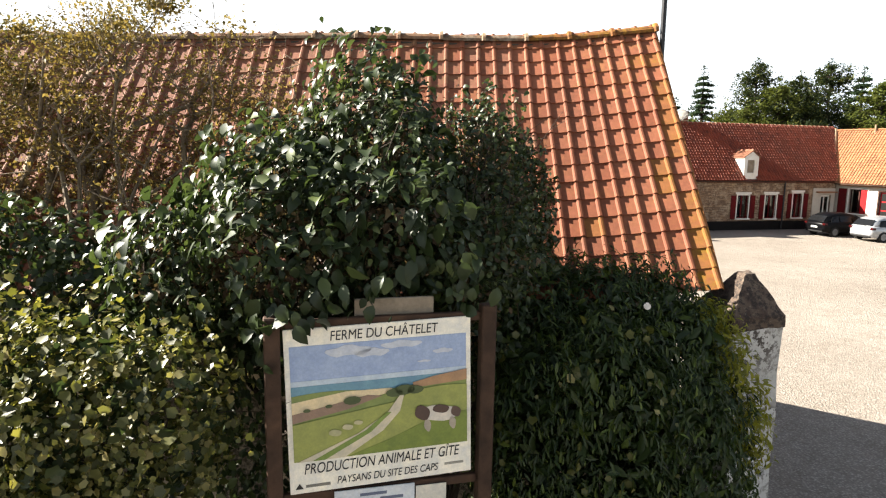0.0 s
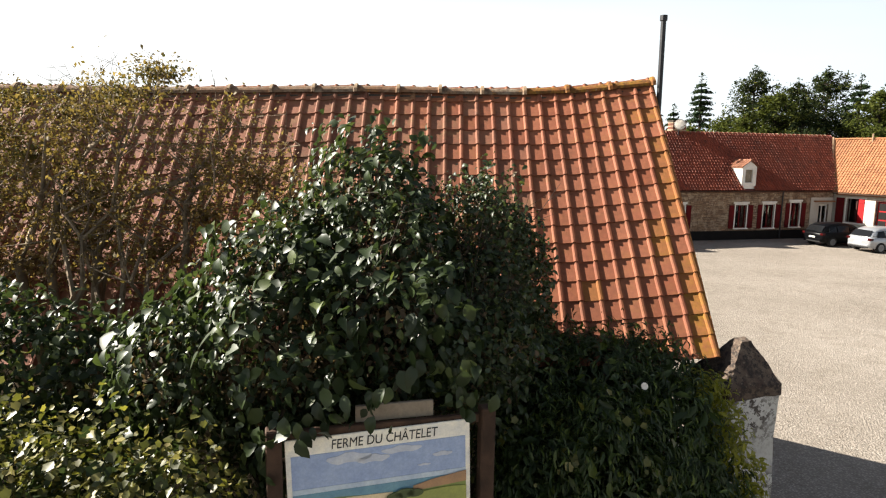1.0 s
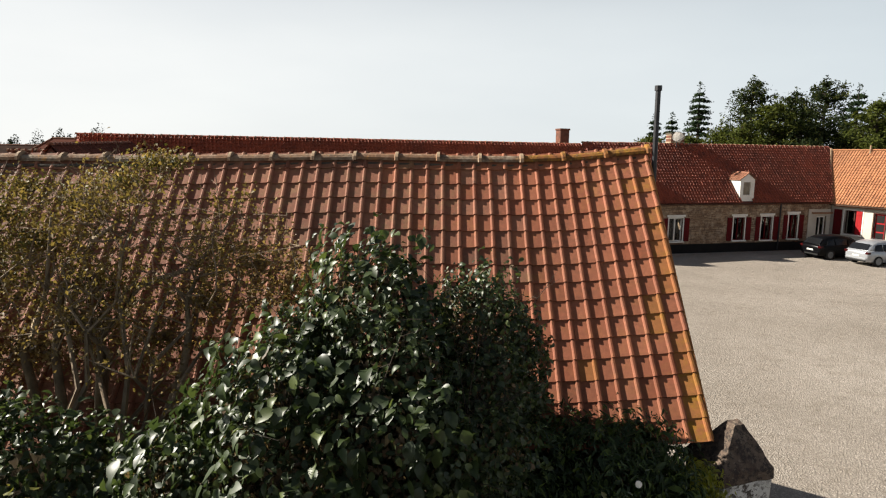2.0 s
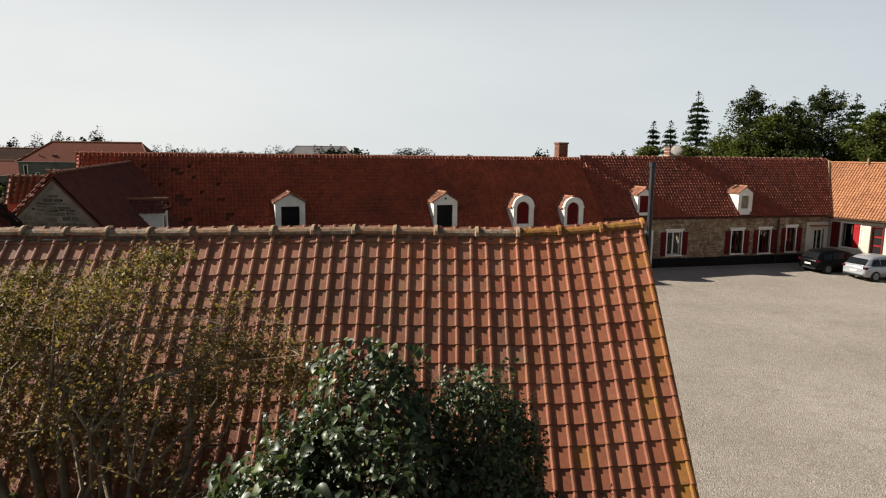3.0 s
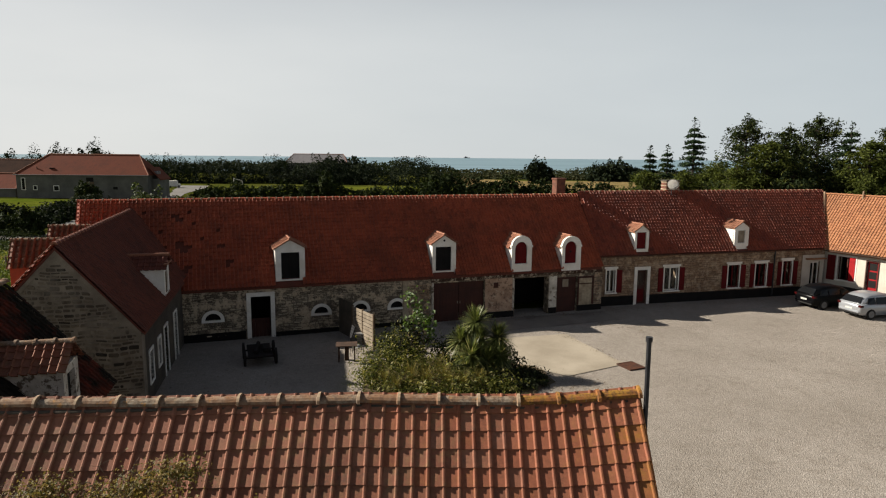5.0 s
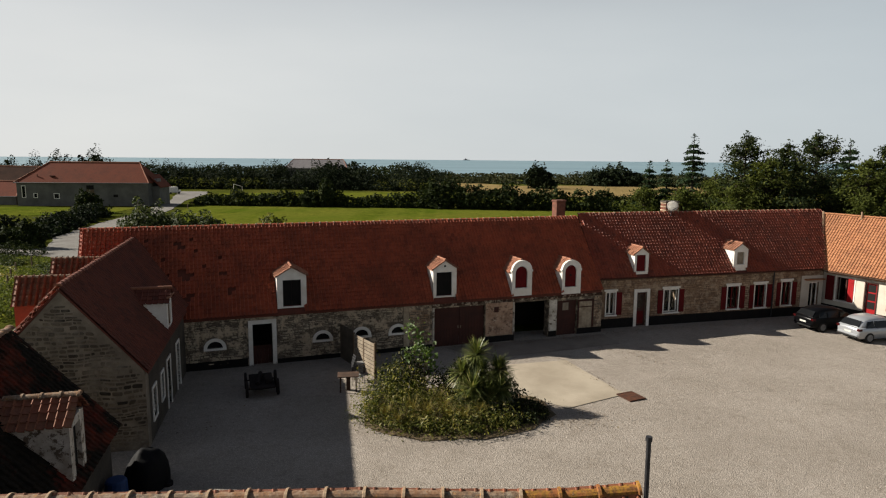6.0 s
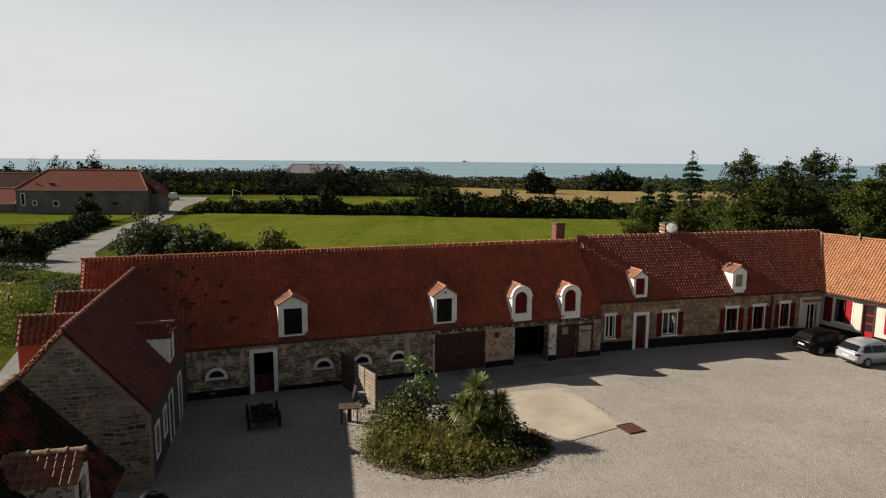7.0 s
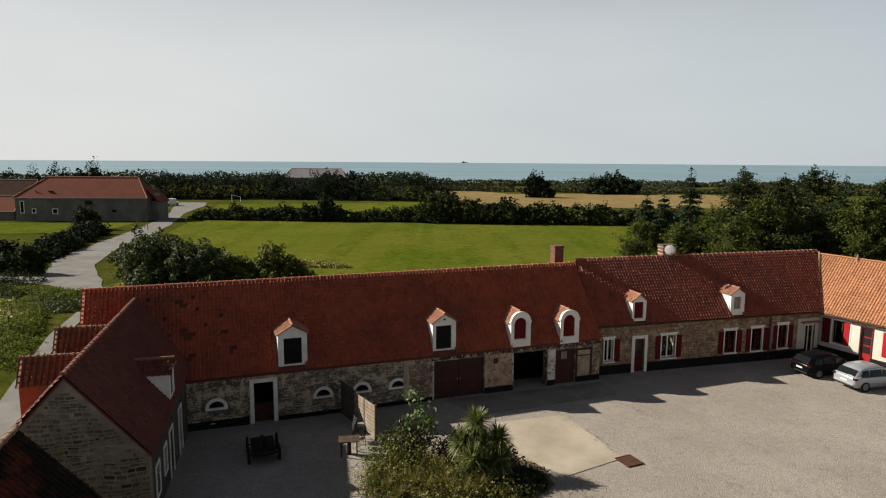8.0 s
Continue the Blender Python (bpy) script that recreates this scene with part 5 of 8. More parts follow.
near_tiles = [tile_mesh("tile", M["barn_tile"]), tile_mesh("tile", M["verge_tile"]), tile_mesh("tile", M["barn_tile_pale"])]
rng = random.Random(4)
rest_v, rest_f = [], []
for c in range(60):
    x = 2.545 - (c + 1) * TW
    a, b = barn_ridge(x), barn_ridge(x + TW)
    for r in range(ROWS):
        m = slope_frame(a - off, b - a, BD) @ pose(rng.uniform(-0.003, 0.003), r * TG - 0.024 + rng.uniform(-0.004, 0.004), rng.uniform(-0.002, 0.003), rng.uniform(-0.3, 0.3), rng.uniform(-0.5, 0.5), rng.uniform(-0.5, 0.5))
        if c < 17:
            lich = (c == 0 and rng.random() < 0.75) or rng.random() < (0.16 if c < 2 or r == 0 and c < 3 else 0.012)
            ob = new("tile", near_tiles[1 if lich else 2 if rng.random() < (c - 6) / 13 else 0])
            ob.parent = BA
            ob.matrix_local = m
        else:
            k = len(rest_v)
            rest_v += [m @ Vector(v) for v in tv]
            rest_f += [tuple(i + k for i in f) for f in tf]
tagged(raw("tile_field", rest_v, rest_f, M["barn_tile_rest"], BA), kind="stuff")
bm = bmesh.new()
prev = None
for x in (-9.2, -3.05, -2.0, -1.0, 0.4, 1.1, 1.5, 2.0, 2.5):
    p = barn_ridge(x) - off - Vector((0, 0, 0.1))
    ring = [bm.verts.new(v) for v in (p, p + BD * 1.0, p + BD * 1.0 - Vector((0, 0, 0.06)), p - Vector((0, 0, 0.08)), p + Vector((0, 3.0, -3.6)) - Vector((0, 0, 0.06)), p + Vector((0, 3.0, -3.6)))]
    if prev:
        for i in range(6):
            bm.faces.new((prev[i], prev[(i + 1) % 6], ring[(i + 1) % 6], ring[i]))
    else:
        bm.faces.new(ring)
    prev = ring
bm.faces.new(prev[::-1])
bmesh.ops.recalc_face_normals(bm, faces=bm.faces[:])
part("roof_deck", bm, M["wood"], BA)
bm = bmesh.new()
prism(bm, [(6.15, 0.3), (10.7, 0.3), (10.7, 2.2), (7.8, 5.5), (6.15, 3.3)], -9.0, 2.4)
bmesh.ops.transform(bm, matrix=Matrix.Translation(-off) @ Matrix(((0, 1, 0, 0), (1, 0, 0, 0), (0, 0, 1, 0), (0, 0, 0, 1))), verts=bm.verts)
bmesh.ops.recalc_face_normals(bm, faces=bm.faces[:])
part("wall", bm, M["mortar"], BA)
xs = [2.57 - 0.512 * i for i in range(24)]
for i, (x0, x1) in enumerate(zip(xs, xs[1:])):
    ridge_run("ridge_tile", barn_ridge(x0) - off - Vector((0, 0, 0.015)), barn_ridge(x1) - off - Vector((0, 0, 0.015)), 1, M["lichen_ridge"] if i < 3 else M["ridge_tile"], BA, 0.1, int(x0 * 7) % 50, M["lichen_ridge"] if i < 3 else M["pale_ridge"], 1.4, 0.035)
fall = BD.normalized()
# dark strip painting the shadow gap beneath the ridge tiles
part("ridge_shade_strip", tube([barn_ridge(x) - off + fall * 0.1 + Vector((0, -0.01, -0.02)) for x in (-9.0, -3.0, -1.0, 0.4, 1.1, 1.5, 2.0, 2.4)], 0.026, 6), M["mortar_dark"], BA)
part("verge_board", tube([barn_ridge(2.54) - off + Vector((0.01, 0, 0.02)), barn_ridge(2.54) - off + BD * 1.06 + Vector((0.01, 0, 0.02))], 0.012, 6), M["verge_tile"], BA)

# flue pipe that rises beside the gable
fp = thing("flue_pipe", pose(2.63, 7.8, 0.5), "tall dark grey metal flue pipe beside the barn gable", "pipe")
part("pipe", tube([(0.02, 0, 0), (-0.02, 0, 6.22)], 0.031, 10), M["metal_dark"], fp)
part("cap", tube([(-0.02, 0, 6.22), (-0.02, 0, 6.28)], 0.043, 10), M["metal_dark"], fp)
for z in (4.9, 5.3):
    part("bracket", boxes((-0.2, 0.0, -0.015, 0.015, z, z + 0.03)), M["metal_dark"], fp)

# ---- gate pillar ----
GP = thing("gate_pillar", pose(2.87, 5.72, 0.6, 0, -1.6, 17), "whitewashed square gate pillar with a stained stone cap", "pillar")
bm = boxes((-0.25, 0.25, -0.27, 0.27, -0.2, 2.42))
bmesh.ops.subdivide_edges(bm, edges=bm.edges[:], cuts=5, use_grid_fill=True)
for v in bm.verts:
    v.co += Vector((noise.noise(v.co * 2.1), noise.noise(v.co * 2.3 + Vector((5, 0, 0))), 0)) * 0.025
part("shaft", bm, M["pillar_white"], GP)
bm = bmesh.new()
ring = [[bm.verts.new((sx * w + max(0, z - 2.52) * 0.2, sy * w, z)) for sx, sy in ((-1, -1), (1, -1), (1, 1), (-1, 1))] for w, z in ((0.26, 2.39), (0.282, 2.42), (0.286, 2.52), (0.16, 2.71), (0.05, 2.875))]
for a, b in zip(ring, ring[1:]):
    for i in range(4):
        bm.faces.new((a[i], a[(i + 1) % 4], b[(i + 1) % 4], b[i]))
bm.faces.new(ring[0][::-1])
bm.faces.new(ring[-1])
bmesh.ops.subdivide_edges(bm, edges=bm.edges[:], cuts=5, use_grid_fill=True)
for v in bm.verts:
    v.co += Vector((noise.noise(v.co * 16), noise.noise(v.co * 16 + Vector((3, 1, 0))), noise.noise(v.co * 16 + Vector((0, 7, 0))))) * 0.008
    v.co += Vector((noise.noise(v.co * 6), noise.noise(v.co * 6 + Vector((3, 1, 0))), noise.noise(v.co * 6 + Vector((0, 7, 0))))) * 0.014
part("cap", bm, M["cap_stone"], GP)


# ---- sign at the hedge ----
SG = thing("farm_sign", pose(-0.755, 3.36, 2.53, 0, 0, 15.4), "printed farm sign on a white panel between two brown timber posts", "sign")


def flat(name, outline, y, material, parent, thick=0.002, label=""):
    bm = bmesh.new()
    prism(bm, outline, y - thick, y)
    bmesh.ops.recalc_face_normals(bm, faces=bm.faces[:])
    return part(name, bm, material, parent, label)


def ink(name, rgb, rough=0.5):
    k = Nodes(name)
    c = srgb(*rgb, dull=1.0)
    col = k.mix(k.ramp(k.noise(9.0, 6, 0.7), 0.35, 0.65), (c[0] * 0.78, c[1] * 0.8, c[2] * 0.82, 1), (c[0] * 1.08, c[1] * 1.05, c[2] * 0.96, 1))
    col = k.mix(0.6, col, k.mix(k.ramp(k.noise(60.0, 5, 0.7), 0.4, 0.62), (0.82, 0.82, 0.8, 1), (1, 1, 1, 1)), 'MULTIPLY')
    return k.done(col, rough)


PW, PH = 1.09, 0.985
tilt = thing_part("panel", SG, (0, 0, 0))
tilt.matrix_local = pose(0, 0, 0, 0, -1.6, 0)
part("sheet", boxes((0, PW, 0.0, 0.012, 0, PH), bevel=0.003), ink("white print", (246, 241, 230)), tilt)
z0, z1, x0, x1 = 0.205, 0.885, 0.03, 1.06
W, H = x1 - x0, z1 - z0


def pic(pts):
    return [(x0 + u * W, z0 + v * H) for u, v in pts]


def band(lo, hi, n=12):
    us = [i / n for i in range(n + 1)]
    return pic([(u, lo(u)) for u in us] + [(u, hi(u)) for u in us[::-1]])


flat("picture", pic([(0, 0), (1, 0), (1, 1), (0, 1)]), -0.001, ink("printed sky blue", (158, 176, 212)), tilt, 0.002, "printed landscape picture")
for cu, cv, cw, chh in ((0.32, 0.93, 0.13, 0.045), (0.45, 0.9, 0.1, 0.035), (0.62, 0.95, 0.12, 0.03), (0.86, 0.86, 0.06, 0.02), (0.75, 0.78, 0.04, 0.01)):
    flat("picture_cloud", pic([(cu + cw * math.cos(t), min(0.995, cv + chh * math.sin(t) * (1 + 0.3 * math.sin(5 * t)))) for t in (math.pi * i / 9 for i in range(18))]), -0.0035, ink("printed cloud", (196, 202, 216)), tilt)
flat("picture_haze", band(lambda u: 0.64, lambda u: 0.7), -0.0035, ink("printed pale sky", (192, 206, 222)), tilt)
flat("picture_sea", band(lambda u: 0.56, lambda u: 0.655), -0.006, ink("printed sea", (108, 150, 172)), tilt)
flat("picture_hill", band(lambda u: 0.28 + 0.2 * u, lambda u: 0.575 + 0.1 * max(0, u - 0.5) + 0.02 * math.sin(8 * u)), -0.0085, ink("printed hill green", (126, 140, 78)), tilt)
flat("picture_sand", pic([(0, 0.42), (0.25, 0.47), (0.55, 0.53), (0.56, 0.57), (0.3, 0.58), (0, 0.52)]), -0.011, ink("printed sand", (226, 206, 168)), tilt)
flat("picture_heath", pic([(0, 0.34), (0.3, 0.42), (0.5, 0.51), (0.42, 0.53), (0.2, 0.47), (0, 0.42)]), -0.0135, ink("printed heath", (146, 120, 104)), tilt)
flat("picture_shore", pic([(0.68, 0.55), (1, 0.58), (1, 0.68), (0.8, 0.64), (0.68, 0.6)]), -0.0135, ink("printed heather", (168, 132, 100)), tilt)
flat("picture_field", band(lambda u: 0.0, lambda u: 0.33 + 0.2 * u if u < 0.6 else 0.53 + 0.02 * math.sin(9 * u)), -0.016, ink("printed meadow", (150, 156, 84)), tilt)
flat("picture_field", pic([(0.3, 0.0), (1, 0), (1, 0.3), (0.75, 0.24), (0.55, 0.12)]), -0.0185, ink("printed grass", (118, 134, 58)), tilt)
flat("picture_track", pic([(0.02, 0.0), (0.28, 0.0), (0.5, 0.2), (0.6, 0.36), (0.625, 0.5), (0.6, 0.5), (0.53, 0.36), (0.36, 0.2)]), -0.021, ink("printed track", (206, 196, 174)), tilt)
flat("picture_track", pic([(0.1, 0.0), (0.17, 0.0), (0.43, 0.2), (0.55, 0.36), (0.52, 0.36), (0.4, 0.22)]), -0.0235, ink("printed verge", (118, 140, 66)), tilt)
for u, v, w in ((0.57, 0.53, 0.05), (0.63, 0.55, 0.06), (0.69, 0.54, 0.05), (0.08, 0.45, 0.02), (0.2, 0.47, 0.02), (0.33, 0.5, 0.05)):
    flat("picture_tree", pic([(u + w * math.cos(t), v + 0.75 * w * math.sin(t)) for t in (math.pi * i / 5 for i in range(10))]), -0.0235, ink("printed tree", (70, 84, 48)), tilt)
# plain printed patches
def oval(u, v, a, b, n=14):
    return pic([(u + a * math.cos(2 * math.pi * i / n), v + b * math.sin(2 * math.pi * i / n) * (1 + 0.2 * math.sin(3 + 4 * math.pi * i / n))) for i in range(n)])


for (u, v, a, b), rgb, y in (((0.83, 0.3, 0.12, 0.075), (214, 206, 196), -0.0235), ((0.73, 0.32, 0.045, 0.07), (78, 58, 52), -0.026), ((0.84, 0.34, 0.05, 0.04), (78, 58, 52), -0.026), ((0.93, 0.3, 0.03, 0.05), (96, 74, 64), -0.026),
                             ((0.76, 0.2, 0.02, 0.06), (170, 160, 146), -0.0235), ((0.91, 0.2, 0.02, 0.06), (170, 160, 146), -0.0235), ((0.3, 0.27, 0.03, 0.025), (190, 184, 150), -0.026), ((0.23, 0.23, 0.035, 0.03), (176, 172, 132), -0.026), ((0.36, 0.3, 0.025, 0.02), (186, 180, 146), -0.026)):
    flat("picture_patch", oval(u, v, a, b), y, ink("printed patch", rgb), tilt)


def letters(name, text, size, x, z, width, slant, material, parent):
    c = bpy.data.curves.new(name, 'FONT')
    c.body, c.size, c.extrude, c.shear = text, size, 0.0008, slant
    ob = new(name, c)
    bpy.context.view_layer.update()
    dg = bpy.context.evaluated_depsgraph_get()
    me = bpy.data.meshes.new_from_object(ob.evaluated_get(dg))
    bpy.data.objects.remove(ob)
    xs = [v.co.x for v in me.vertices]
    k = width / (max(xs) - min(xs))
    for v in me.vertices:
        v.co = Vector((x + (v.co.x - min(xs)) * k, -0.003 - v.co.z, z + v.co.y))
    me.materials.clear()
    me.materials.append(material)
    ob = new(name, me)
    ob.parent = parent
    return ob


M["black_ink"] = ink("black ink", (26, 26, 28))
letters("lettering", "FERME DU CH\u00c2TELET", 0.082, 0.26, 0.905, 0.63, 0.12, M["black_ink"], tilt)
letters("lettering", "PRODUCTION ANIMALE ET G\u00ceTE", 0.092, 0.085, 0.118, 0.93, 0.22, M["black_ink"], tilt)
letters("lettering", "PAYSANS DU SITE DES CAPS", 0.066, 0.27, 0.035, 0.61, 0.22, M["black_ink"], tilt)
flat("mark", [(0.03, 0.03), (0.075, 0.03), (0.055, 0.065)], -0.001, M["black_ink"], tilt, 0.002, "small dark triangle mark")
flat("mark", [(0.09, 0.035), (0.23, 0.035), (0.23, 0.052), (0.09, 0.052)], -0.001, ink("grey ink", (120, 118, 112)), tilt)
flat("mark", [(0.92, 0.06), (1.04, 0.06), (1.04, 0.075), (0.92, 0.075)], -0.001, ink("pale grey ink", (150, 148, 140)), tilt)
for x, w in ((-0.13, 0.09), (1.13, 0.09)):
    bm = boxes((x, x + w, -0.03, 0.06, -2.1, 1.06 if x < 0 else 1.08), bevel=0.008)
    part("post", bm, M["wood"], SG)
part("top_rail", boxes((-0.04, 1.13, 0.014, 0.05, 0.98, 1.035), bevel=0.005), M["wood"], SG)
part("bottom_rail", boxes((-0.04, 1.13, 0.014, 0.05, -0.06, -0.005), bevel=0.005), M["wood"], SG)
part("top_plank", boxes((0.38, 0.85, 0.06, 0.085, 1.03, 1.13), bevel=0.004), M["pale_wood"], SG, "bare pale plank behind the top rail")
part("lower_sheet", boxes((0.25, 0.73, -0.012, -0.004, -0.5, -0.005)), ink("white notice", (206, 212, 222)), SG, "white paper notice")
part("lower_sheet", boxes((0.74, 0.93, -0.006, 0.0, -0.5, -0.03)), ink("white notice", (214, 210, 200)), SG)
for x, w, z in ((0.4, 0.16, -0.05), (0.52, 0.14, -0.085)):
    part("print_bar", boxes((x, x + w, -0.014, -0.012, z, z + 0.018)), ink("blue grey ink", (96, 104, 130)), SG)

# ---- hedges and shrubs in front ----
M["dead_leaf"] = leaf_material("dry brown leaf", srgb(92, 76, 60), srgb(118, 100, 76), srgb(140, 122, 84), 0.6, 0.25, 0.3)
M["ivy_leaf"] = leaf_material("glossy dark green leaf", srgb(43, 55, 33), srgb(64, 78, 45), srgb(96, 108, 61), 0.44, 0.26, 0.34)
M["laurel_leaf"] = leaf_material("dark hedge leaf", srgb(42, 57, 29), srgb(62, 79, 37), srgb(104, 120, 52), 0.42, 0.25, 0.3)
M["gold_leaf"] = leaf_material("yellow-green hedge leaf", srgb(130, 130, 40), srgb(152, 150, 48), srgb(100, 110, 34), 0.45, 0.3)
M["mixed_leaf"] = leaf_material("olive hedge leaf", srgb(70, 74, 34), srgb(104, 104, 48), srgb(170, 160, 104), 0.42, 0.28, 0.4)
M["thorn_leaf"] = leaf_material("small brownish green leaf", srgb(104, 92, 52), srgb(132, 112, 66), srgb(164, 142, 94), 0.6, 0.3, 0.15)
M["olive_leaf"] = leaf_material("olive thorn leaf", srgb(70, 70, 35), srgb(96, 93, 45), srgb(134, 120, 62), 0.6, 0.24, 0.15)
M["brown_leaf"] = leaf_material("brown withered thorn leaf", srgb(136, 114, 72), srgb(160, 136, 92), srgb(112, 98, 54), 0.6, 0.32, 0.15)
M["dry_leaf"] = leaf_material("dry pinkish hedge leaf", srgb(140, 128, 78), srgb(130, 128, 58), srgb(150, 150, 60), 0.5, 0.3, 0.35)
M["bark"] = plain("grey brown bark", srgb(148, 128, 106), srgb(108, 92, 76), 6.0, 0.9, 0.6, 0.01)
M["thorn_bark"] = plain("grey thorn bark", srgb(150, 132, 108), srgb(112, 98, 80), 6.0, 0.9, 0.6, 0.01)
M["dark_bark"] = plain("dark bark", srgb(70, 60, 50), srgb(52, 46, 38), 6.0, 0.9, 0.6, 0.01)


def branches(name, bases, tips, material, parent, seed=1, r0=0.035, twigs=8):
    """Limbs from bases towards tips with side twigs, in one mesh."""
    rng = random.Random(seed)
    vs, fs, ends = [], [], []

    def add(pts, rad, sides=5):
        v, f = tube_arrays(pts, rad, sides)
        k = len(vs)
        vs.extend(v)
        fs.extend(tuple(i + k for i in q) for q in f)

    for tip in tips:
        base = min(bases, key=lambda b: (Vector(b) - Vector(tip)).length + rng.uniform(0, 0.6))
        a, b = Vector(base), Vector(tip)
        n = 7
        pts = []
        for i in range(n + 1):
            t = i / n
            p = a.lerp(b, t)
            p.z += 0.25 * (b - a).length * math.sin(math.pi * t) * 0.3
            p += Vector((rng.gauss(0, 1), rng.gauss(0, 1), rng.gauss(0, 1))) * 0.06 * (0.3 + math.sin(math.pi * t))
            pts.append(p)
        rad = [r0 * (1 - 0.85 * i / n) for i in range(n + 1)]
        add(pts, rad)
        ends.append(pts[-1])
        for _ in range(twigs):
            i = rng.randint(2, n)
            q = pts[i]
            d = Vector((rng.gauss(0, 1), rng.gauss(0, 0.7), rng.gauss(0.5, 0.8))).normalized() * rng.uniform(0.25, 0.65)
            p2 = [q, q + d * 0.5 + Vector((0, 0, rng.uniform(-0.04, 0.06))), q + d]
            r = rad[i] * 0.45 + 0.002
            add(p2, [r, r * 0.6, 0.0018], 4)
            ends += p2[1:]
            for _ in range(3):
                e = p2[1].lerp(p2[2], rng.random())
                d2 = Vector((rng.gauss(0, 1), rng.gauss(0, 0.7), rng.gauss(0.3, 0.8))).normalized() * rng.uniform(0.1, 0.28)
                add([e, e + d2], [0.003, 0.0012], 3)
                ends.append(e + d2)
    raw(name, vs, fs, material, parent)
    return ends


BU = thing("ivy_shrub", pose(-0.6, 4.6, 0.75), "big glossy dark green shrub hanging over the sign", "shrub")
o = np.array((-0.6, 4.6, 0.75))
blobs = [(-0.5, 5.0, 4.38, 0.6, 0.62, 0.9), (-1.1, 4.3, 3.82, 0.66, 0.6, 0.84), (0.38, 5.45, 4.2, 0.42, 0.45, 0.78), (0.74, 5.6, 3.95, 0.33, 0.36, 0.68),
         (-1.0, 3.85, 3.8, 0.6, 0.42, 0.5), (-0.35, 4.0, 3.95, 0.62, 0.36, 0.5), (-1.65, 4.0, 3.7, 0.42, 0.45, 0.46), (0.25, 4.4, 3.75, 0.5, 0.4, 0.42), (-0.2, 4.7, 3.2, 0.9, 0.5, 0.6),
         (-0.35, 4.5, 4.2, 0.62, 0.45, 0.6), (0.35, 5.0, 3.8, 0.5, 0.45, 0.7), (-0.95, 4.8, 4.2, 0.45, 0.4, 0.6)]
p, nr = blob_points([(b[0], b[1] + 0.06, b[2], b[3] * 0.8, b[4] * 0.8, b[5] * 0.8) for b in blobs], 11000, 2, 0.5, 0.1, 2.4)
leaf_cloud("inner_foliage", p - o, nr, 0.075, M["dead_leaf"], BU, 4, 0.5, 0.2, 0.4, 0.9)
small = [blobs[2], blobs[3], blobs[7], blobs[10], blobs[11]]
p, nr = blob_points(small, 18000, 6, 0.45, 0.26, 3.4)
leaf_cloud("small_foliage", p - o, nr + (-0.5, -0.1, 0.5), 0.056, M["ivy_leaf"], BU, 7, 0.6, 0.2, 0.4, 0.9, shape="ovate")
p, nr = blob_points(small, 1300, 8, 0.4, 0.26, 3.4)
leaf_cloud("dry_foliage", p - o, nr + (-0.5, -0.1, 0.5), 0.05, M["dead_leaf"], BU, 9, 0.55, 0.2, 0.4, 0.9, shape="ovate")
p, nr = blob_points(blobs[:2] + blobs[4:7] + blobs[8:10] + [(-1.0, 3.75, 2.7, 0.45, 0.32, 0.9)], 15000, 3, 0.42, 0.24, 3.2)
leaf_cloud("foliage", p - o, nr + (-0.6, -0.1, 0.5), 0.068, M["ivy_leaf"], BU, 5, 0.6, 0.22, 0.5, 0.75, shape="ovate")
p, nr = blob_points([(b[0], b[1] - 0.04, b[2], b[3] * 1.03, b[4] * 1.03, b[5] * 1.03) for b in blobs[:2] + blobs[4:7]], 2600, 13, 0.2, 0.2, 2.6)
leaf_cloud("foliage", p - o, nr + (-0.7, -0.1, 0.4), 0.12, M["ivy_leaf"], BU, 15, 0.64, 0.22, 0.8, 0.6, shape="ovate")
branches("limb", [(-0.6 - o[0], 4.7 - o[1], 0), (0.1 - o[0], 4.9 - o[1], 0)], [tuple(np.array(b[:3]) + (0, 0, b[5] * 0.7) - o) for b in blobs], M["dark_bark"], BU, 4, 0.04, 26)
# sprays hanging over the sign
rng2 = np.random.default_rng(8)
q = np.concatenate([np.stack([rng2.normal(cx, 0.06, 12), rng2.normal(cy, 0.05, 12), rng2.uniform(z0, z1, 12)], 1) for cx, cy, z0, z1 in ((-0.7, 3.33, 3.5, 3.7), (-0.5, 3.4, 3.55, 3.8), (-0.33, 3.42, 3.58, 3.85), (0.22, 3.58, 3.58, 3.9), (0.28, 3.6, 3.66, 3.9), (-0.9, 3.3, 3.3, 3.6))])
leaf_cloud("hanging_spray", q - o, np.tile((-0.2, -1.0, 0.1), (len(q), 1)), 0.115, M["ivy_leaf"], BU, 18, 0.66, 0.2, 0.8, 0.5, shape="ovate")

HL = thing("ivy_hedge", pose(-2.2, 3.0, 0.8), "yellow-green sunlit hedge of small rounded leaves", "hedge")
o = np.array((-2.2, 3.0, 0.8))
blobs = [(-1.36, 3.15, 3.1, 0.36, 0.45, 0.5), (-1.8, 3.1, 3.15, 0.5, 0.5, 0.55), (-2.5, 3.15, 3.2, 0.6, 0.55, 0.6), (-3.3, 3.2, 3.25, 0.7, 0.6, 0.6), (-4.2, 3.3, 3.3, 0.7, 0.6, 0.65),
         (-1.5, 3.0, 2.3, 0.45, 0.5, 0.8), (-2.1, 2.95, 2.3, 0.65, 0.5, 0.85), (-3.1, 3.0, 2.3, 0.75, 0.55, 0.85), (-4.0, 3.0, 2.3, 0.75, 0.55, 0.85)]
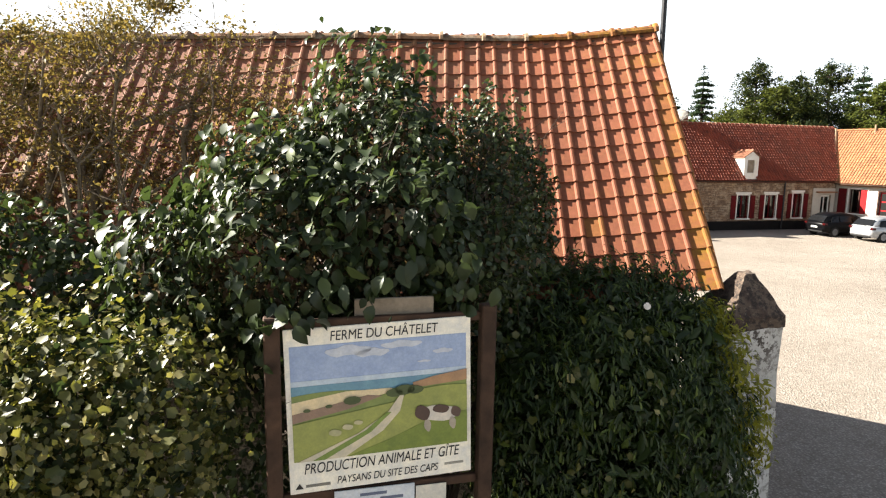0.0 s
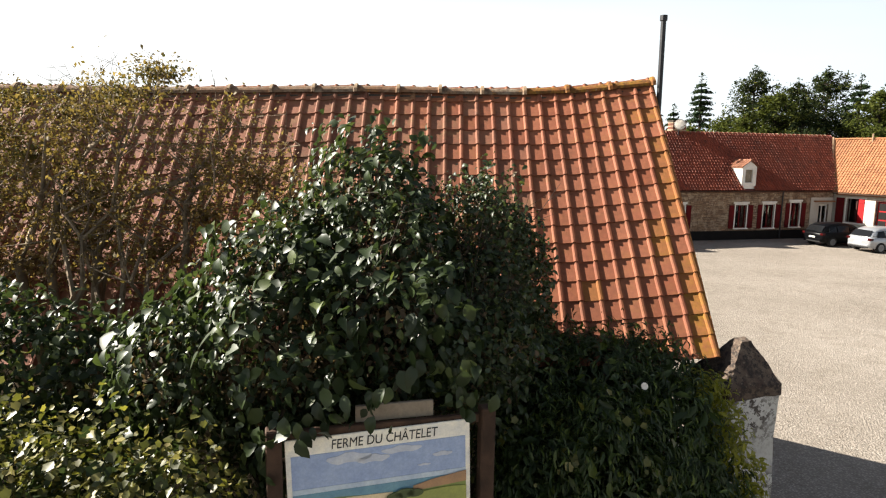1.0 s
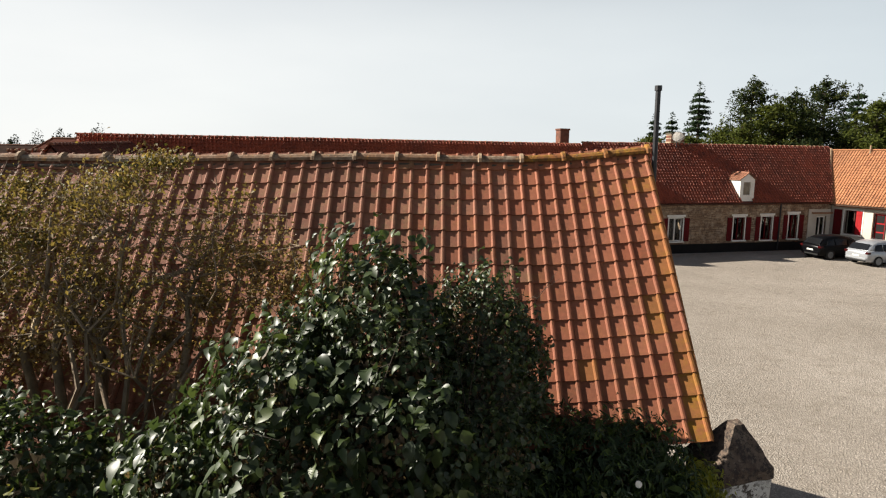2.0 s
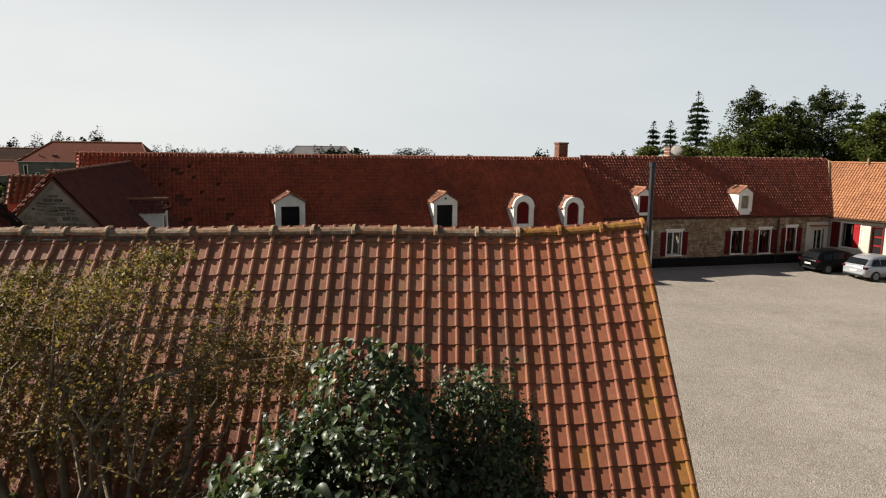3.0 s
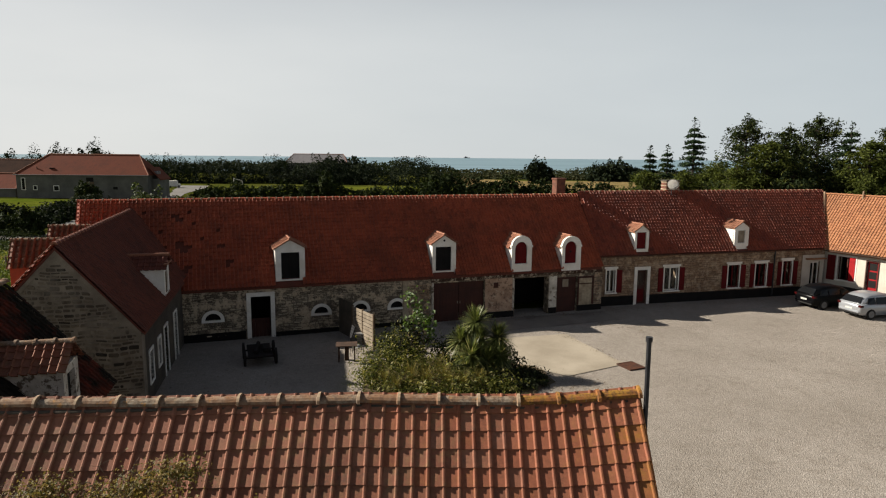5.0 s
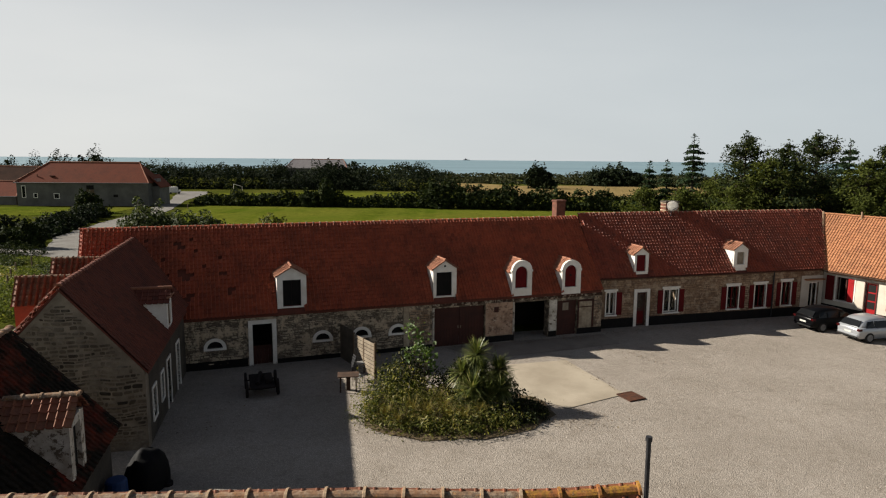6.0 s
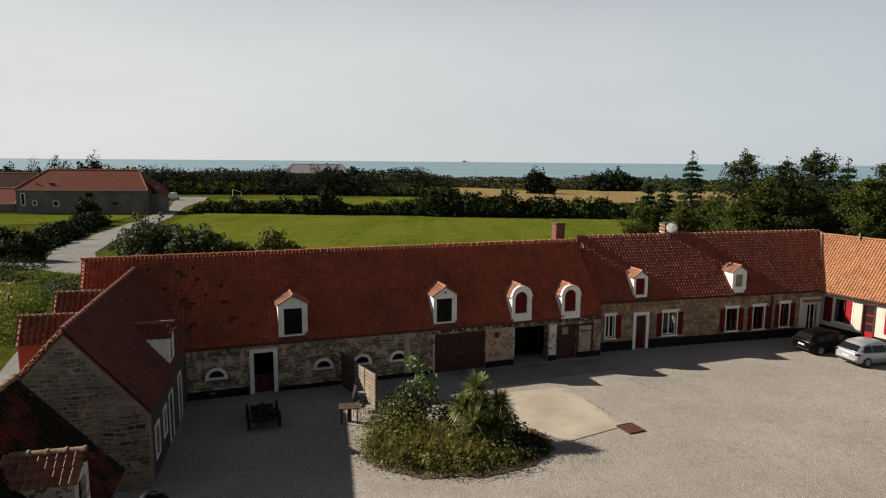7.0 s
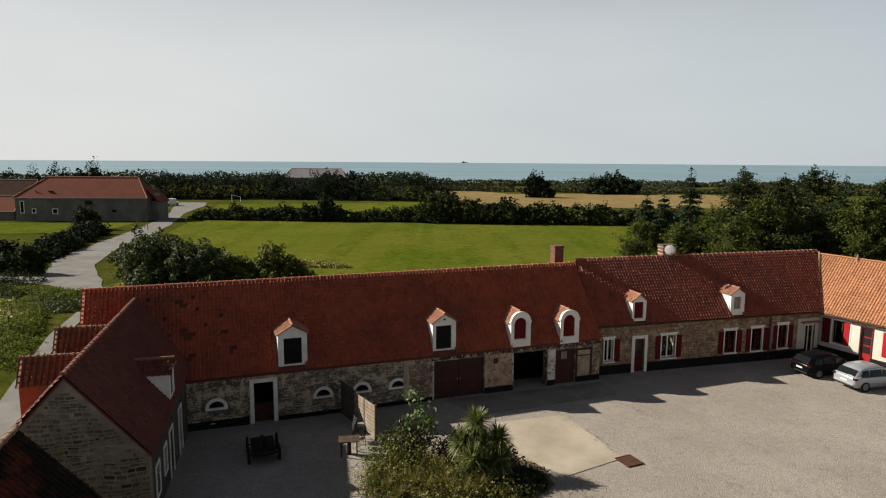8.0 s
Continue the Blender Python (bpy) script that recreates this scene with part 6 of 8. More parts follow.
p, nr = blob_points([(b[0], b[1] + 0.08, b[2] - 0.05, b[3] * 0.85, b[4] * 0.8, b[5] * 0.85) for b in blobs], 4500, 23, 0.4, 0.2, 2.6)
leaf_cloud("inner_foliage", p - o, nr, 0.085, M["ivy_leaf"], HL, 24, 0.85, 0.2, 0.2, 0.9, shape="lobed")
p, nr = blob_points(blobs, 19000, 21, 0.34, 0.42, 4.2)
leaf_cloud("foliage", p - o, nr + (-0.5, -0.2, 0.5), 0.05, M["mixed_leaf"], HL, 22, 1.0, 0.2, 0.3, 0.7, shape="lobed")
p, nr = blob_points(blobs[:5], 3500, 25, 0.15, 0.42, 4.2)
leaf_cloud("foliage", p - o, nr + (-0.2, -0.1, 0.6), 0.042, M["dry_leaf"], HL, 26, 0.9, 0.2, 0.3, 0.8, shape="lobed")
branches("limb", [(0.9, 0.1, 0), (0.0, 0.1, 0), (-1.2, 0.1, 0)], [tuple(np.array(b[:3]) - o) for b in blobs], M["dark_bark"], HL, 6, 0.03, 8)

HR = thing("laurel_hedge", pose(1.4, 4.9, 0.7), "tall clipped dark green hedge of narrow leaves", "hedge")
o = np.array((1.4, 4.9, 0.7))
blobs = [(0.85, 5.3, 2.85, 0.6, 0.75, 0.84), (1.4, 5.25, 2.8, 0.65, 0.8, 0.86), (1.98, 5.0, 2.5, 0.5, 0.6, 0.9), (0.75, 4.5, 2.3, 0.5, 0.5, 0.9), (1.3, 4.45, 2.4, 0.65, 0.5, 1.0), (2.0, 4.6, 2.0, 0.45, 0.5, 1.0),
         (0.8, 4.3, 1.4, 0.55, 0.45, 0.9), (1.4, 4.3, 1.3, 0.65, 0.45, 0.9), (2.1, 4.5, 1.3, 0.45, 0.45, 0.9),
         (0.95, 5.7, 2.9, 0.6, 0.42, 0.78), (1.55, 5.65, 2.85, 0.6, 0.42, 0.78), (2.05, 5.4, 2.72, 0.42, 0.42, 0.85), (2.34, 4.95, 1.9, 0.36, 0.45, 0.9), (1.8, 5.4, 2.4, 0.5, 0.4, 0.9), (1.9, 5.5, 2.88, 0.42, 0.36, 0.78), (2.05, 5.1, 2.65, 0.42, 0.4, 0.75)]
p, nr = blob_points([(b[0], b[1] + 0.05, b[2], b[3] * 0.86, b[4] * 0.86, b[5] * 0.9) for b in blobs], 9000, 30, 0.3, 0.1, 2.2)
core = np.random.default_rng(39).uniform((0.5, 4.6, 1.0), (2.3, 5.45, 3.2), (4500, 3))
p, nr = np.concatenate([p, core]), np.concatenate([nr, np.random.default_rng(40).normal(0, 1, core.shape)])
leaf_cloud("inner_foliage", p - o, nr, 0.13, M["laurel_leaf"], HR, 37, 0.4, 0.25, 0.0, 0.8, shape="lance")
p, nr = blob_points(blobs, 36000, 31, 0.25, 0.2, 3.4)
leaf_cloud("foliage", p - o, nr + (0, -0.2, 0.2), 0.078, M["laurel_leaf"], HR, 32, 0.24, 0.25, -0.2, 0.5, upright=0.8, shape="lance")
p, nr = blob_points([(2.42, 4.95, 2.85, 0.16, 0.3, 0.3), (2.58, 4.85, 2.35, 0.14, 0.3, 0.45), (2.32, 5.15, 3.2, 0.22, 0.25, 0.14)], 2000, 33, 0.6, 0.3, 3.2)
leaf_cloud("new_growth", p - o, nr + (0, 0, 0.5), 0.07, M["gold_leaf"], HR, 34, 0.32, 0.2, -0.2, 0.8, upright=0.4, shape="lance")
p, nr = blob_points(blobs[3:5] + blobs[6:8], 420, 35, 0.1, 0.12, 2.2)
leaf_cloud("creeper", p - o, nr + (0, -0.4, 0.2), 0.06, M["mixed_leaf"], HR, 36, 1.0, 0.2, 0.2, 0.6, shape="lobed")
branches("limb", [(-0.5, 0, 0), (0.1, 0, 0), (0.5, 0, 0)], [tuple(np.array(b[:3]) - (0, -0.1, 0.3) - o) for b in blobs], M["dark_bark"], HR, 7, 0.035, 3)
rf = thing("reflector", pose(1.66, 4.72, 3.37, 70, 0, 10), "small round white plastic disc in the hedge", "disc")
part("disc", tube([(0, 0, -0.006), (0, 0, 0.006)], 0.028, 16), M["white"], rf)

TH = thing("thorn_shrub", pose(-3.4, 5.3, 0.75), "straggly half-bare thorn shrub with small brownish leaves", "shrub")
o = np.array((-3.4, 5.3, 0.75))


def outward(p, k=1.18):
    """Sets the crown farther out over the eave."""
    return (0.12 + (p[0] - 0.12) * k, p[1] * k, 5.12 + (p[2] - 5.12) * k)


tips = [(-2.15, 5.0, 5.6), (-2.45, 5.1, 5.5), (-2.75, 5.2, 5.4), (-3.1, 5.3, 5.25), (-3.37, 5.6, 5.0), (-3.9, 5.6, 5.1), (-4.5, 5.6, 5.2), (-1.7, 5.0, 5.0),
        (-2.0, 4.8, 4.9), (-2.7, 5.0, 4.8), (-1.5, 5.1, 4.6), (-5.2, 5.4, 5.0)]
ends = branches("limb", [(-0.6, -0.3, 2.1), (0.2, -0.4, 2.3), (-1.2, -0.3, 2.2), (0.8, -0.3, 2.5)], [tuple(np.array(outward(t)) - o) for t in tips], M["thorn_bark"], TH, 9, 0.032, 7)
branches("trunk", [(-0.3, 0.1, 0), (0.4, 0.0, 0)], [(-0.6, -0.3, 2.2), (0.2, -0.4, 2.4), (-1.2, -0.3, 2.3), (0.8, -0.3, 2.6)], M["bark"], TH, 10, 0.08, 2)
for way in (((-2.99, 4.18), (-2.88, 4.75), (-2.59, 5.14), (-2.4, 5.26)), ((-2.61, 4.34), (-2.27, 4.77), (-1.84, 4.92), (-1.68, 5.09)), ((-2.61, 4.0), (-2.54, 4.21), (-2.68, 4.38), (-2.85, 4.75)),
            ((-3.24, 4.21), (-3.12, 4.43), (-2.99, 4.73), (-2.9, 5.3)), ((-1.97, 4.09), (-1.9, 4.4), (-1.9, 4.65), (-1.78, 4.87)), ((-3.6, 4.2), (-3.5, 4.8), (-3.7, 5.2), (-3.9, 5.4))):
    bole = [Vector(outward((x, 4.85 - 0.02 * i, z))) - Vector(o) for i, (x, z) in enumerate(way)]
    part("limb", tube([Vector((0.4 + 0.4 * (way[0][0] + 2.7), -0.1, 1.9)), *bole], [0.055, 0.04, 0.032, 0.022, 0.009], 7), M["thorn_bark"], TH, smooth=True)
    ends += branches("twig", [tuple(bole[1]), tuple(bole[2])], [tuple(bole[3] + Vector((dx, 0.1, dz))) for dx, dz in ((0.3, 0.25), (-0.25, 0.2), (0.45, -0.1))], M["bark"], TH, 60 + int(way[0][0] * 10), 0.014, 8)
E_ = np.array([tuple(e) for e in ends])
E_ = E_[(E_[:, 2] < 4.82) | ((E_[:, 0] > 0.2) & (E_[:, 0] < 1.1) & (E_[:, 2] < 5.2))]
rng2 = np.random.default_rng(10)
heavy = rng2.random(len(E_)) ** 3
pick = rng2.choice(len(E_), 8500, p=heavy / heavy.sum())
q = E_[pick] + rng2.normal(0, 0.07, (8500, 3))
leaf_cloud("foliage", q, rng2.normal(0, 1, q.shape) + (-0.4, 0, 0.6), 0.042, M["thorn_leaf"], TH, 11, 0.6, 0.2, 0.1, 0.8)
clumps = [(-2.2, 5.15, 5.72, 0.28, 0.2, 0.12), (-2.55, 5.2, 5.56, 0.3, 0.22, 0.15), (-2.9, 5.2, 5.4, 0.32, 0.25, 0.18), (-3.35, 5.2, 5.52, 0.25, 0.2, 0.13), (-3.65, 5.25, 5.3, 0.3, 0.25, 0.18),
          (-3.3, 5.2, 5.05, 0.42, 0.3, 0.25), (-3.75, 5.2, 4.75, 0.5, 0.3, 0.3), (-4.4, 5.4, 5.1, 0.5, 0.3, 0.3), (-2.75, 5.05, 4.75, 0.3, 0.25, 0.2)]
clumps = [outward(b) + tuple(1.18 * v for v in b[3:]) for b in clumps]
p, nr = blob_points(clumps, 8500, 12, 0.9, 0.5, 4.5)
leaf_cloud("foliage", p - o, nr + (-0.4, 0, 0.6), 0.036, M["thorn_leaf"], TH, 13, 0.6, 0.2, 0.1, 0.8, shape="ovate")
p, nr = blob_points(clumps, 5000, 15, 0.7, 0.5, 4.5)
leaf_cloud("foliage", p - o, nr + (-0.4, 0, 0.6), 0.036, M["olive_leaf"], TH, 16, 0.6, 0.2, 0.1, 0.8, shape="ovate")
low = [(-1.45, 5.15, 4.9, 0.42, 0.25, 0.28), (-1.85, 5.05, 4.6, 0.45, 0.3, 0.35), (-2.2, 5.0, 4.3, 0.5, 0.3, 0.3), (-3.3, 5.0, 4.2, 0.6, 0.35, 0.3), (-1.2, 5.3, 4.7, 0.35, 0.25, 0.35), (-2.7, 4.95, 4.45, 0.5, 0.35, 0.3), (-4.0, 5.1, 4.4, 0.6, 0.35, 0.35)]
low = [outward(b) + tuple(1.18 * v for v in b[3:]) for b in low]
p, nr = blob_points(low, 3600, 19, 0.9, 0.5, 4.5)
leaf_cloud("dry_foliage", p - o, nr + (-0.4, 0, 0.6), 0.05, M["dead_leaf"], TH, 14, 0.55, 0.2, 0.1, 0.8)
p, nr = blob_points(low, 7000, 20, 0.9, 0.5, 4.5)
leaf_cloud("foliage", p - o, nr + (-0.4, 0, 0.6), 0.048, M["brown_leaf"], TH, 17, 0.6, 0.2, 0.1, 0.8)
branches("sprig", [(1.5, -0.1, 3.9), (2.2, -0.1, 4.0)], [tuple(np.array(t) - o) for t in ((-1.75, 5.2, 5.6), (-1.2, 5.2, 5.45))], M["bark"], TH, 66, 0.008, 2)
LO = thing("dark_shrub", pose(-3.0, 4.4, 0.8), "low dark green shrub behind the hedge", "shrub")
o = np.array((-3.0, 4.4, 0.8))
p, nr = blob_points([(-2.9, 4.3, 3.55, 0.75, 0.5, 0.6), (-3.8, 4.4, 3.7, 0.8, 0.5, 0.6), (-2.2, 4.3, 3.4, 0.5, 0.4, 0.55), (-3.2, 4.4, 2.4, 1.2, 0.5, 0.8)], 9500, 14, 0.45, 0.2, 2.4)
leaf_cloud("foliage", p - o, nr + (-0.3, -0.1, 0.5), 0.075, M["ivy_leaf"], LO, 16, 0.65, 0.2, 0.3, 0.8, shape="ovate")
branches("limb", [(0, 0, 0)], [(0.1, 0, 2.7), (-0.8, 0, 2.9), (0.8, 0, 2.5)], M["dark_bark"], LO, 17, 0.04, 8)

# ---- yard: slab, planting, loose things ----
lay("concrete_slab", [(2.6, 30.6), (6.3, 31.6), (7.95, 26.7), (5.1, 24.95), (2.2, 27.5)], 0.045, M["concrete"], "pale worn concrete slab in the yard")
lay("apron", [(2.0, 31.6), (9.9, 34.6), (9.4, 36.6), (0.0, 33.6)], 0.04, M["apron"], "cracked grey concrete apron before the wagon doors")
dr = thing("drain_grate", pose(8.1, 26.36, 0.14, 0, 0, 24), "rusty brown metal drain cover beside the slab", "drain cover")
part("frame", boxes((-0.42, 0.42, -0.45, -0.4, -0.02, 0.03), (-0.42, 0.42, 0.4, 0.45, -0.02, 0.03), (-0.42, -0.37, -0.4, 0.4, -0.02, 0.03), (0.37, 0.42, -0.4, 0.4, -0.02, 0.03)), M["iron"], dr)
for i in range(10):
    part("bar", boxes((-0.37 + i * 0.076, -0.32 + i * 0.076, -0.4, 0.4, -0.01, 0.02)), M["iron"], dr)

M["bed_leaf"] = leaf_material("sunlit shrub leaf", srgb(48, 58, 23), srgb(98, 103, 41), srgb(146, 138, 70), 0.7, 0.3, 0.15)
M["bed_grass"] = leaf_material("dry grass blade", srgb(116, 110, 56), srgb(140, 122, 70), srgb(94, 96, 42), 0.7, 0.3, 0.2)
M["bed_dark"] = leaf_material("dark low shrub leaf", srgb(30, 38, 19), srgb(46, 54, 25), srgb(78, 80, 40), 0.7, 0.15, 0.15)
M["yucca_leaf"] = leaf_material("grey green blade", srgb(76, 88, 46), srgb(110, 116, 62), srgb(178, 170, 114), 0.45, 0.3)
M["fig_leaf"] = leaf_material("broad light green leaf", srgb(74, 96, 42), srgb(98, 118, 54), srgb(58, 80, 34), 0.55, 0.3, 0.3)
lay("bed_soil", wobble([(-3.2, 23.8), (-2.6, 22.4), (-0.8, 21.7), (1.4, 21.8), (3.4, 22.8), (4.5, 24.2), (4.3, 25.8), (2.8, 26.9), (0.4, 27.3), (-2.2, 27.0), (-3.3, 25.6)], 0.6, 0.12), 0.05, M["earth"], "bare earth of the planting bed")
BE = thing("bed_shrub", pose(0.4, 24.4, 0.12), "overgrown bed of light green shrubs and dry grasses", "shrub")
o = np.array((0.4, 24.4, 0.12))
blobs = [(-2.6, 23.6, 0.5, 0.9, 0.9, 0.7), (-1.6, 22.9, 0.45, 1.0, 0.9, 0.6), (-0.3, 22.5, 0.45, 1.1, 0.8, 0.6), (1.0, 22.6, 0.45, 1.0, 0.8, 0.6), (2.2, 23.1, 0.4, 0.9, 0.8, 0.6), (-1.9, 25.2, 0.8, 1.2, 1.0, 1.2), (-1.0, 24.2, 0.7, 1.1, 0.9, 0.9), (0.4, 23.8, 0.6, 1.0, 0.9, 0.7), (-2.7, 24.6, 0.6, 0.7, 0.8, 0.8)]
p, nr = blob_points([(b[0], b[1], b[2] * 0.9, b[3], b[4], b[5] * 0.82) for b in blobs], 21000, 51, 0.7, 0.7, 4.2)
leaf_cloud("foliage", p - o, nr + (-0.2, 0, 0.5), 0.105, M["bed_leaf"], BE, 52, 0.42, 0.2, 0.1, 0.9)
for b in blobs:
    branches("stem", [(b[0] - o[0], b[1] - o[1], 0)], [(b[0] - o[0] + 0.2, b[1] - o[1], b[2] + b[5] * 0.7)], M["dark_bark"], BE, 55, 0.025, 5)
p, nr = blob_points(blobs, 2600, 57, 0.2, 0.4, 2.8)
leaf_cloud("dry_foliage", p - o, nr + (-0.2, 0, 0.7), 0.14, M["dry_leaf"], BE, 58, 0.35, 0.2, -0.2, 0.8, upright=0.6)
blobs = [(2.9, 23.9, 0.28, 1.1, 0.9, 0.42), (3.5, 24.6, 0.22, 0.8, 0.9, 0.3), (2.2, 25.2, 0.5, 1.1, 1.0, 0.75), (-1.6, 26.0, 0.9, 1.1, 0.7, 1.1), (0.6, 26.0, 0.8, 1.1, 0.7, 0.9)]
DS = thing("bed_shrub", pose(2.6, 25.0, 0.1), "low dark green shrub in the planting bed", "shrub")
o = np.array((2.6, 25.0, 0.1))
p, nr = blob_points(blobs, 10000, 53, 0.5, 0.3, 2.4)
leaf_cloud("foliage", p - o, nr + (0, 0, 0.4), 0.15, M["bed_dark"], DS, 54, 0.5, 0.2, 0.1, 0.8)
for b in blobs:
    branches("stem", [(b[0] - o[0], b[1] - o[1], 0)], [(b[0] - o[0] + 0.2, b[1] - o[1], b[2] + b[5] * 0.7)], M["dark_bark"], DS, 56, 0.025, 5)


def blades(name, at, n, length, width, material, parent, seed=1, lean=0.9, low=-0.3, curve=0.5):
    """Long blades that spread from one point and bend over."""
    rng = random.Random(seed)
    vs, fs = [], []
    for _ in range(n):
        a = rng.uniform(0, 2 * math.pi)
        el = rng.uniform(low, 1.35)
        L = length * rng.uniform(0.7, 1.1)
        d = Vector((math.cos(a) * math.cos(el), math.sin(a) * math.cos(el), math.sin(el)))
        side = d.cross(Vector((0, 0, 1)))
        side = side.normalized() if side.length > 0.01 else Vector((1, 0, 0))
        k = len(vs)
        for i in range(5):
            t = i / 4
            p = Vector(at) + d * L * t - Vector((0, 0, curve * L * t * t * math.cos(el)))
            w = width * (1 - t) ** 0.6 * (0.5 + 0.5 * min(1, t * 4 + 0.3))
            vs += [p + side * w * 0.5, p - side * w * 0.5]
        for i in range(4):
            fs.append((k + 2 * i, k + 2 * i + 1, k + 2 * i + 3, k + 2 * i + 2))
    return tagged(raw(name, vs, fs, material, parent), kind="stuff")


for x, y, z, n, L in ((-1.2, 23.4, 0.3, 90, 1.0), (-0.6, 23.2, 0.3, 80, 0.9), (0.2, 23.0, 0.25, 80, 0.8), (1.4, 23.4, 0.2, 70, 0.7), (-2.2, 23.2, 0.2, 60, 0.7), (-0.2, 24.4, 0.3, 70, 1.0), (-1.7, 22.6, 0.2, 60, 0.6), (0.8, 22.9, 0.2, 60, 0.8), (0.0, 23.6, 0.3, 70, 1.0)):
    tg = thing("grass_tuft", pose(x, y, height(y)), "dry yellowish ornamental grass tuft in the bed", "grass", "grass tufts in the bed")
    blades("blade", (0, 0, 0.3), n * 3, L * 1.1, 0.018, M["bed_grass"], tg, int(x * 10) + 40, low=0.45, curve=0.55)
for (x, y), heads in (((1.5, 25.0), ((1.35, 25.3, 2.3, 0.95), (2.25, 25.0, 1.75, 0.95), (1.15, 24.3, 1.2, 1.0), (1.75, 24.4, 0.9, 0.95), (0.75, 25.0, 1.6, 0.85), (2.3, 24.6, 1.1, 0.9), (1.5, 25.0, 1.6, 0.9), (0.9, 24.2, 0.7, 0.9))),):
    yu = thing("yucca", pose(x, y, height(y)), "branching yucca with spiky grey-green heads", "yucca")
    b = Vector((x, y, height(y)))
    for i, (hx, hy, hz, L) in enumerate(heads):
        p = Vector((hx, hy, hz)) - b
        part("stem", tube([Vector((0.1 * i - 0.2, 0, -0.1)), Vector((p.x * 0.5, p.y * 0.5, p.z * 0.4)), p], [0.1, 0.08, 0.06], 8), M["bark"], yu)
        blades("head", p, 380, L * 0.92, 0.075, M["yucca_leaf"], yu, 60 + i, low=-1.1, curve=0.25)
fg = thing("young_tree", pose(-0.9, 25.7, height(25.7)), "slender young tree with broad light green leaves", "tree")
o = np.array((-0.9, 25.7, height(25.7)))
ends = branches("limb", [(0, 0, 0)], [(-0.5, 0.5, 3.1), (-0.2, 0.3, 2.4), (0.2, 0.2, 1.9), (-0.6, 0.3, 1.8), (0.1, 0.0, 2.2), (0.35, 0.1, 1.5)], M["bark"], fg, 31, 0.05, 3)
rng2 = np.random.default_rng(32)
q = np.concatenate([rng2.normal(c, 0.2, (46, 3)) for c in ((-0.5, 0.5, 3.05), (-0.15, 0.3, 2.45), (0.2, 0.2, 1.95), (-0.55, 0.3, 1.9), (0.1, 0.0, 2.2), (0.3, 0.1, 1.6))])
leaf_cloud("foliage", q, rng2.normal(0, 0.5, q.shape) + (-0.3, -0.4, 0.8), 0.2, M["fig_leaf"], fg, 33, 0.75, 0.15, 0.3, 0.5)

# slatted screen between the tables and the bed
fa, fb = Vector((-4.43, 30.3, 0.02)), Vector((-3.2, 28.55, 0.02))
way = fb - fa
fn = thing("fence_screen", pose(fa.x, fa.y, fa.z, 0, 0, math.degrees(math.atan2(way.y, way.x))), "weathered slatted wooden screen in the yard", "fence")
L = way.length
for x in (0.0, L / 2, L):
    part("post", boxes((x - 0.045, x + 0.045, -0.05, 0.05, 0, 1.74), bevel=0.006), M["grey_wood"], fn)
for k in range(2):
    for i in range(9):
        part("slat", boxes((k * L / 2 + 0.05, (k + 1) * L / 2 - 0.05, -0.035, -0.01, 0.12 + i * 0.178, 0.27 + i * 0.178), bevel=0.004), M["pale_wood"], fn)

# shaded half of the screen, its shade put into darker boards
fa, fb = Vector((-5.32, 31.66, 0.0)), Vector((-4.46, 30.36, 0.02))
way = fb - fa
fn = thing("fence_screen", pose(fa.x, fa.y, fa.z, 0, 0, math.degrees(math.atan2(way.y, way.x))), "boarded wooden screen against the stable wall, darkened for shade", "fence")
for i in range(10):
    part("board", boxes((way.length * i / 10 + 0.004, way.length * (i + 1) / 10 - 0.004, -0.015, 0.015, 0.04, 1.82 + 0.015 * (i % 3)), bevel=0.003), M["dull_wood"], fn)
for z in (0.4, 1.4):
    part("rail", boxes((0, way.length, 0.016, 0.06, z, z + 0.09)), M["dull_wood"], fn)


def bistro_table(m, label):
    t = thing("garden_table", m, label, "table")
    part("tabletop", boxes((-0.46, 0.46, -0.34, 0.34, 0.7, 0.74), bevel=0.008), M["wood"], t)
    for x in (-0.34, 0.34):
        for y in (-0.26, 0.26):
            part("leg", boxes((x - 0.03, x + 0.03, y - 0.03, y + 0.03, 0, 0.7)), M["wood"], t)
    part("middle_leg", boxes((-0.09, 0.09, -0.05, 0.05, 0, 0.7)), M["wood"], t)
    return t


def stack_chair(m, label):
    t = thing("stacking_chair", m, label, "chair", "chairs stacked by the screen")
    part("seat", boxes((-0.22, 0.22, -0.22, 0.22, 0.43, 0.46), bevel=0.01), M["metal_light"], t)
    part("backrest", boxes((-0.22, 0.22, 0.2, 0.23, 0.6, 0.85), bevel=0.01), M["metal_dark"], t)
    for x in (-0.2, 0.2):
        for y in (-0.2, 0.2):
            part("leg", tube([(x, y, 0), (x, y, 0.43 if y < 0 else 0.85)], 0.013, 6), M["metal_dark"], t)
    return t


t0 = bistro_table(pose(-4.2, 26.9, 0.09, 0, 0, 8), "brown wooden garden table by the screen")
c0 = stack_chair(pose(-4.0, 28.3, 0.05, 0, 0, 110), "grey metal chair stacked by the screen")
for i in range(1, 4):
    copy_thing(c0, pose(-4.0 + 0.03 * i, 28.3 + 0.02 * i, 0.05 + 0.12 * i, 0, 0, 110 + 2 * i))
c1 = stack_chair(pose(-3.85, 27.6, 0.07, 0, 0, 60), "grey metal chair beside the stacked chairs")

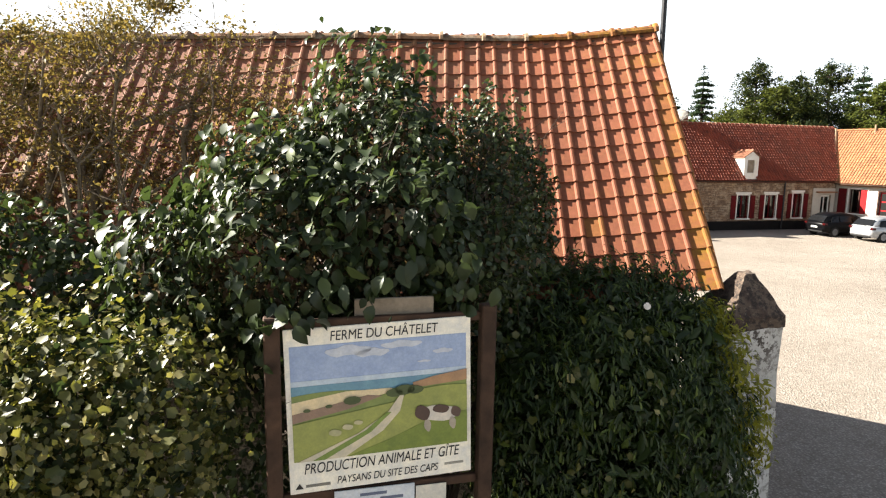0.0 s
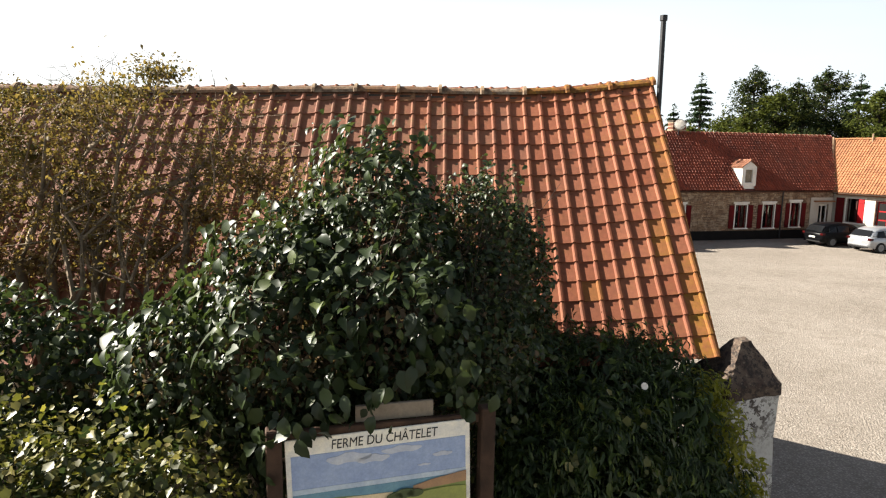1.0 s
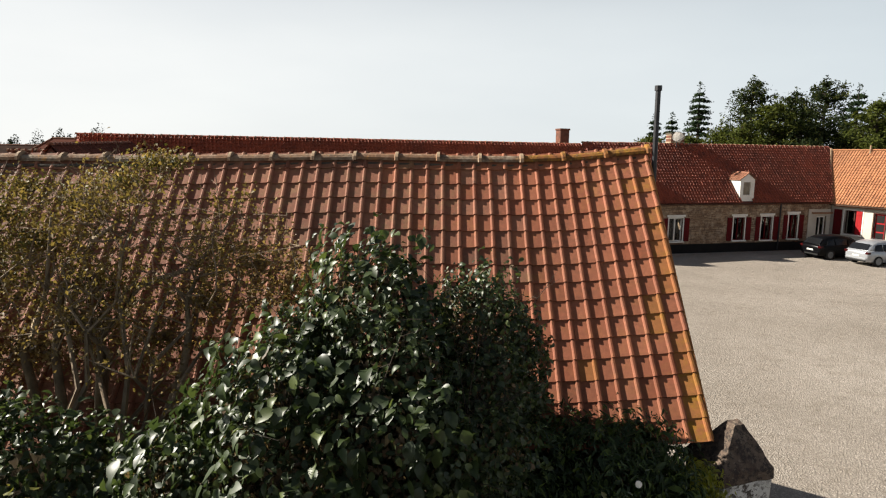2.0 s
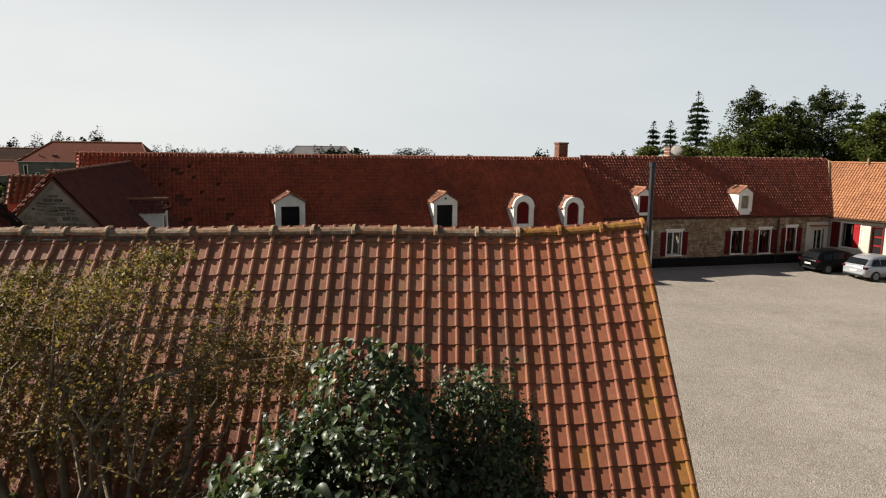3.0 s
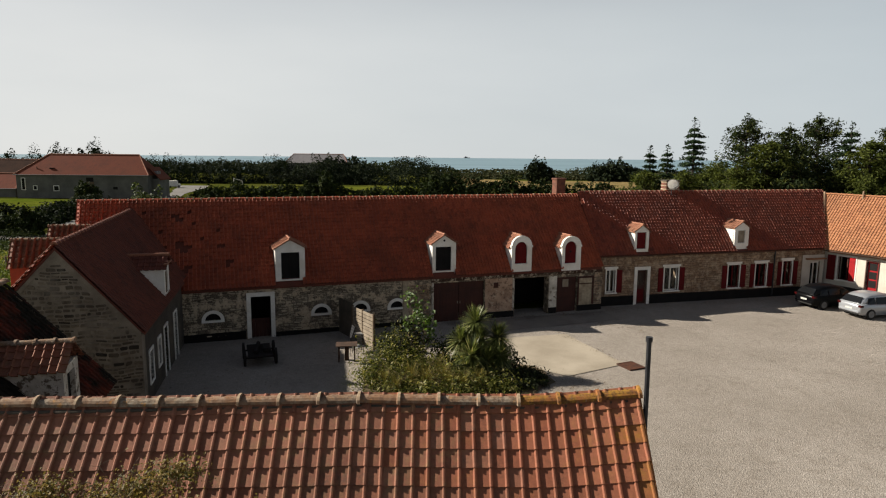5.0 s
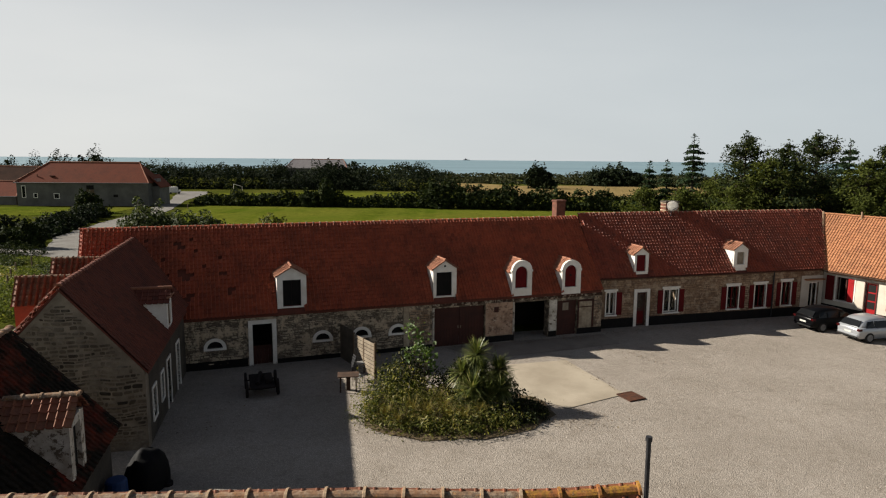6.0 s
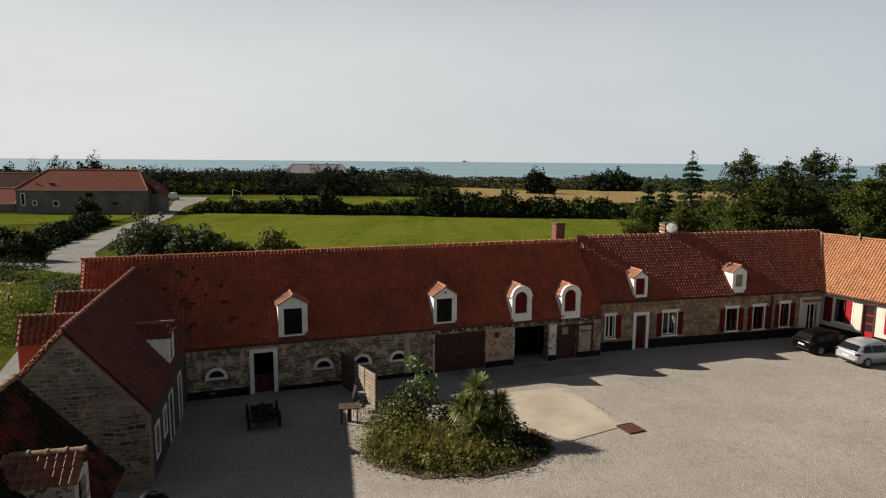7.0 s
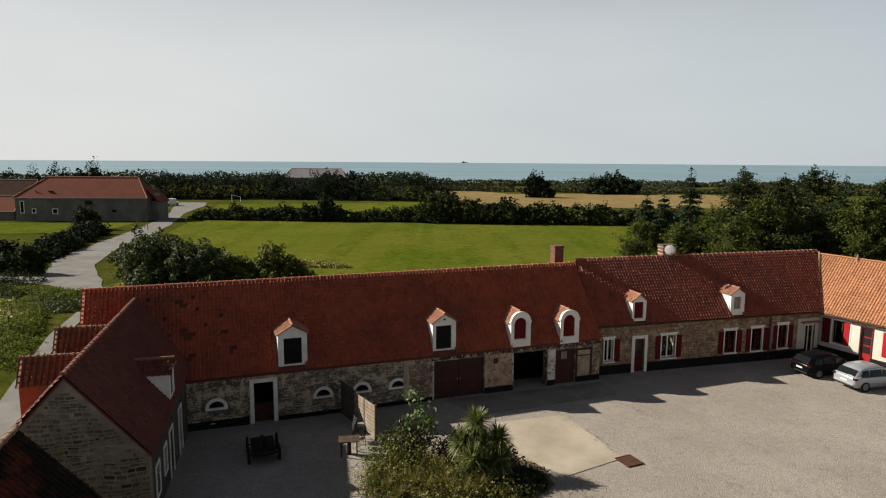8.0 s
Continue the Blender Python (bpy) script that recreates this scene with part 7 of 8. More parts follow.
# old cart in the shaded yard
ct = thing("farm_cart", pose(-8.0, 26.8, 0.03, 0, 0, 20), "old dark iron farm cart with spoked wheels", "cart")
part("bed", boxes((-0.5, 0.5, -1.0, 0.9, 0.46, 0.54), bevel=0.02), M["iron_dark"], ct)
part("axle", tube([(-0.66, -0.55, 0.36), (0.66, -0.55, 0.36)], 0.035, 8), M["iron_dark"], ct)
part("axle", tube([(-0.66, 0.6, 0.36), (0.66, 0.6, 0.36)], 0.035, 8), M["iron_dark"], ct)
for x in (-0.64, 0.64):
    for y in (-0.55, 0.6):
        wh = thing_part("wheel", ct, (x, y, 0.36))
        bm = bmesh.new()
        n = 20
        for i in range(n):
            a, b = 2 * math.pi * i / n, 2 * math.pi * (i + 1) / n
            vs = [bm.verts.new((dx, r * math.cos(t), r * math.sin(t))) for t in (a, b) for r, dx in ((0.36, -0.05), (0.36, 0.05), (0.29, 0.05), (0.29, -0.05))]
            for j in range(4):
                bm.faces.new((vs[j], vs[(j + 1) % 4], vs[4 + (j + 1) % 4], vs[4 + j]))
        part("rim", bm, M["iron_dark"], wh)
        for i in range(5):
            part("spoke", boxes((-0.02, 0.02, -0.02, 0.02, -0.31, 0.31)), M["iron_dark"], wh).matrix_local = pose(0, 0, 0, 36 * i, 0, 0)
part("load", tube([(-0.2, -0.7, 0.62), (0.0, 0.6, 0.66)], 0.09, 8), M["iron_dark"], ct)
part("load", boxes((0.12, 0.42, -0.6, 0.2, 0.54, 0.74), bevel=0.03), M["iron_dark"], ct)

# rubbish and barrels behind the barn
bl = thing("barrel", pose(-9.3, 17.0, 0.25), "blue plastic barrel against the shed wall", "barrel")
part("body", tube([(0, 0, 0), (0, 0, 0.1), (0, 0, 0.5), (0, 0, 0.85), (0, 0, 0.9)], [0.27, 0.29, 0.31, 0.29, 0.25], 16), plain("blue plastic", srgb(40, 70, 120), srgb(34, 60, 104), 2.0, 0.5), bl)
tr = thing("covered_heap", pose(-9.05, 18.3, 0.24), "rounded heap under a black plastic sheet by the shed", "heap")
bm = bmesh.new()
bmesh.ops.create_uvsphere(bm, u_segments=28, v_segments=16, radius=1.0)
for v in bm.verts:
    c = v.co
    fold = 1 + 0.1 * noise.noise(c * 2.2) + 0.03 * math.sin(9 * math.atan2(c.y, c.x)) * (1 - abs(c.z))
    v.co = Vector((c.x * 0.62 * fold, c.y * 0.75 * fold, max(0.0, c.z) ** 0.75 * 1.2 * fold if c.z > 0 else c.z * 0.05))
part("sheet", bm, plain("black plastic sheet", srgb(15, 15, 16), srgb(22, 22, 23), 3.0, 0.7, 0.5, spec=0.1), tr, smooth=True)
for i in range(4):
    part("tyre", tube([(0.62 * math.cos(1.6 * i), 0.74 * math.sin(1.6 * i), 0.02), (0.62 * math.cos(1.6 * i), 0.74 * math.sin(1.6 * i), 0.14)], 0.16, 12), M["black"], tr)
pk = thing("timber_stack", pose(-8.95, 15.4, 0.3, 0, 0, 104), "pale boards leaning in the shade by the shed", "timber")
for i in range(5):
    part("board", boxes((-1.0, 1.0, -0.1 + 0.05 * i, -0.07 + 0.05 * i, 0, 0.5 + 0.1 * i)), M["grey_wood"], pk)


# dry leaves and dirt blown along the walls and the slab
rng2 = np.random.default_rng(77)
lt = thing("leaf_litter", pose(0, 30, 0.05), "dark dry leaves and dirt lying in the yard", "leaf litter", kind="stuff")
spots = []
for (ax, ay), (bx, by), n, w in (((0.5, 33.6), (9.2, 36.2), 500, 0.35), ((9.8, 36.9), (21, 39.9), 350, 0.3), ((5.9, 31.6), (8.1, 26.8), 90, 0.15), ((2.5, 30.9), (5.8, 31.7), 30, 0.15), ((4.3, 23.5), (6.0, 24.6), 120, 0.4), ((9.0, 33.5), (11.5, 31.5), 160, 0.5), ((-10, 30.2), (0, 33.3), 260, 0.3), ((-9.5, 22.0), (-3.6, 29.5), 130, 1.3), ((4.6, 23.0), (6.6, 23.6), 120, 0.35)):
    u = rng2.random((n, 1)) ** 1.3
    spots.append(np.array((ax, ay)) * (1 - u) + np.array((bx, by)) * u + rng2.normal(0, w, (n, 2)))
spots = np.concatenate(spots)
q = np.stack([spots[:, 0], spots[:, 1] - 30, np.array([height(y) for y in spots[:, 1]]) + 0.03], 1)
leaf_cloud("dry_leaf", q, np.tile((0, 0, 1.0), (len(q), 1)), 0.075, M["dead_leaf"], lt, 78, 0.6, 0.2, 0.0, 0.25)

# ---- cars ----
def paint(name, rgb, rough=0.25, metal=0.3):
    k = Nodes(name)
    col = k.mix(k.ramp(k.noise(1.5, 4), 0.3, 0.7), srgb(*rgb), tuple(0.9 * c for c in srgb(*rgb)[:3]) + (1,))
    m = k.done(col, rough, None, metal=metal)
    k.bsdf.inputs["Coat Weight"].default_value = 0.1 if metal else 0.0
    k.bsdf.inputs["Specular IOR Level"].default_value = 0.4 if metal else 0.12
    return m


M["rubber"] = plain("tyre rubber", srgb(30, 30, 30), srgb(40, 39, 38), 8.0, 0.85)
M["alloy"] = plain("alloy wheel", srgb(150, 152, 156), srgb(120, 122, 126), 6.0, 0.4, metal=0.7)
M["lamp_red"] = plain("red lamp glass", srgb(72, 12, 14), srgb(58, 10, 12), 8.0, 0.25)
M["lamp_clear"] = plain("clear lamp glass", srgb(200, 204, 208), srgb(170, 174, 180), 8.0, 0.15)
M["plate"] = plain("white plate", srgb(214, 214, 206), srgb(200, 200, 194), 8.0, 0.5)


def hatchback(m, body_mat, label):
    """A five-door hatchback: x along it (nose at +x), lofted from cross sections."""
    car = thing("car", m, label, "car", "parked cars")
    # x, half width at sill, half width at belt, z of sill, z of belt
    secs = [(-2.08, 0.70, 0.74, 0.42, 0.80), (-2.02, 0.80, 0.82, 0.30, 0.92), (-1.7, 0.86, 0.88, 0.24, 0.97), (-1.0, 0.88, 0.90, 0.22, 0.95), (0.0, 0.88, 0.90, 0.22, 0.93), (0.8, 0.88, 0.89, 0.22, 0.92), (1.3, 0.87, 0.86, 0.23, 0.88), (1.8, 0.82, 0.78, 0.26, 0.76), (2.05, 0.70, 0.66, 0.32, 0.64), (2.12, 0.58, 0.54, 0.40, 0.56)]
    bm = bmesh.new()
    rings = []
    for x, ws, wb, zs, zb in secs:
        zm = zs + (zb - zs) * 0.55
        half = [(0, zs), (ws * 0.9, zs), (ws, zs + 0.06), (max(ws, wb) * 1.01, zm), (wb, zb - 0.05), (wb * 0.95, zb), (0, zb + 0.02)]
        pts = half + [(-y, z) for y, z in half[-2:0:-1]]
        rings.append([bm.verts.new((x, y, z)) for y, z in pts])
    for a, b in zip(rings, rings[1:]):
        n = len(a)
        for i in range(n):
            bm.faces.new((a[i], a[(i + 1) % n], b[(i + 1) % n], b[i]))
    bm.faces.new(rings[0][::-1])
    bm.faces.new(rings[-1])
    bmesh.ops.recalc_face_normals(bm, faces=bm.faces[:])
    part("body", bm, body_mat, car, "", True)
    cab = [(-1.98, 0.74, 0.92, 0.66, 0.98), (-1.78, 0.8, 0.93, 0.64, 1.22), (-1.5, 0.82, 0.93, 0.62, 1.41), (-1.2, 0.83, 0.93, 0.62, 1.49), (-0.6, 0.84, 0.92, 0.63, 1.53), (-0.1, 0.84, 0.92, 0.63, 1.52), (0.3, 0.84, 0.92, 0.62, 1.43), (0.8, 0.82, 0.9, 0.62, 1.19), (1.3, 0.78, 0.86, 0.66, 0.9)]
    bm, rings = bmesh.new(), []
    for x, wb, zb, wt, zt in cab:
        half = [(0, zb), (wb, zb), (wt + 0.06, zb + (zt - zb) * 0.8), (wt, zt - 0.01), (0, zt + 0.02)]
        pts = half + [(-y, z) for y, z in half[-2:0:-1]]
        rings.append([bm.verts.new((x, y, z)) for y, z in pts])
    for a, b in zip(rings, rings[1:]):
        n = len(a)
        for i in range(n):
            bm.faces.new((a[i], a[(i + 1) % n], b[(i + 1) % n], b[i]))
    bm.faces.new(rings[0][::-1])
    bm.faces.new(rings[-1])
    bmesh.ops.recalc_face_normals(bm, faces=bm.faces[:])
    part("cabin", bm, body_mat, car, "", True)
    for sgn in (-1, 1):
        for x0, x1, t0, t1 in ((-1.62, -0.98, -1.42, -0.98), (-0.9, -0.02, -0.9, -0.02), (0.06, 0.98, 0.06, 0.62)):
            bm = bmesh.new()
            q = [(x0, sgn * 0.872, 0.96), (x1, sgn * 0.872, 0.95), (t1, sgn * 0.712, 1.35 if t1 < 0.3 else 1.24), (t0, sgn * 0.712, 1.34 if t0 > -1.4 else 1.3)]
            a = [bm.verts.new(v) for v in q]
            b = [bm.verts.new((v[0], v[1] - sgn * 0.03, v[2])) for v in q]
            bm.faces.new(a)
            bm.faces.new(b[::-1])
            for i in range(4):
                bm.faces.new((a[i], b[i], b[(i + 1) % 4], a[(i + 1) % 4]))
            bmesh.ops.recalc_face_normals(bm, faces=bm.faces[:])
            part("side_window", bm, M["car_glass"], car)
    for q in ([(-2.0, -0.68, 0.99), (-2.0, 0.68, 0.99), (-1.71, 0.6, 1.33), (-1.71, -0.6, 1.33)], [(1.27, -0.72, 0.92), (1.27, 0.72, 0.92), (0.4, 0.6, 1.4), (0.4, -0.6, 1.4)]):
        bm = bmesh.new()
        off = Vector((-0.02 if q[0][0] < 0 else 0.03, 0, 0.025))
        a = [bm.verts.new(Vector(v) + off) for v in q]
        b = [bm.verts.new(Vector(v) + off * -0.3) for v in q]
        bm.faces.new(a)
        bm.faces.new(b[::-1])
        for i in range(4):
            bm.faces.new((a[i], b[i], b[(i + 1) % 4], a[(i + 1) % 4]))
        bmesh.ops.recalc_face_normals(bm, faces=bm.faces[:])
        part("windscreen" if q[0][0] > 0 else "rear_window", bm, M["car_glass"], car)
    for sgn in (-1, 1):
        part("tail_light", boxes((-2.1, -1.86, sgn * 0.76 - 0.12, sgn * 0.76 + 0.12, 0.76, 0.9), bevel=0.02), M["lamp_red"], car)
        part("headlight", boxes((1.8, 2.06, sgn * 0.66 - 0.13, sgn * 0.66 + 0.13, 0.6, 0.72), bevel=0.02), M["lamp_clear"], car)
        part("mirror", boxes((0.62, 0.8, sgn * 0.98 - 0.09, sgn * 0.98 + 0.09, 0.95, 1.07), bevel=0.03), body_mat, car)
        for x in (-1.3, 1.32):
            wh = thing_part("wheel", car, (x, sgn * 0.815, 0.325))
            part("tyre", tube([(0, -0.11, 0), (0, -0.09, 0), (0, 0.09, 0), (0, 0.11, 0)], [0.29, 0.325, 0.325, 0.29], 20), M["rubber"], wh)
            part("rim", tube([(0, sgn * 0.1, 0), (0, sgn * 0.118, 0)], 0.215, 12), M["alloy"], wh)
    part("number_plate", boxes((-2.1, -2.07, -0.26, 0.26, 0.56, 0.67)), M["plate"], car)
    part("bumper", boxes((-2.13, -1.95, -0.76, 0.76, 0.38, 0.54), bevel=0.05), body_mat, car)
    part("lower_bumper", boxes((-2.11, -1.95, -0.7, 0.7, 0.28, 0.38), bevel=0.03), M["rubber"], car)
    return car


hatchback(pose(23.9, 38.55, 0.02, 0, 0, 13) @ Matrix.Scale(0.91, 4), paint("black car paint", (12, 12, 14), 0.3, 0.0), "black five-door hatchback parked in the yard")
hatchback(pose(25.25, 36.3, 0.02, 0, 0, 13) @ Matrix.Scale(0.92, 4), paint("silver car paint", (184, 187, 191), 0.3, 0.45), "silver grey five-door hatchback parked in the yard")

# ---- trees and hedges behind the farm ----
# lighter copy of the needles, sunlight put into the leaf colour
M["pine_light"] = leaf_material("sunlit yellow-green needles", srgb(66, 76, 32), srgb(92, 98, 44), srgb(50, 60, 28), 0.8, 0.28, 0.1)
M["pine_leaf"] = leaf_material("dark pine needles", srgb(33, 44, 25), srgb(54, 64, 34), srgb(108, 110, 54), 0.8, 0.25, 0.1)
M["fir_leaf"] = leaf_material("dark fir needles", srgb(36, 52, 34), srgb(52, 68, 42), srgb(74, 88, 50), 0.8, 0.12, 0.1)
M["far_leaf"] = leaf_material("far hedge leaf", srgb(34, 44, 22), srgb(48, 58, 27), srgb(74, 78, 38), 0.85, 0.12, 0.1)
M["shrub_leaf"] = leaf_material("grey green shrub leaf", srgb(46, 56, 30), srgb(68, 78, 42), srgb(104, 108, 66), 0.7, 0.2, 0.18)
M["weed_leaf"] = leaf_material("grassy weed leaf", srgb(72, 84, 34), srgb(94, 102, 42), srgb(126, 124, 66), 0.8, 0.3, 0.1)
M["dune_leaf"] = leaf_material("dull dune scrub leaf", srgb(48, 54, 32), srgb(66, 68, 44), srgb(96, 90, 62), 0.85, 0.12, 0.1)
M["far_dark"] = leaf_material("far dark wood leaf", srgb(24, 34, 21), srgb(38, 48, 28), srgb(64, 68, 40), 0.85, 0.1, 0.1)


def pine(x, y, top, r, seed, fir=False, mat=None):
    """A conifer: trunk, drooping or rising limbs, and needle sprays set along them, lumpy in outline."""
    z = height(y)
    h = top - z
    rng = np.random.default_rng(seed)
    t = thing("fir_tree" if fir else "pine_tree", pose(x, y, z), "narrow tiered dark green fir tree" if fir else "broad dark green pine tree behind the farm", "tree", "trees behind the farm")
    part("trunk", tube([(0, 0, -0.2), (0.1, 0, h * 0.5), (0, 0.05, h * 0.97)], [0.22, 0.15, 0.03], 8), M["dark_bark"], t)
    pts, nrm, vs, fs = [], [], [], []
    lobes = rng.uniform(0.72, 1.2, (7, 9))
    tiers = int(h * 1.9)
    for i in range(int(h * (24 if fir else 22))):
        f = rng.random() ** 1.2
        if fir:
            f = (int(f * tiers) + rng.uniform(0.0, 0.35)) / tiers
        zz = h * (0.02 + 0.93 * f)
        a = rng.uniform(0, 6.283)
        shape = (1 - f) ** 0.85 + 0.05 if fir else min(1.0, 0.72 + 0.9 * f) * (1 - f) ** 0.5 + 0.08
        rr = r * shape * lobes[int(f * 6.99), int(a * 9 / 6.284)] * rng.uniform(0.6, 1.08)
        n = int(20 + 64 * rr / r)
        u = 0.15 + 0.85 * rng.random(n) ** 0.6
        wide = 0.1 + 0.22 * rr / r
        lift = (0.35 * u * u if not fir else 0.1 * u - 0.3 * u * u) * rr
        px, py = np.cos(a) * rr * u, np.sin(a) * rr * u
        pts.append(np.stack([px + rng.normal(0, wide, n), py + rng.normal(0, wide, n), zz + lift + rng.normal(0, wide * (0.35 if fir else 0.7), n)], 1))
        nrm.append(np.tile((np.cos(a) * 0.5, np.sin(a) * 0.5, 0.8), (n, 1)))
        v, q = tube_arrays([(0, 0, zz - 0.1), (np.cos(a) * rr * 0.9, np.sin(a) * rr * 0.9, zz + (0.25 if not fir else -0.15) * rr)], [0.05, 0.012], 3)
        fs += [tuple(i + len(vs) for i in w) for w in q]
        vs += v
    # upright leaders that make the crown ragged
    for k in range(1 if fir else 5):
        a, rr = rng.uniform(0, 6.283), 0.0 if k == 0 else r * rng.uniform(0.15, 0.5)
        tip = h * (1.0 if k == 0 else rng.uniform(0.86, 0.97))
        n = 70
        u = rng.random(n)
        wide = 0.06 + 0.3 * (1 - u)
        pts.append(np.stack([np.cos(a) * rr + rng.normal(0, 1, n) * wide, np.sin(a) * rr + rng.normal(0, 1, n) * wide, tip - 1.5 * (1 - u)], 1))
        nrm.append(np.tile((0.1, 0, 1.0), (n, 1)))
    tagged(raw("limb", vs, fs, M["dark_bark"], t), kind="stuff")
    leaf_cloud("crown", np.concatenate(pts), np.concatenate(nrm), 0.3, mat or (M["fir_leaf"] if fir else M["pine_leaf"]), t, seed + 1, 0.36, 0.15, 0.0, 0.7)


def from_view(px, py, d):
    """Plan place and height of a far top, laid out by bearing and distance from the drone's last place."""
    return (px - 784) / 1120 * d, d, 13.07 - (py - 288) / 1120 * d


for i, (px, py, d, r, fir) in enumerate([(1146, 348, 62, 1.6, True), (1176, 345, 63, 1.7, True), (1221, 305, 58, 1.9, True), (1262, 372, 56, 2.2, False), (1312, 304, 54, 3.2, False), (1352, 345, 52, 2.2, False), (1386, 314, 57, 2.6, False),
                                         (1437, 300, 55, 3.4, False), (1494, 318, 53, 2.6, True), (1530, 350, 50, 2.6, False), (1572, 318, 52, 3.0, False), (1640, 316, 54, 3.2, False), (1140, 395, 58, 2.4, False), (1205, 400, 55, 2.0, False), (1300, 395, 50, 2.4, False), (1400, 390, 51, 2.6, False), (1475, 385, 52, 2.6, False), (1560, 380, 50, 2.4, False), (1700, 330, 52, 3.0, False)]):
    x, y, top = from_view(px, py, d)
    pine(x - 0.25, y, top + 0.45, r * (1.9 if fir else 1.35), 100 + 3 * i, fir, M["pine_light"] if i in (3, 5, 9, 12, 13, 14, 17) else None)


def hedgerow(name, a, b, h, w, n, seed, label, mat=None, leaf=0.6, gaps=0.0, category="hedge", lump=2.5):
    """A long uneven hedge or belt of trees from a to b."""
    rng = np.random.default_rng(seed)
    a, b = np.array(a, float), np.array(b, float)
    L = np.linalg.norm(b - a)
    k = max(2, int(L / lump))
    blobs = []
    for i in range(k):
        if rng.random() < gaps:
            continue
        c = a + (b - a) * (i + rng.uniform(-0.3, 0.3)) / k
        hh = h * rng.uniform(0.6, 1.1)
        z = height(c[1])
        blobs.append((c[0], c[1] + rng.uniform(-w, w) * 0.3, z + hh * 0.45, lump * rng.uniform(0.8, 1.25), w * rng.uniform(0.8, 1.2), hh * 0.58))
        if rng.random() < 0.7:
            blobs.append((c[0] + lump * 0.5, c[1] - w * 0.3, z + hh * 0.22, lump * 0.9, w * 1.1, hh * 0.35))
    t = thing(name, pose(a[0], a[1], height(a[1])), label, category)
    p, nr = blob_points(blobs, int(n * 1.7), seed + 1, 0.35, 0.35, 2.2)
    o = np.array((a[0], a[1], height(a[1])))
    leaf_cloud("foliage", p - o, nr + (-0.2, 0, 0.4), leaf * 1.4, mat or M["far_leaf"], t, seed + 2, 0.6, 0.15, 0.1, 0.8)
    return t


hedgerow("field_hedge", (-58, 152), (-2, 149), 3.4, 1.6, 13000, 200, "dark uneven hedge along the meadow", gaps=0.08, leaf=0.5)
hedgerow("field_bush", (-32, 150.5), (-25, 150), 5.6, 2.0, 3500, 203, "tall round bush in the hedge line", leaf=0.5, category="bush", lump=2.6)
hedgerow("field_hedge", (-2, 148), (18, 147), 6.0, 2.4, 5000, 205, "tall dark hedge along the meadow", leaf=0.65, lump=3.2)
hedgerow("field_hedge", (18, 147), (66, 143), 4.6, 2.0, 8000, 210, "dark hedge along the meadow", leaf=0.65, gaps=0.08)
hedgerow("tree_belt", (-62, 242), (2, 236), 9.0, 6, 32000, 220, "dark belt of trees beyond the meadows", M["far_dark"], 0.45, 0.05, "trees", 6)
hedgerow("tree_belt", (-152, 182), (-98, 184), 11.2, 3, 32000, 223, "tall dark trees behind the far house", M["far_dark"], 0.4, 0.0, "trees", 4)
hedgerow("tree_belt", (-190, 225), (-104, 238), 8.4, 8, 24000, 225, "dark belt of trees beyond the far house", M["far_dark"], 0.5, 0.0, "trees", 6)
hedgerow("tree_belt", (-104, 238), (-60, 245), 8.6, 6, 22000, 226, "dark belt of trees by the far house", M["far_dark"], 0.45, 0.0, "trees", 5)
hedgerow("coast_scrub", (-10, 330), (220, 300), 3.0, 8, 18000, 230, "low green scrub towards the coast", M["dune_leaf"], 0.9, 0.05, "scrub", 8)
hedgerow("coast_scrub", (-330, 400), (-10, 412), 7.0, 12, 14000, 235, "low dune scrub along the coast", M["far_leaf"], 1.5, 0.08, "scrub", 14)
hedgerow("coast_scrub", (-10, 412), (280, 420), 4.4, 12, 14000, 236, "grey green dune scrub along the coast", M["dune_leaf"], 1.2, 0.1, "scrub", 10)
hedgerow("tree_clump", (72, 298), (92, 300), 10.8, 6, 6000, 240, "dark clump of trees near the coast", M["far_dark"], 0.9, 0.0, "trees", 5)
hedgerow("tree_clump", (-101, 180), (-94, 179), 14.2, 4, 5000, 245, "dark round tree above the far house", M["far_dark"], 1.0, 0.0, "tree", 4)
hedgerow("tree_clump", (38, 262), (43, 262), 9.6, 3, 1800, 246, "single dark tree near the coast", M["far_dark"], 1.0, 0.0, "tree", 4)
hedgerow("tree_clump", (-46, 250), (-28, 250), 10.5, 5, 3000, 247, "dark trees beside the grey-roofed house", M["far_dark"], 1.1, 0.0, "trees", 5)
hedgerow("lane_hedge", (-57.0, 86), (-67.5, 122), 2.3, 1.3, 9000, 250, "dark hedge beside the lane", M["far_dark"], 0.38, 0.0)
hedgerow("lane_hedge", (-84, 83), (-54.5, 80.5), 4.3, 2.6, 14000, 255, "thick dark hedge beside the lane", M["far_dark"], 0.42, 0.0)
hedgerow("lane_shrub", (-42.0, 84), (-45.2, 103), 2.4, 1.5, 6000, 260, "dark shrubs along the bend of the lane", M["shrub_leaf"], 0.36, 0.0, "shrub")
hedgerow("stable_shrub", (-32.5, 69), (-23.5, 70), 5.7, 2.8, 15000, 265, "tall green shrubs behind the stable", M["shrub_leaf"], 0.3, 0.0, "shrub", 2.2)
hedgerow("stable_shrub", (-24.0, 70.5), (-15.2, 71), 3.9, 2.4, 12000, 270, "light green shrubs behind the stable", M["bed_leaf"], 0.3, 0.0, "shrub", 2.0)
hedgerow("verge_weed", (-38, 57), (-27.3, 38), 0.9, 1.4, 7000, 275, "weedy green verge beside the lane", M["weed_leaf"], 0.13, 0.05, "weeds", 1.3)
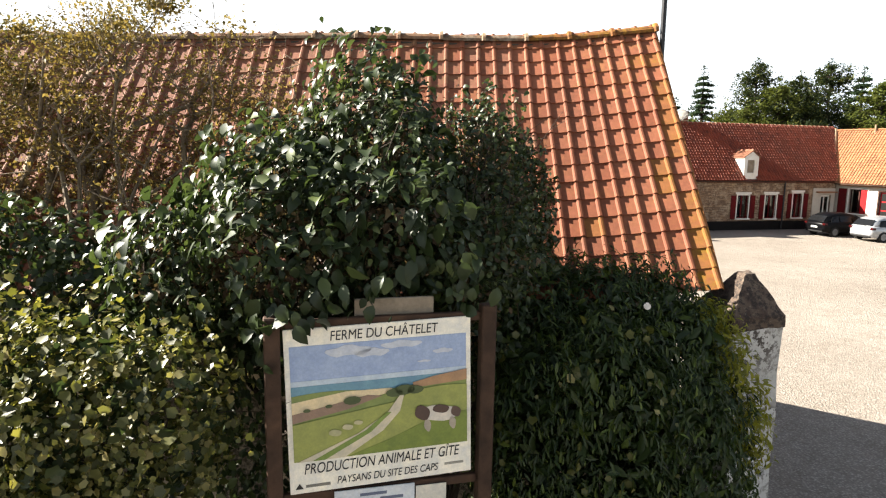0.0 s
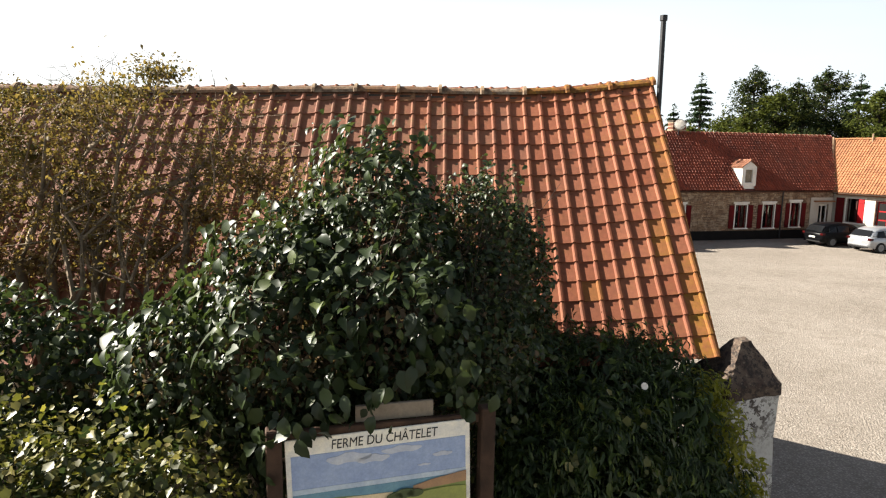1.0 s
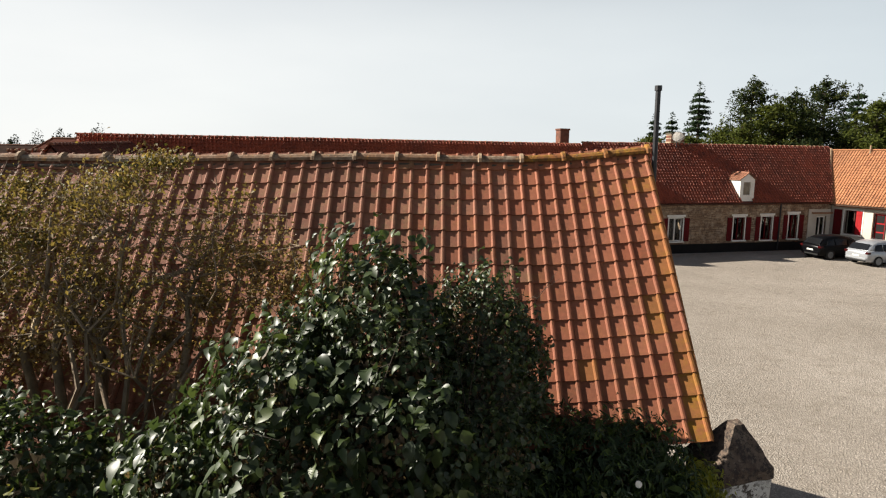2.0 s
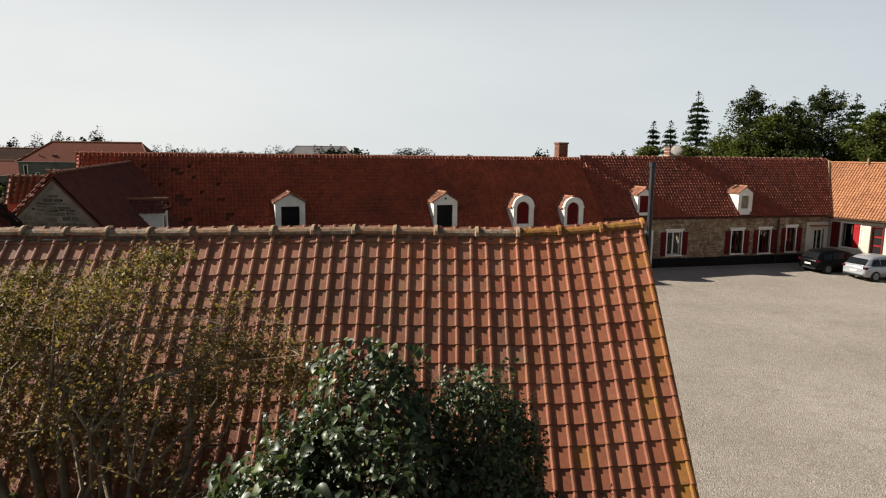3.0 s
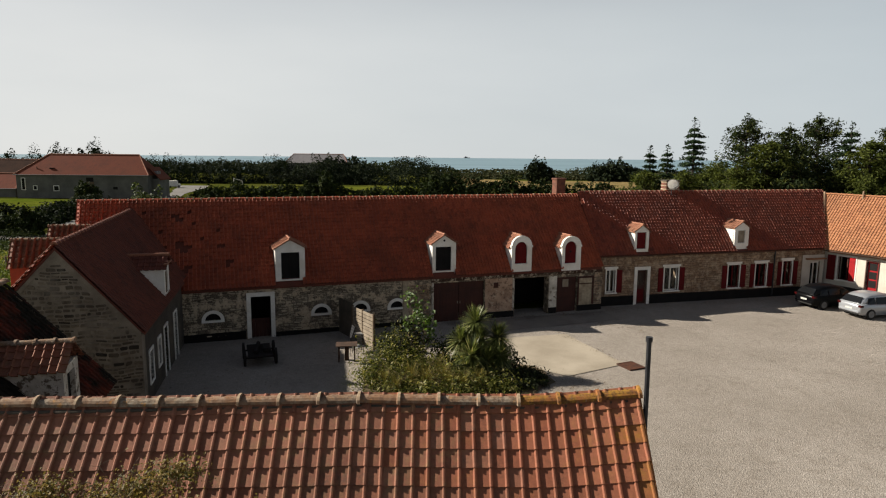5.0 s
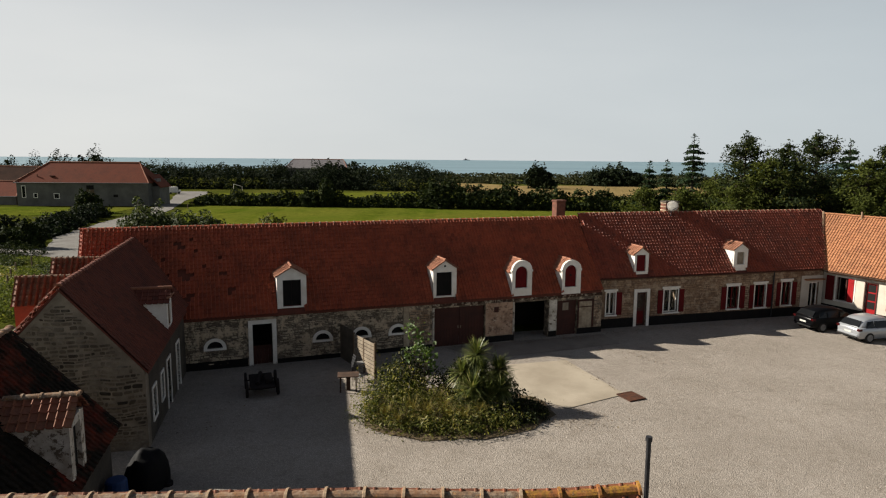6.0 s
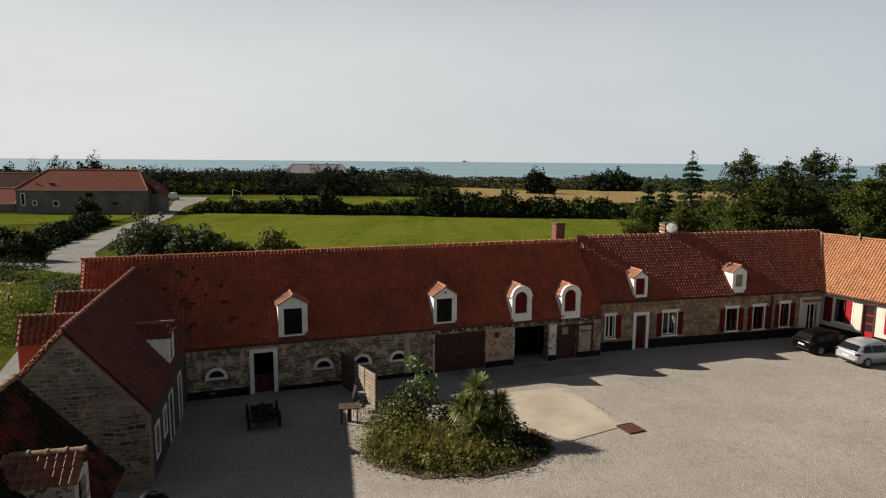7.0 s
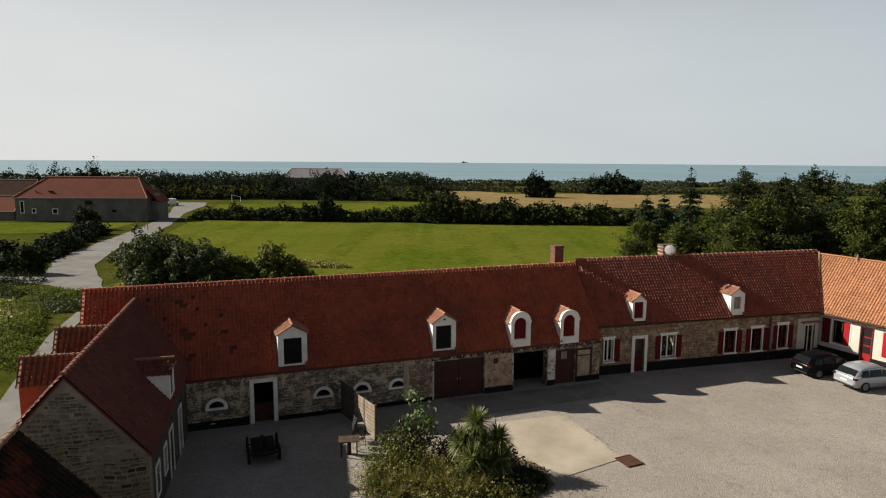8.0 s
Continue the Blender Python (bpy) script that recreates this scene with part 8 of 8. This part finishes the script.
hedgerow("verge_weed", (-40, 56), (-30, 44), 0.9, 2.0, 4000, 276, "rough tall weeds on the grassy slope", M["weed_leaf"], 0.17, 0.4, "weeds", 1.5)
hedgerow("verge_weed", (-37, 52), (-30, 41), 0.45, 2.0, 6000, 277, "light green weeds on the grassy slope", M["weed_leaf"], 0.13, 0.1, "weeds", 1.4)
hedgerow("verge_weed", (-44, 60), (-33, 48), 0.7, 1.6, 6000, 279, "tall pale grass on the slope", M["dry_leaf"], 0.16, 0.25, "weeds", 1.4)
hedgerow("lane_bush", (-73, 128), (-70.5, 128), 4.8, 1.2, 2600, 284, "upright dark bush at the end of the lane hedge", M["far_leaf"], 0.36, 0.0, "bush", 1.6)
hedgerow("verge_shrub", (-53.0, 76.6), (-49.6, 76.4), 3.1, 1.1, 3600, 278, "green shrub by the lane", M["far_leaf"], 0.3, 0.0, "shrub", 1.5)
hedgerow("verge_weed", (-45, 66.5), (-34, 62.5), 0.7, 1.6, 6000, 281, "light green weeds at the bend of the lane", M["weed_leaf"], 0.13, 0.1, "weeds", 1.5)
hedgerow("verge_weed", (-47, 65), (-33, 55), 0.8, 2.2, 4500, 282, "green nettles on the bank", M["shrub_leaf"], 0.17, 0.45, "weeds", 1.6)
hedgerow("verge_weed", (-66, 73.6), (-45.5, 70.6), 1.3, 1.6, 8000, 283, "dark rough weeds and brambles along the lane", M["far_leaf"], 0.15, 0.08, "weeds", 1.7)
hedgerow("dry_weed", (-19.5, 84), (-13, 83), 1.0, 0.8, 2000, 280, "dry brown weeds at the meadow edge", M["dry_leaf"], 0.22, 0.0, "weeds", 1.3)


# ---- far houses ----
def hip_house(m, L, D, eave, ridge, hip, wall, tile, label, holes=(), far_hip=None):
    h = thing("far_house", m, label, "house")
    far_hip = hip if far_hip is None else far_hip
    part("wall", boxes((0, L, 0, D, -1.5, eave)), wall, h)
    bm = bmesh.new()
    o = 0.4
    vs = [bm.verts.new(v) for v in ((-o, -o, eave - 0.2), (L + o, -o, eave - 0.2), (L + o, D + o, eave - 0.2), (-o, D + o, eave - 0.2), (hip, D / 2, ridge), (L - far_hip, D / 2, ridge))]
    for f in ((0, 1, 5, 4), (1, 2, 5), (2, 3, 4, 5), (3, 0, 4), (0, 3, 2, 1)):
        bm.faces.new([vs[i] for i in f])
    bmesh.ops.recalc_face_normals(bm, faces=bm.faces[:])
    part("roof", bm, tile, h)
    part("ridge", tube([(hip, D / 2, ridge), (L - far_hip, D / 2, ridge)], 0.16, 6), M["dormer_tile"], h)
    for a, b in (((-o, -o, eave - 0.15), (hip, D / 2, ridge)), ((L + o, -o, eave - 0.15), (L - far_hip, D / 2, ridge))):
        part("hip_ridge", tube([a, b], 0.12, 6), M["dormer_tile"], h)
    part("gutter", tube([(-o, -o - 0.06, eave - 0.2), (L + o, -o - 0.06, eave - 0.2)], 0.08, 6), M["slate"], h)
    for a, b, c, d in holes:
        w = thing_part("window", h, (0, 0, 0))
        part("frame", boxes((a - 0.15, a, -0.06, 0.0, c - 0.15, d + 0.15), (b, b + 0.15, -0.06, 0.0, c - 0.15, d + 0.15), (a, b, -0.06, 0.0, d, d + 0.15), (a, b, -0.06, 0.0, c - 0.15, c)), M["white"], w)
        part("pane", boxes((a, b, -0.03, 0.0, c, d)), M["car_glass"], w)
    return h


fh = hip_house(pose(-97.9, 144.8, -0.8, 0, 0, 4.4), 29.1, 8.8, 4.95, 9.45, 5.4, M["grey_wall"], M["far_tile"], "long grey rendered house with an orange hipped roof", ((1.2, 1.85, 1.4, 3.95), (3.75, 4.4, 1.4, 2.2), (8.2, 9.2, 1.2, 2.2)), 3.2)
part("barn_door", boxes((15.3, 17.1, -0.05, 0.0, 0.2, 3.2)), M["grey_wood"], fh)
# dark slabs on the wall paint the shade in the openings
part("loft_opening", boxes((15.4, 17.0, -0.05, 0.0, 3.25, 4.2)), M["dark"], fh)
part("small_opening", boxes((21.3, 22.3, -0.05, 0.0, 1.5, 2.1)), M["dark"], fh)
part("roof_window", boxes((7.0, 8.0, 0.85, 1.6, 6.15, 6.35)), M["car_glass"], fh)
part("roof_vent", tube([(4.2, 1.0, 5.9), (4.2, 1.0, 6.6)], 0.12, 6), M["brick"], fh)
part("lean_to", boxes((29.1, 30.8, 2.5, 9.0, -1.5, 3.9)), M["grey_wall"], fh)
bm = bmesh.new()
prism(bm, [(28.6, 6.6), (31.2, 3.8), (31.2, 3.6), (28.6, 6.4)], 2.2, 9.2)
bmesh.ops.recalc_face_normals(bm, faces=bm.faces[:])
part("lean_to_roof", bm, M["far_tile"], fh)
for y in (3.0, 4.4):
    part("roof_light", boxes((29.6, 30.2, y, y + 0.9, 5.0, 5.7)), M["slate"], fh)
hip_house(pose(-121, 146, -1.3, 0, 0, 4), 21, 7, 2.1, 5.4, 0.5, M["grey_wall"], M["far_tile"], "low outbuilding with an orange tiled roof")
hip_house(pose(-64.5, 258, -2, 0, 0, 0), 24.5, 10, 8.0, 11.4, 2.0, M["grey_wall"], M["slate"], "far house with a pale grey slate roof")
hip_house(pose(-137, 168, -1.5, 0, 0, 4), 27, 9, 4.8, 8.6, 0.6, M["grey_wall"], M["far_dark_roof"], "far house with a dark tiled roof")

vn = thing("van", pose(-85.5, 199.0, height(199) + 0.06, 0, 0, 62), "white van parked at the end of the lane", "van")
part("body", boxes((-2.2, 1.4, -0.9, 0.9, 0.35, 2.2), (1.4, 2.4, -0.88, 0.88, 0.35, 1.2), bevel=0.12), M["white"], vn)
part("windscreen", boxes((-2.24, -2.2, -0.75, 0.75, 1.3, 1.95)), M["car_glass"], vn)
for x in (-1.5, 1.6):
    for y in (-0.85, 0.85):
        part("wheel", tube([(x, y - 0.1, 0.34), (x, y + 0.1, 0.34)], 0.34, 14), M["rubber"], vn)
gf = thing("goal_frame", pose(-74, 222, height(222)), "small white goal frame on the far grass", "goal")
part("post", tube([(0, 0, 0), (0, 0, 2.4)], 0.09, 6), M["white"], gf)
part("post", tube([(3.0, 0, 0), (3.0, 0, 1.6)], 0.09, 6), M["white"], gf)
part("bar", tube([(0, 0, 2.4), (3.0, 0, 1.6)], 0.09, 6), M["white"], gf)
sh = thing("ship", pose(160, 4800, -3.0), "small dark ship on the horizon", "ship")
bm = bmesh.new()
prism(bm, [(-26, 3), (-22, 0), (22, 0), (27, 4), (-26, 4)], -4, 4)
bmesh.ops.recalc_face_normals(bm, faces=bm.faces[:])
part("hull", bm, M["metal_dark"], sh)
part("deckhouse", boxes((-16, 2, -3, 3, 4, 9), (-12, -6, -2, 2, 9, 13)), M["metal_dark"], sh)

fpost = thing("fence_post", pose(-33, 47, height(47)), "grey wooden pasture fence post", "fence post", "pasture fence posts")
part("stake", tube([(0, 0, -0.2), (0.02, 0, 1.3)], [0.08, 0.07], 6), M["grey_wood"], fpost)
for x, y in ((-31.0, 43.0), (-35.5, 51), (-38.5, 56), (-29, 39), (-41, 62), (-62, 131), (-60, 128), (-64, 134), (-66, 137), (-68, 140), (-57, 140), (-60, 150), (-62, 158)):
    copy_thing(fpost, pose(x, y, height(y)))
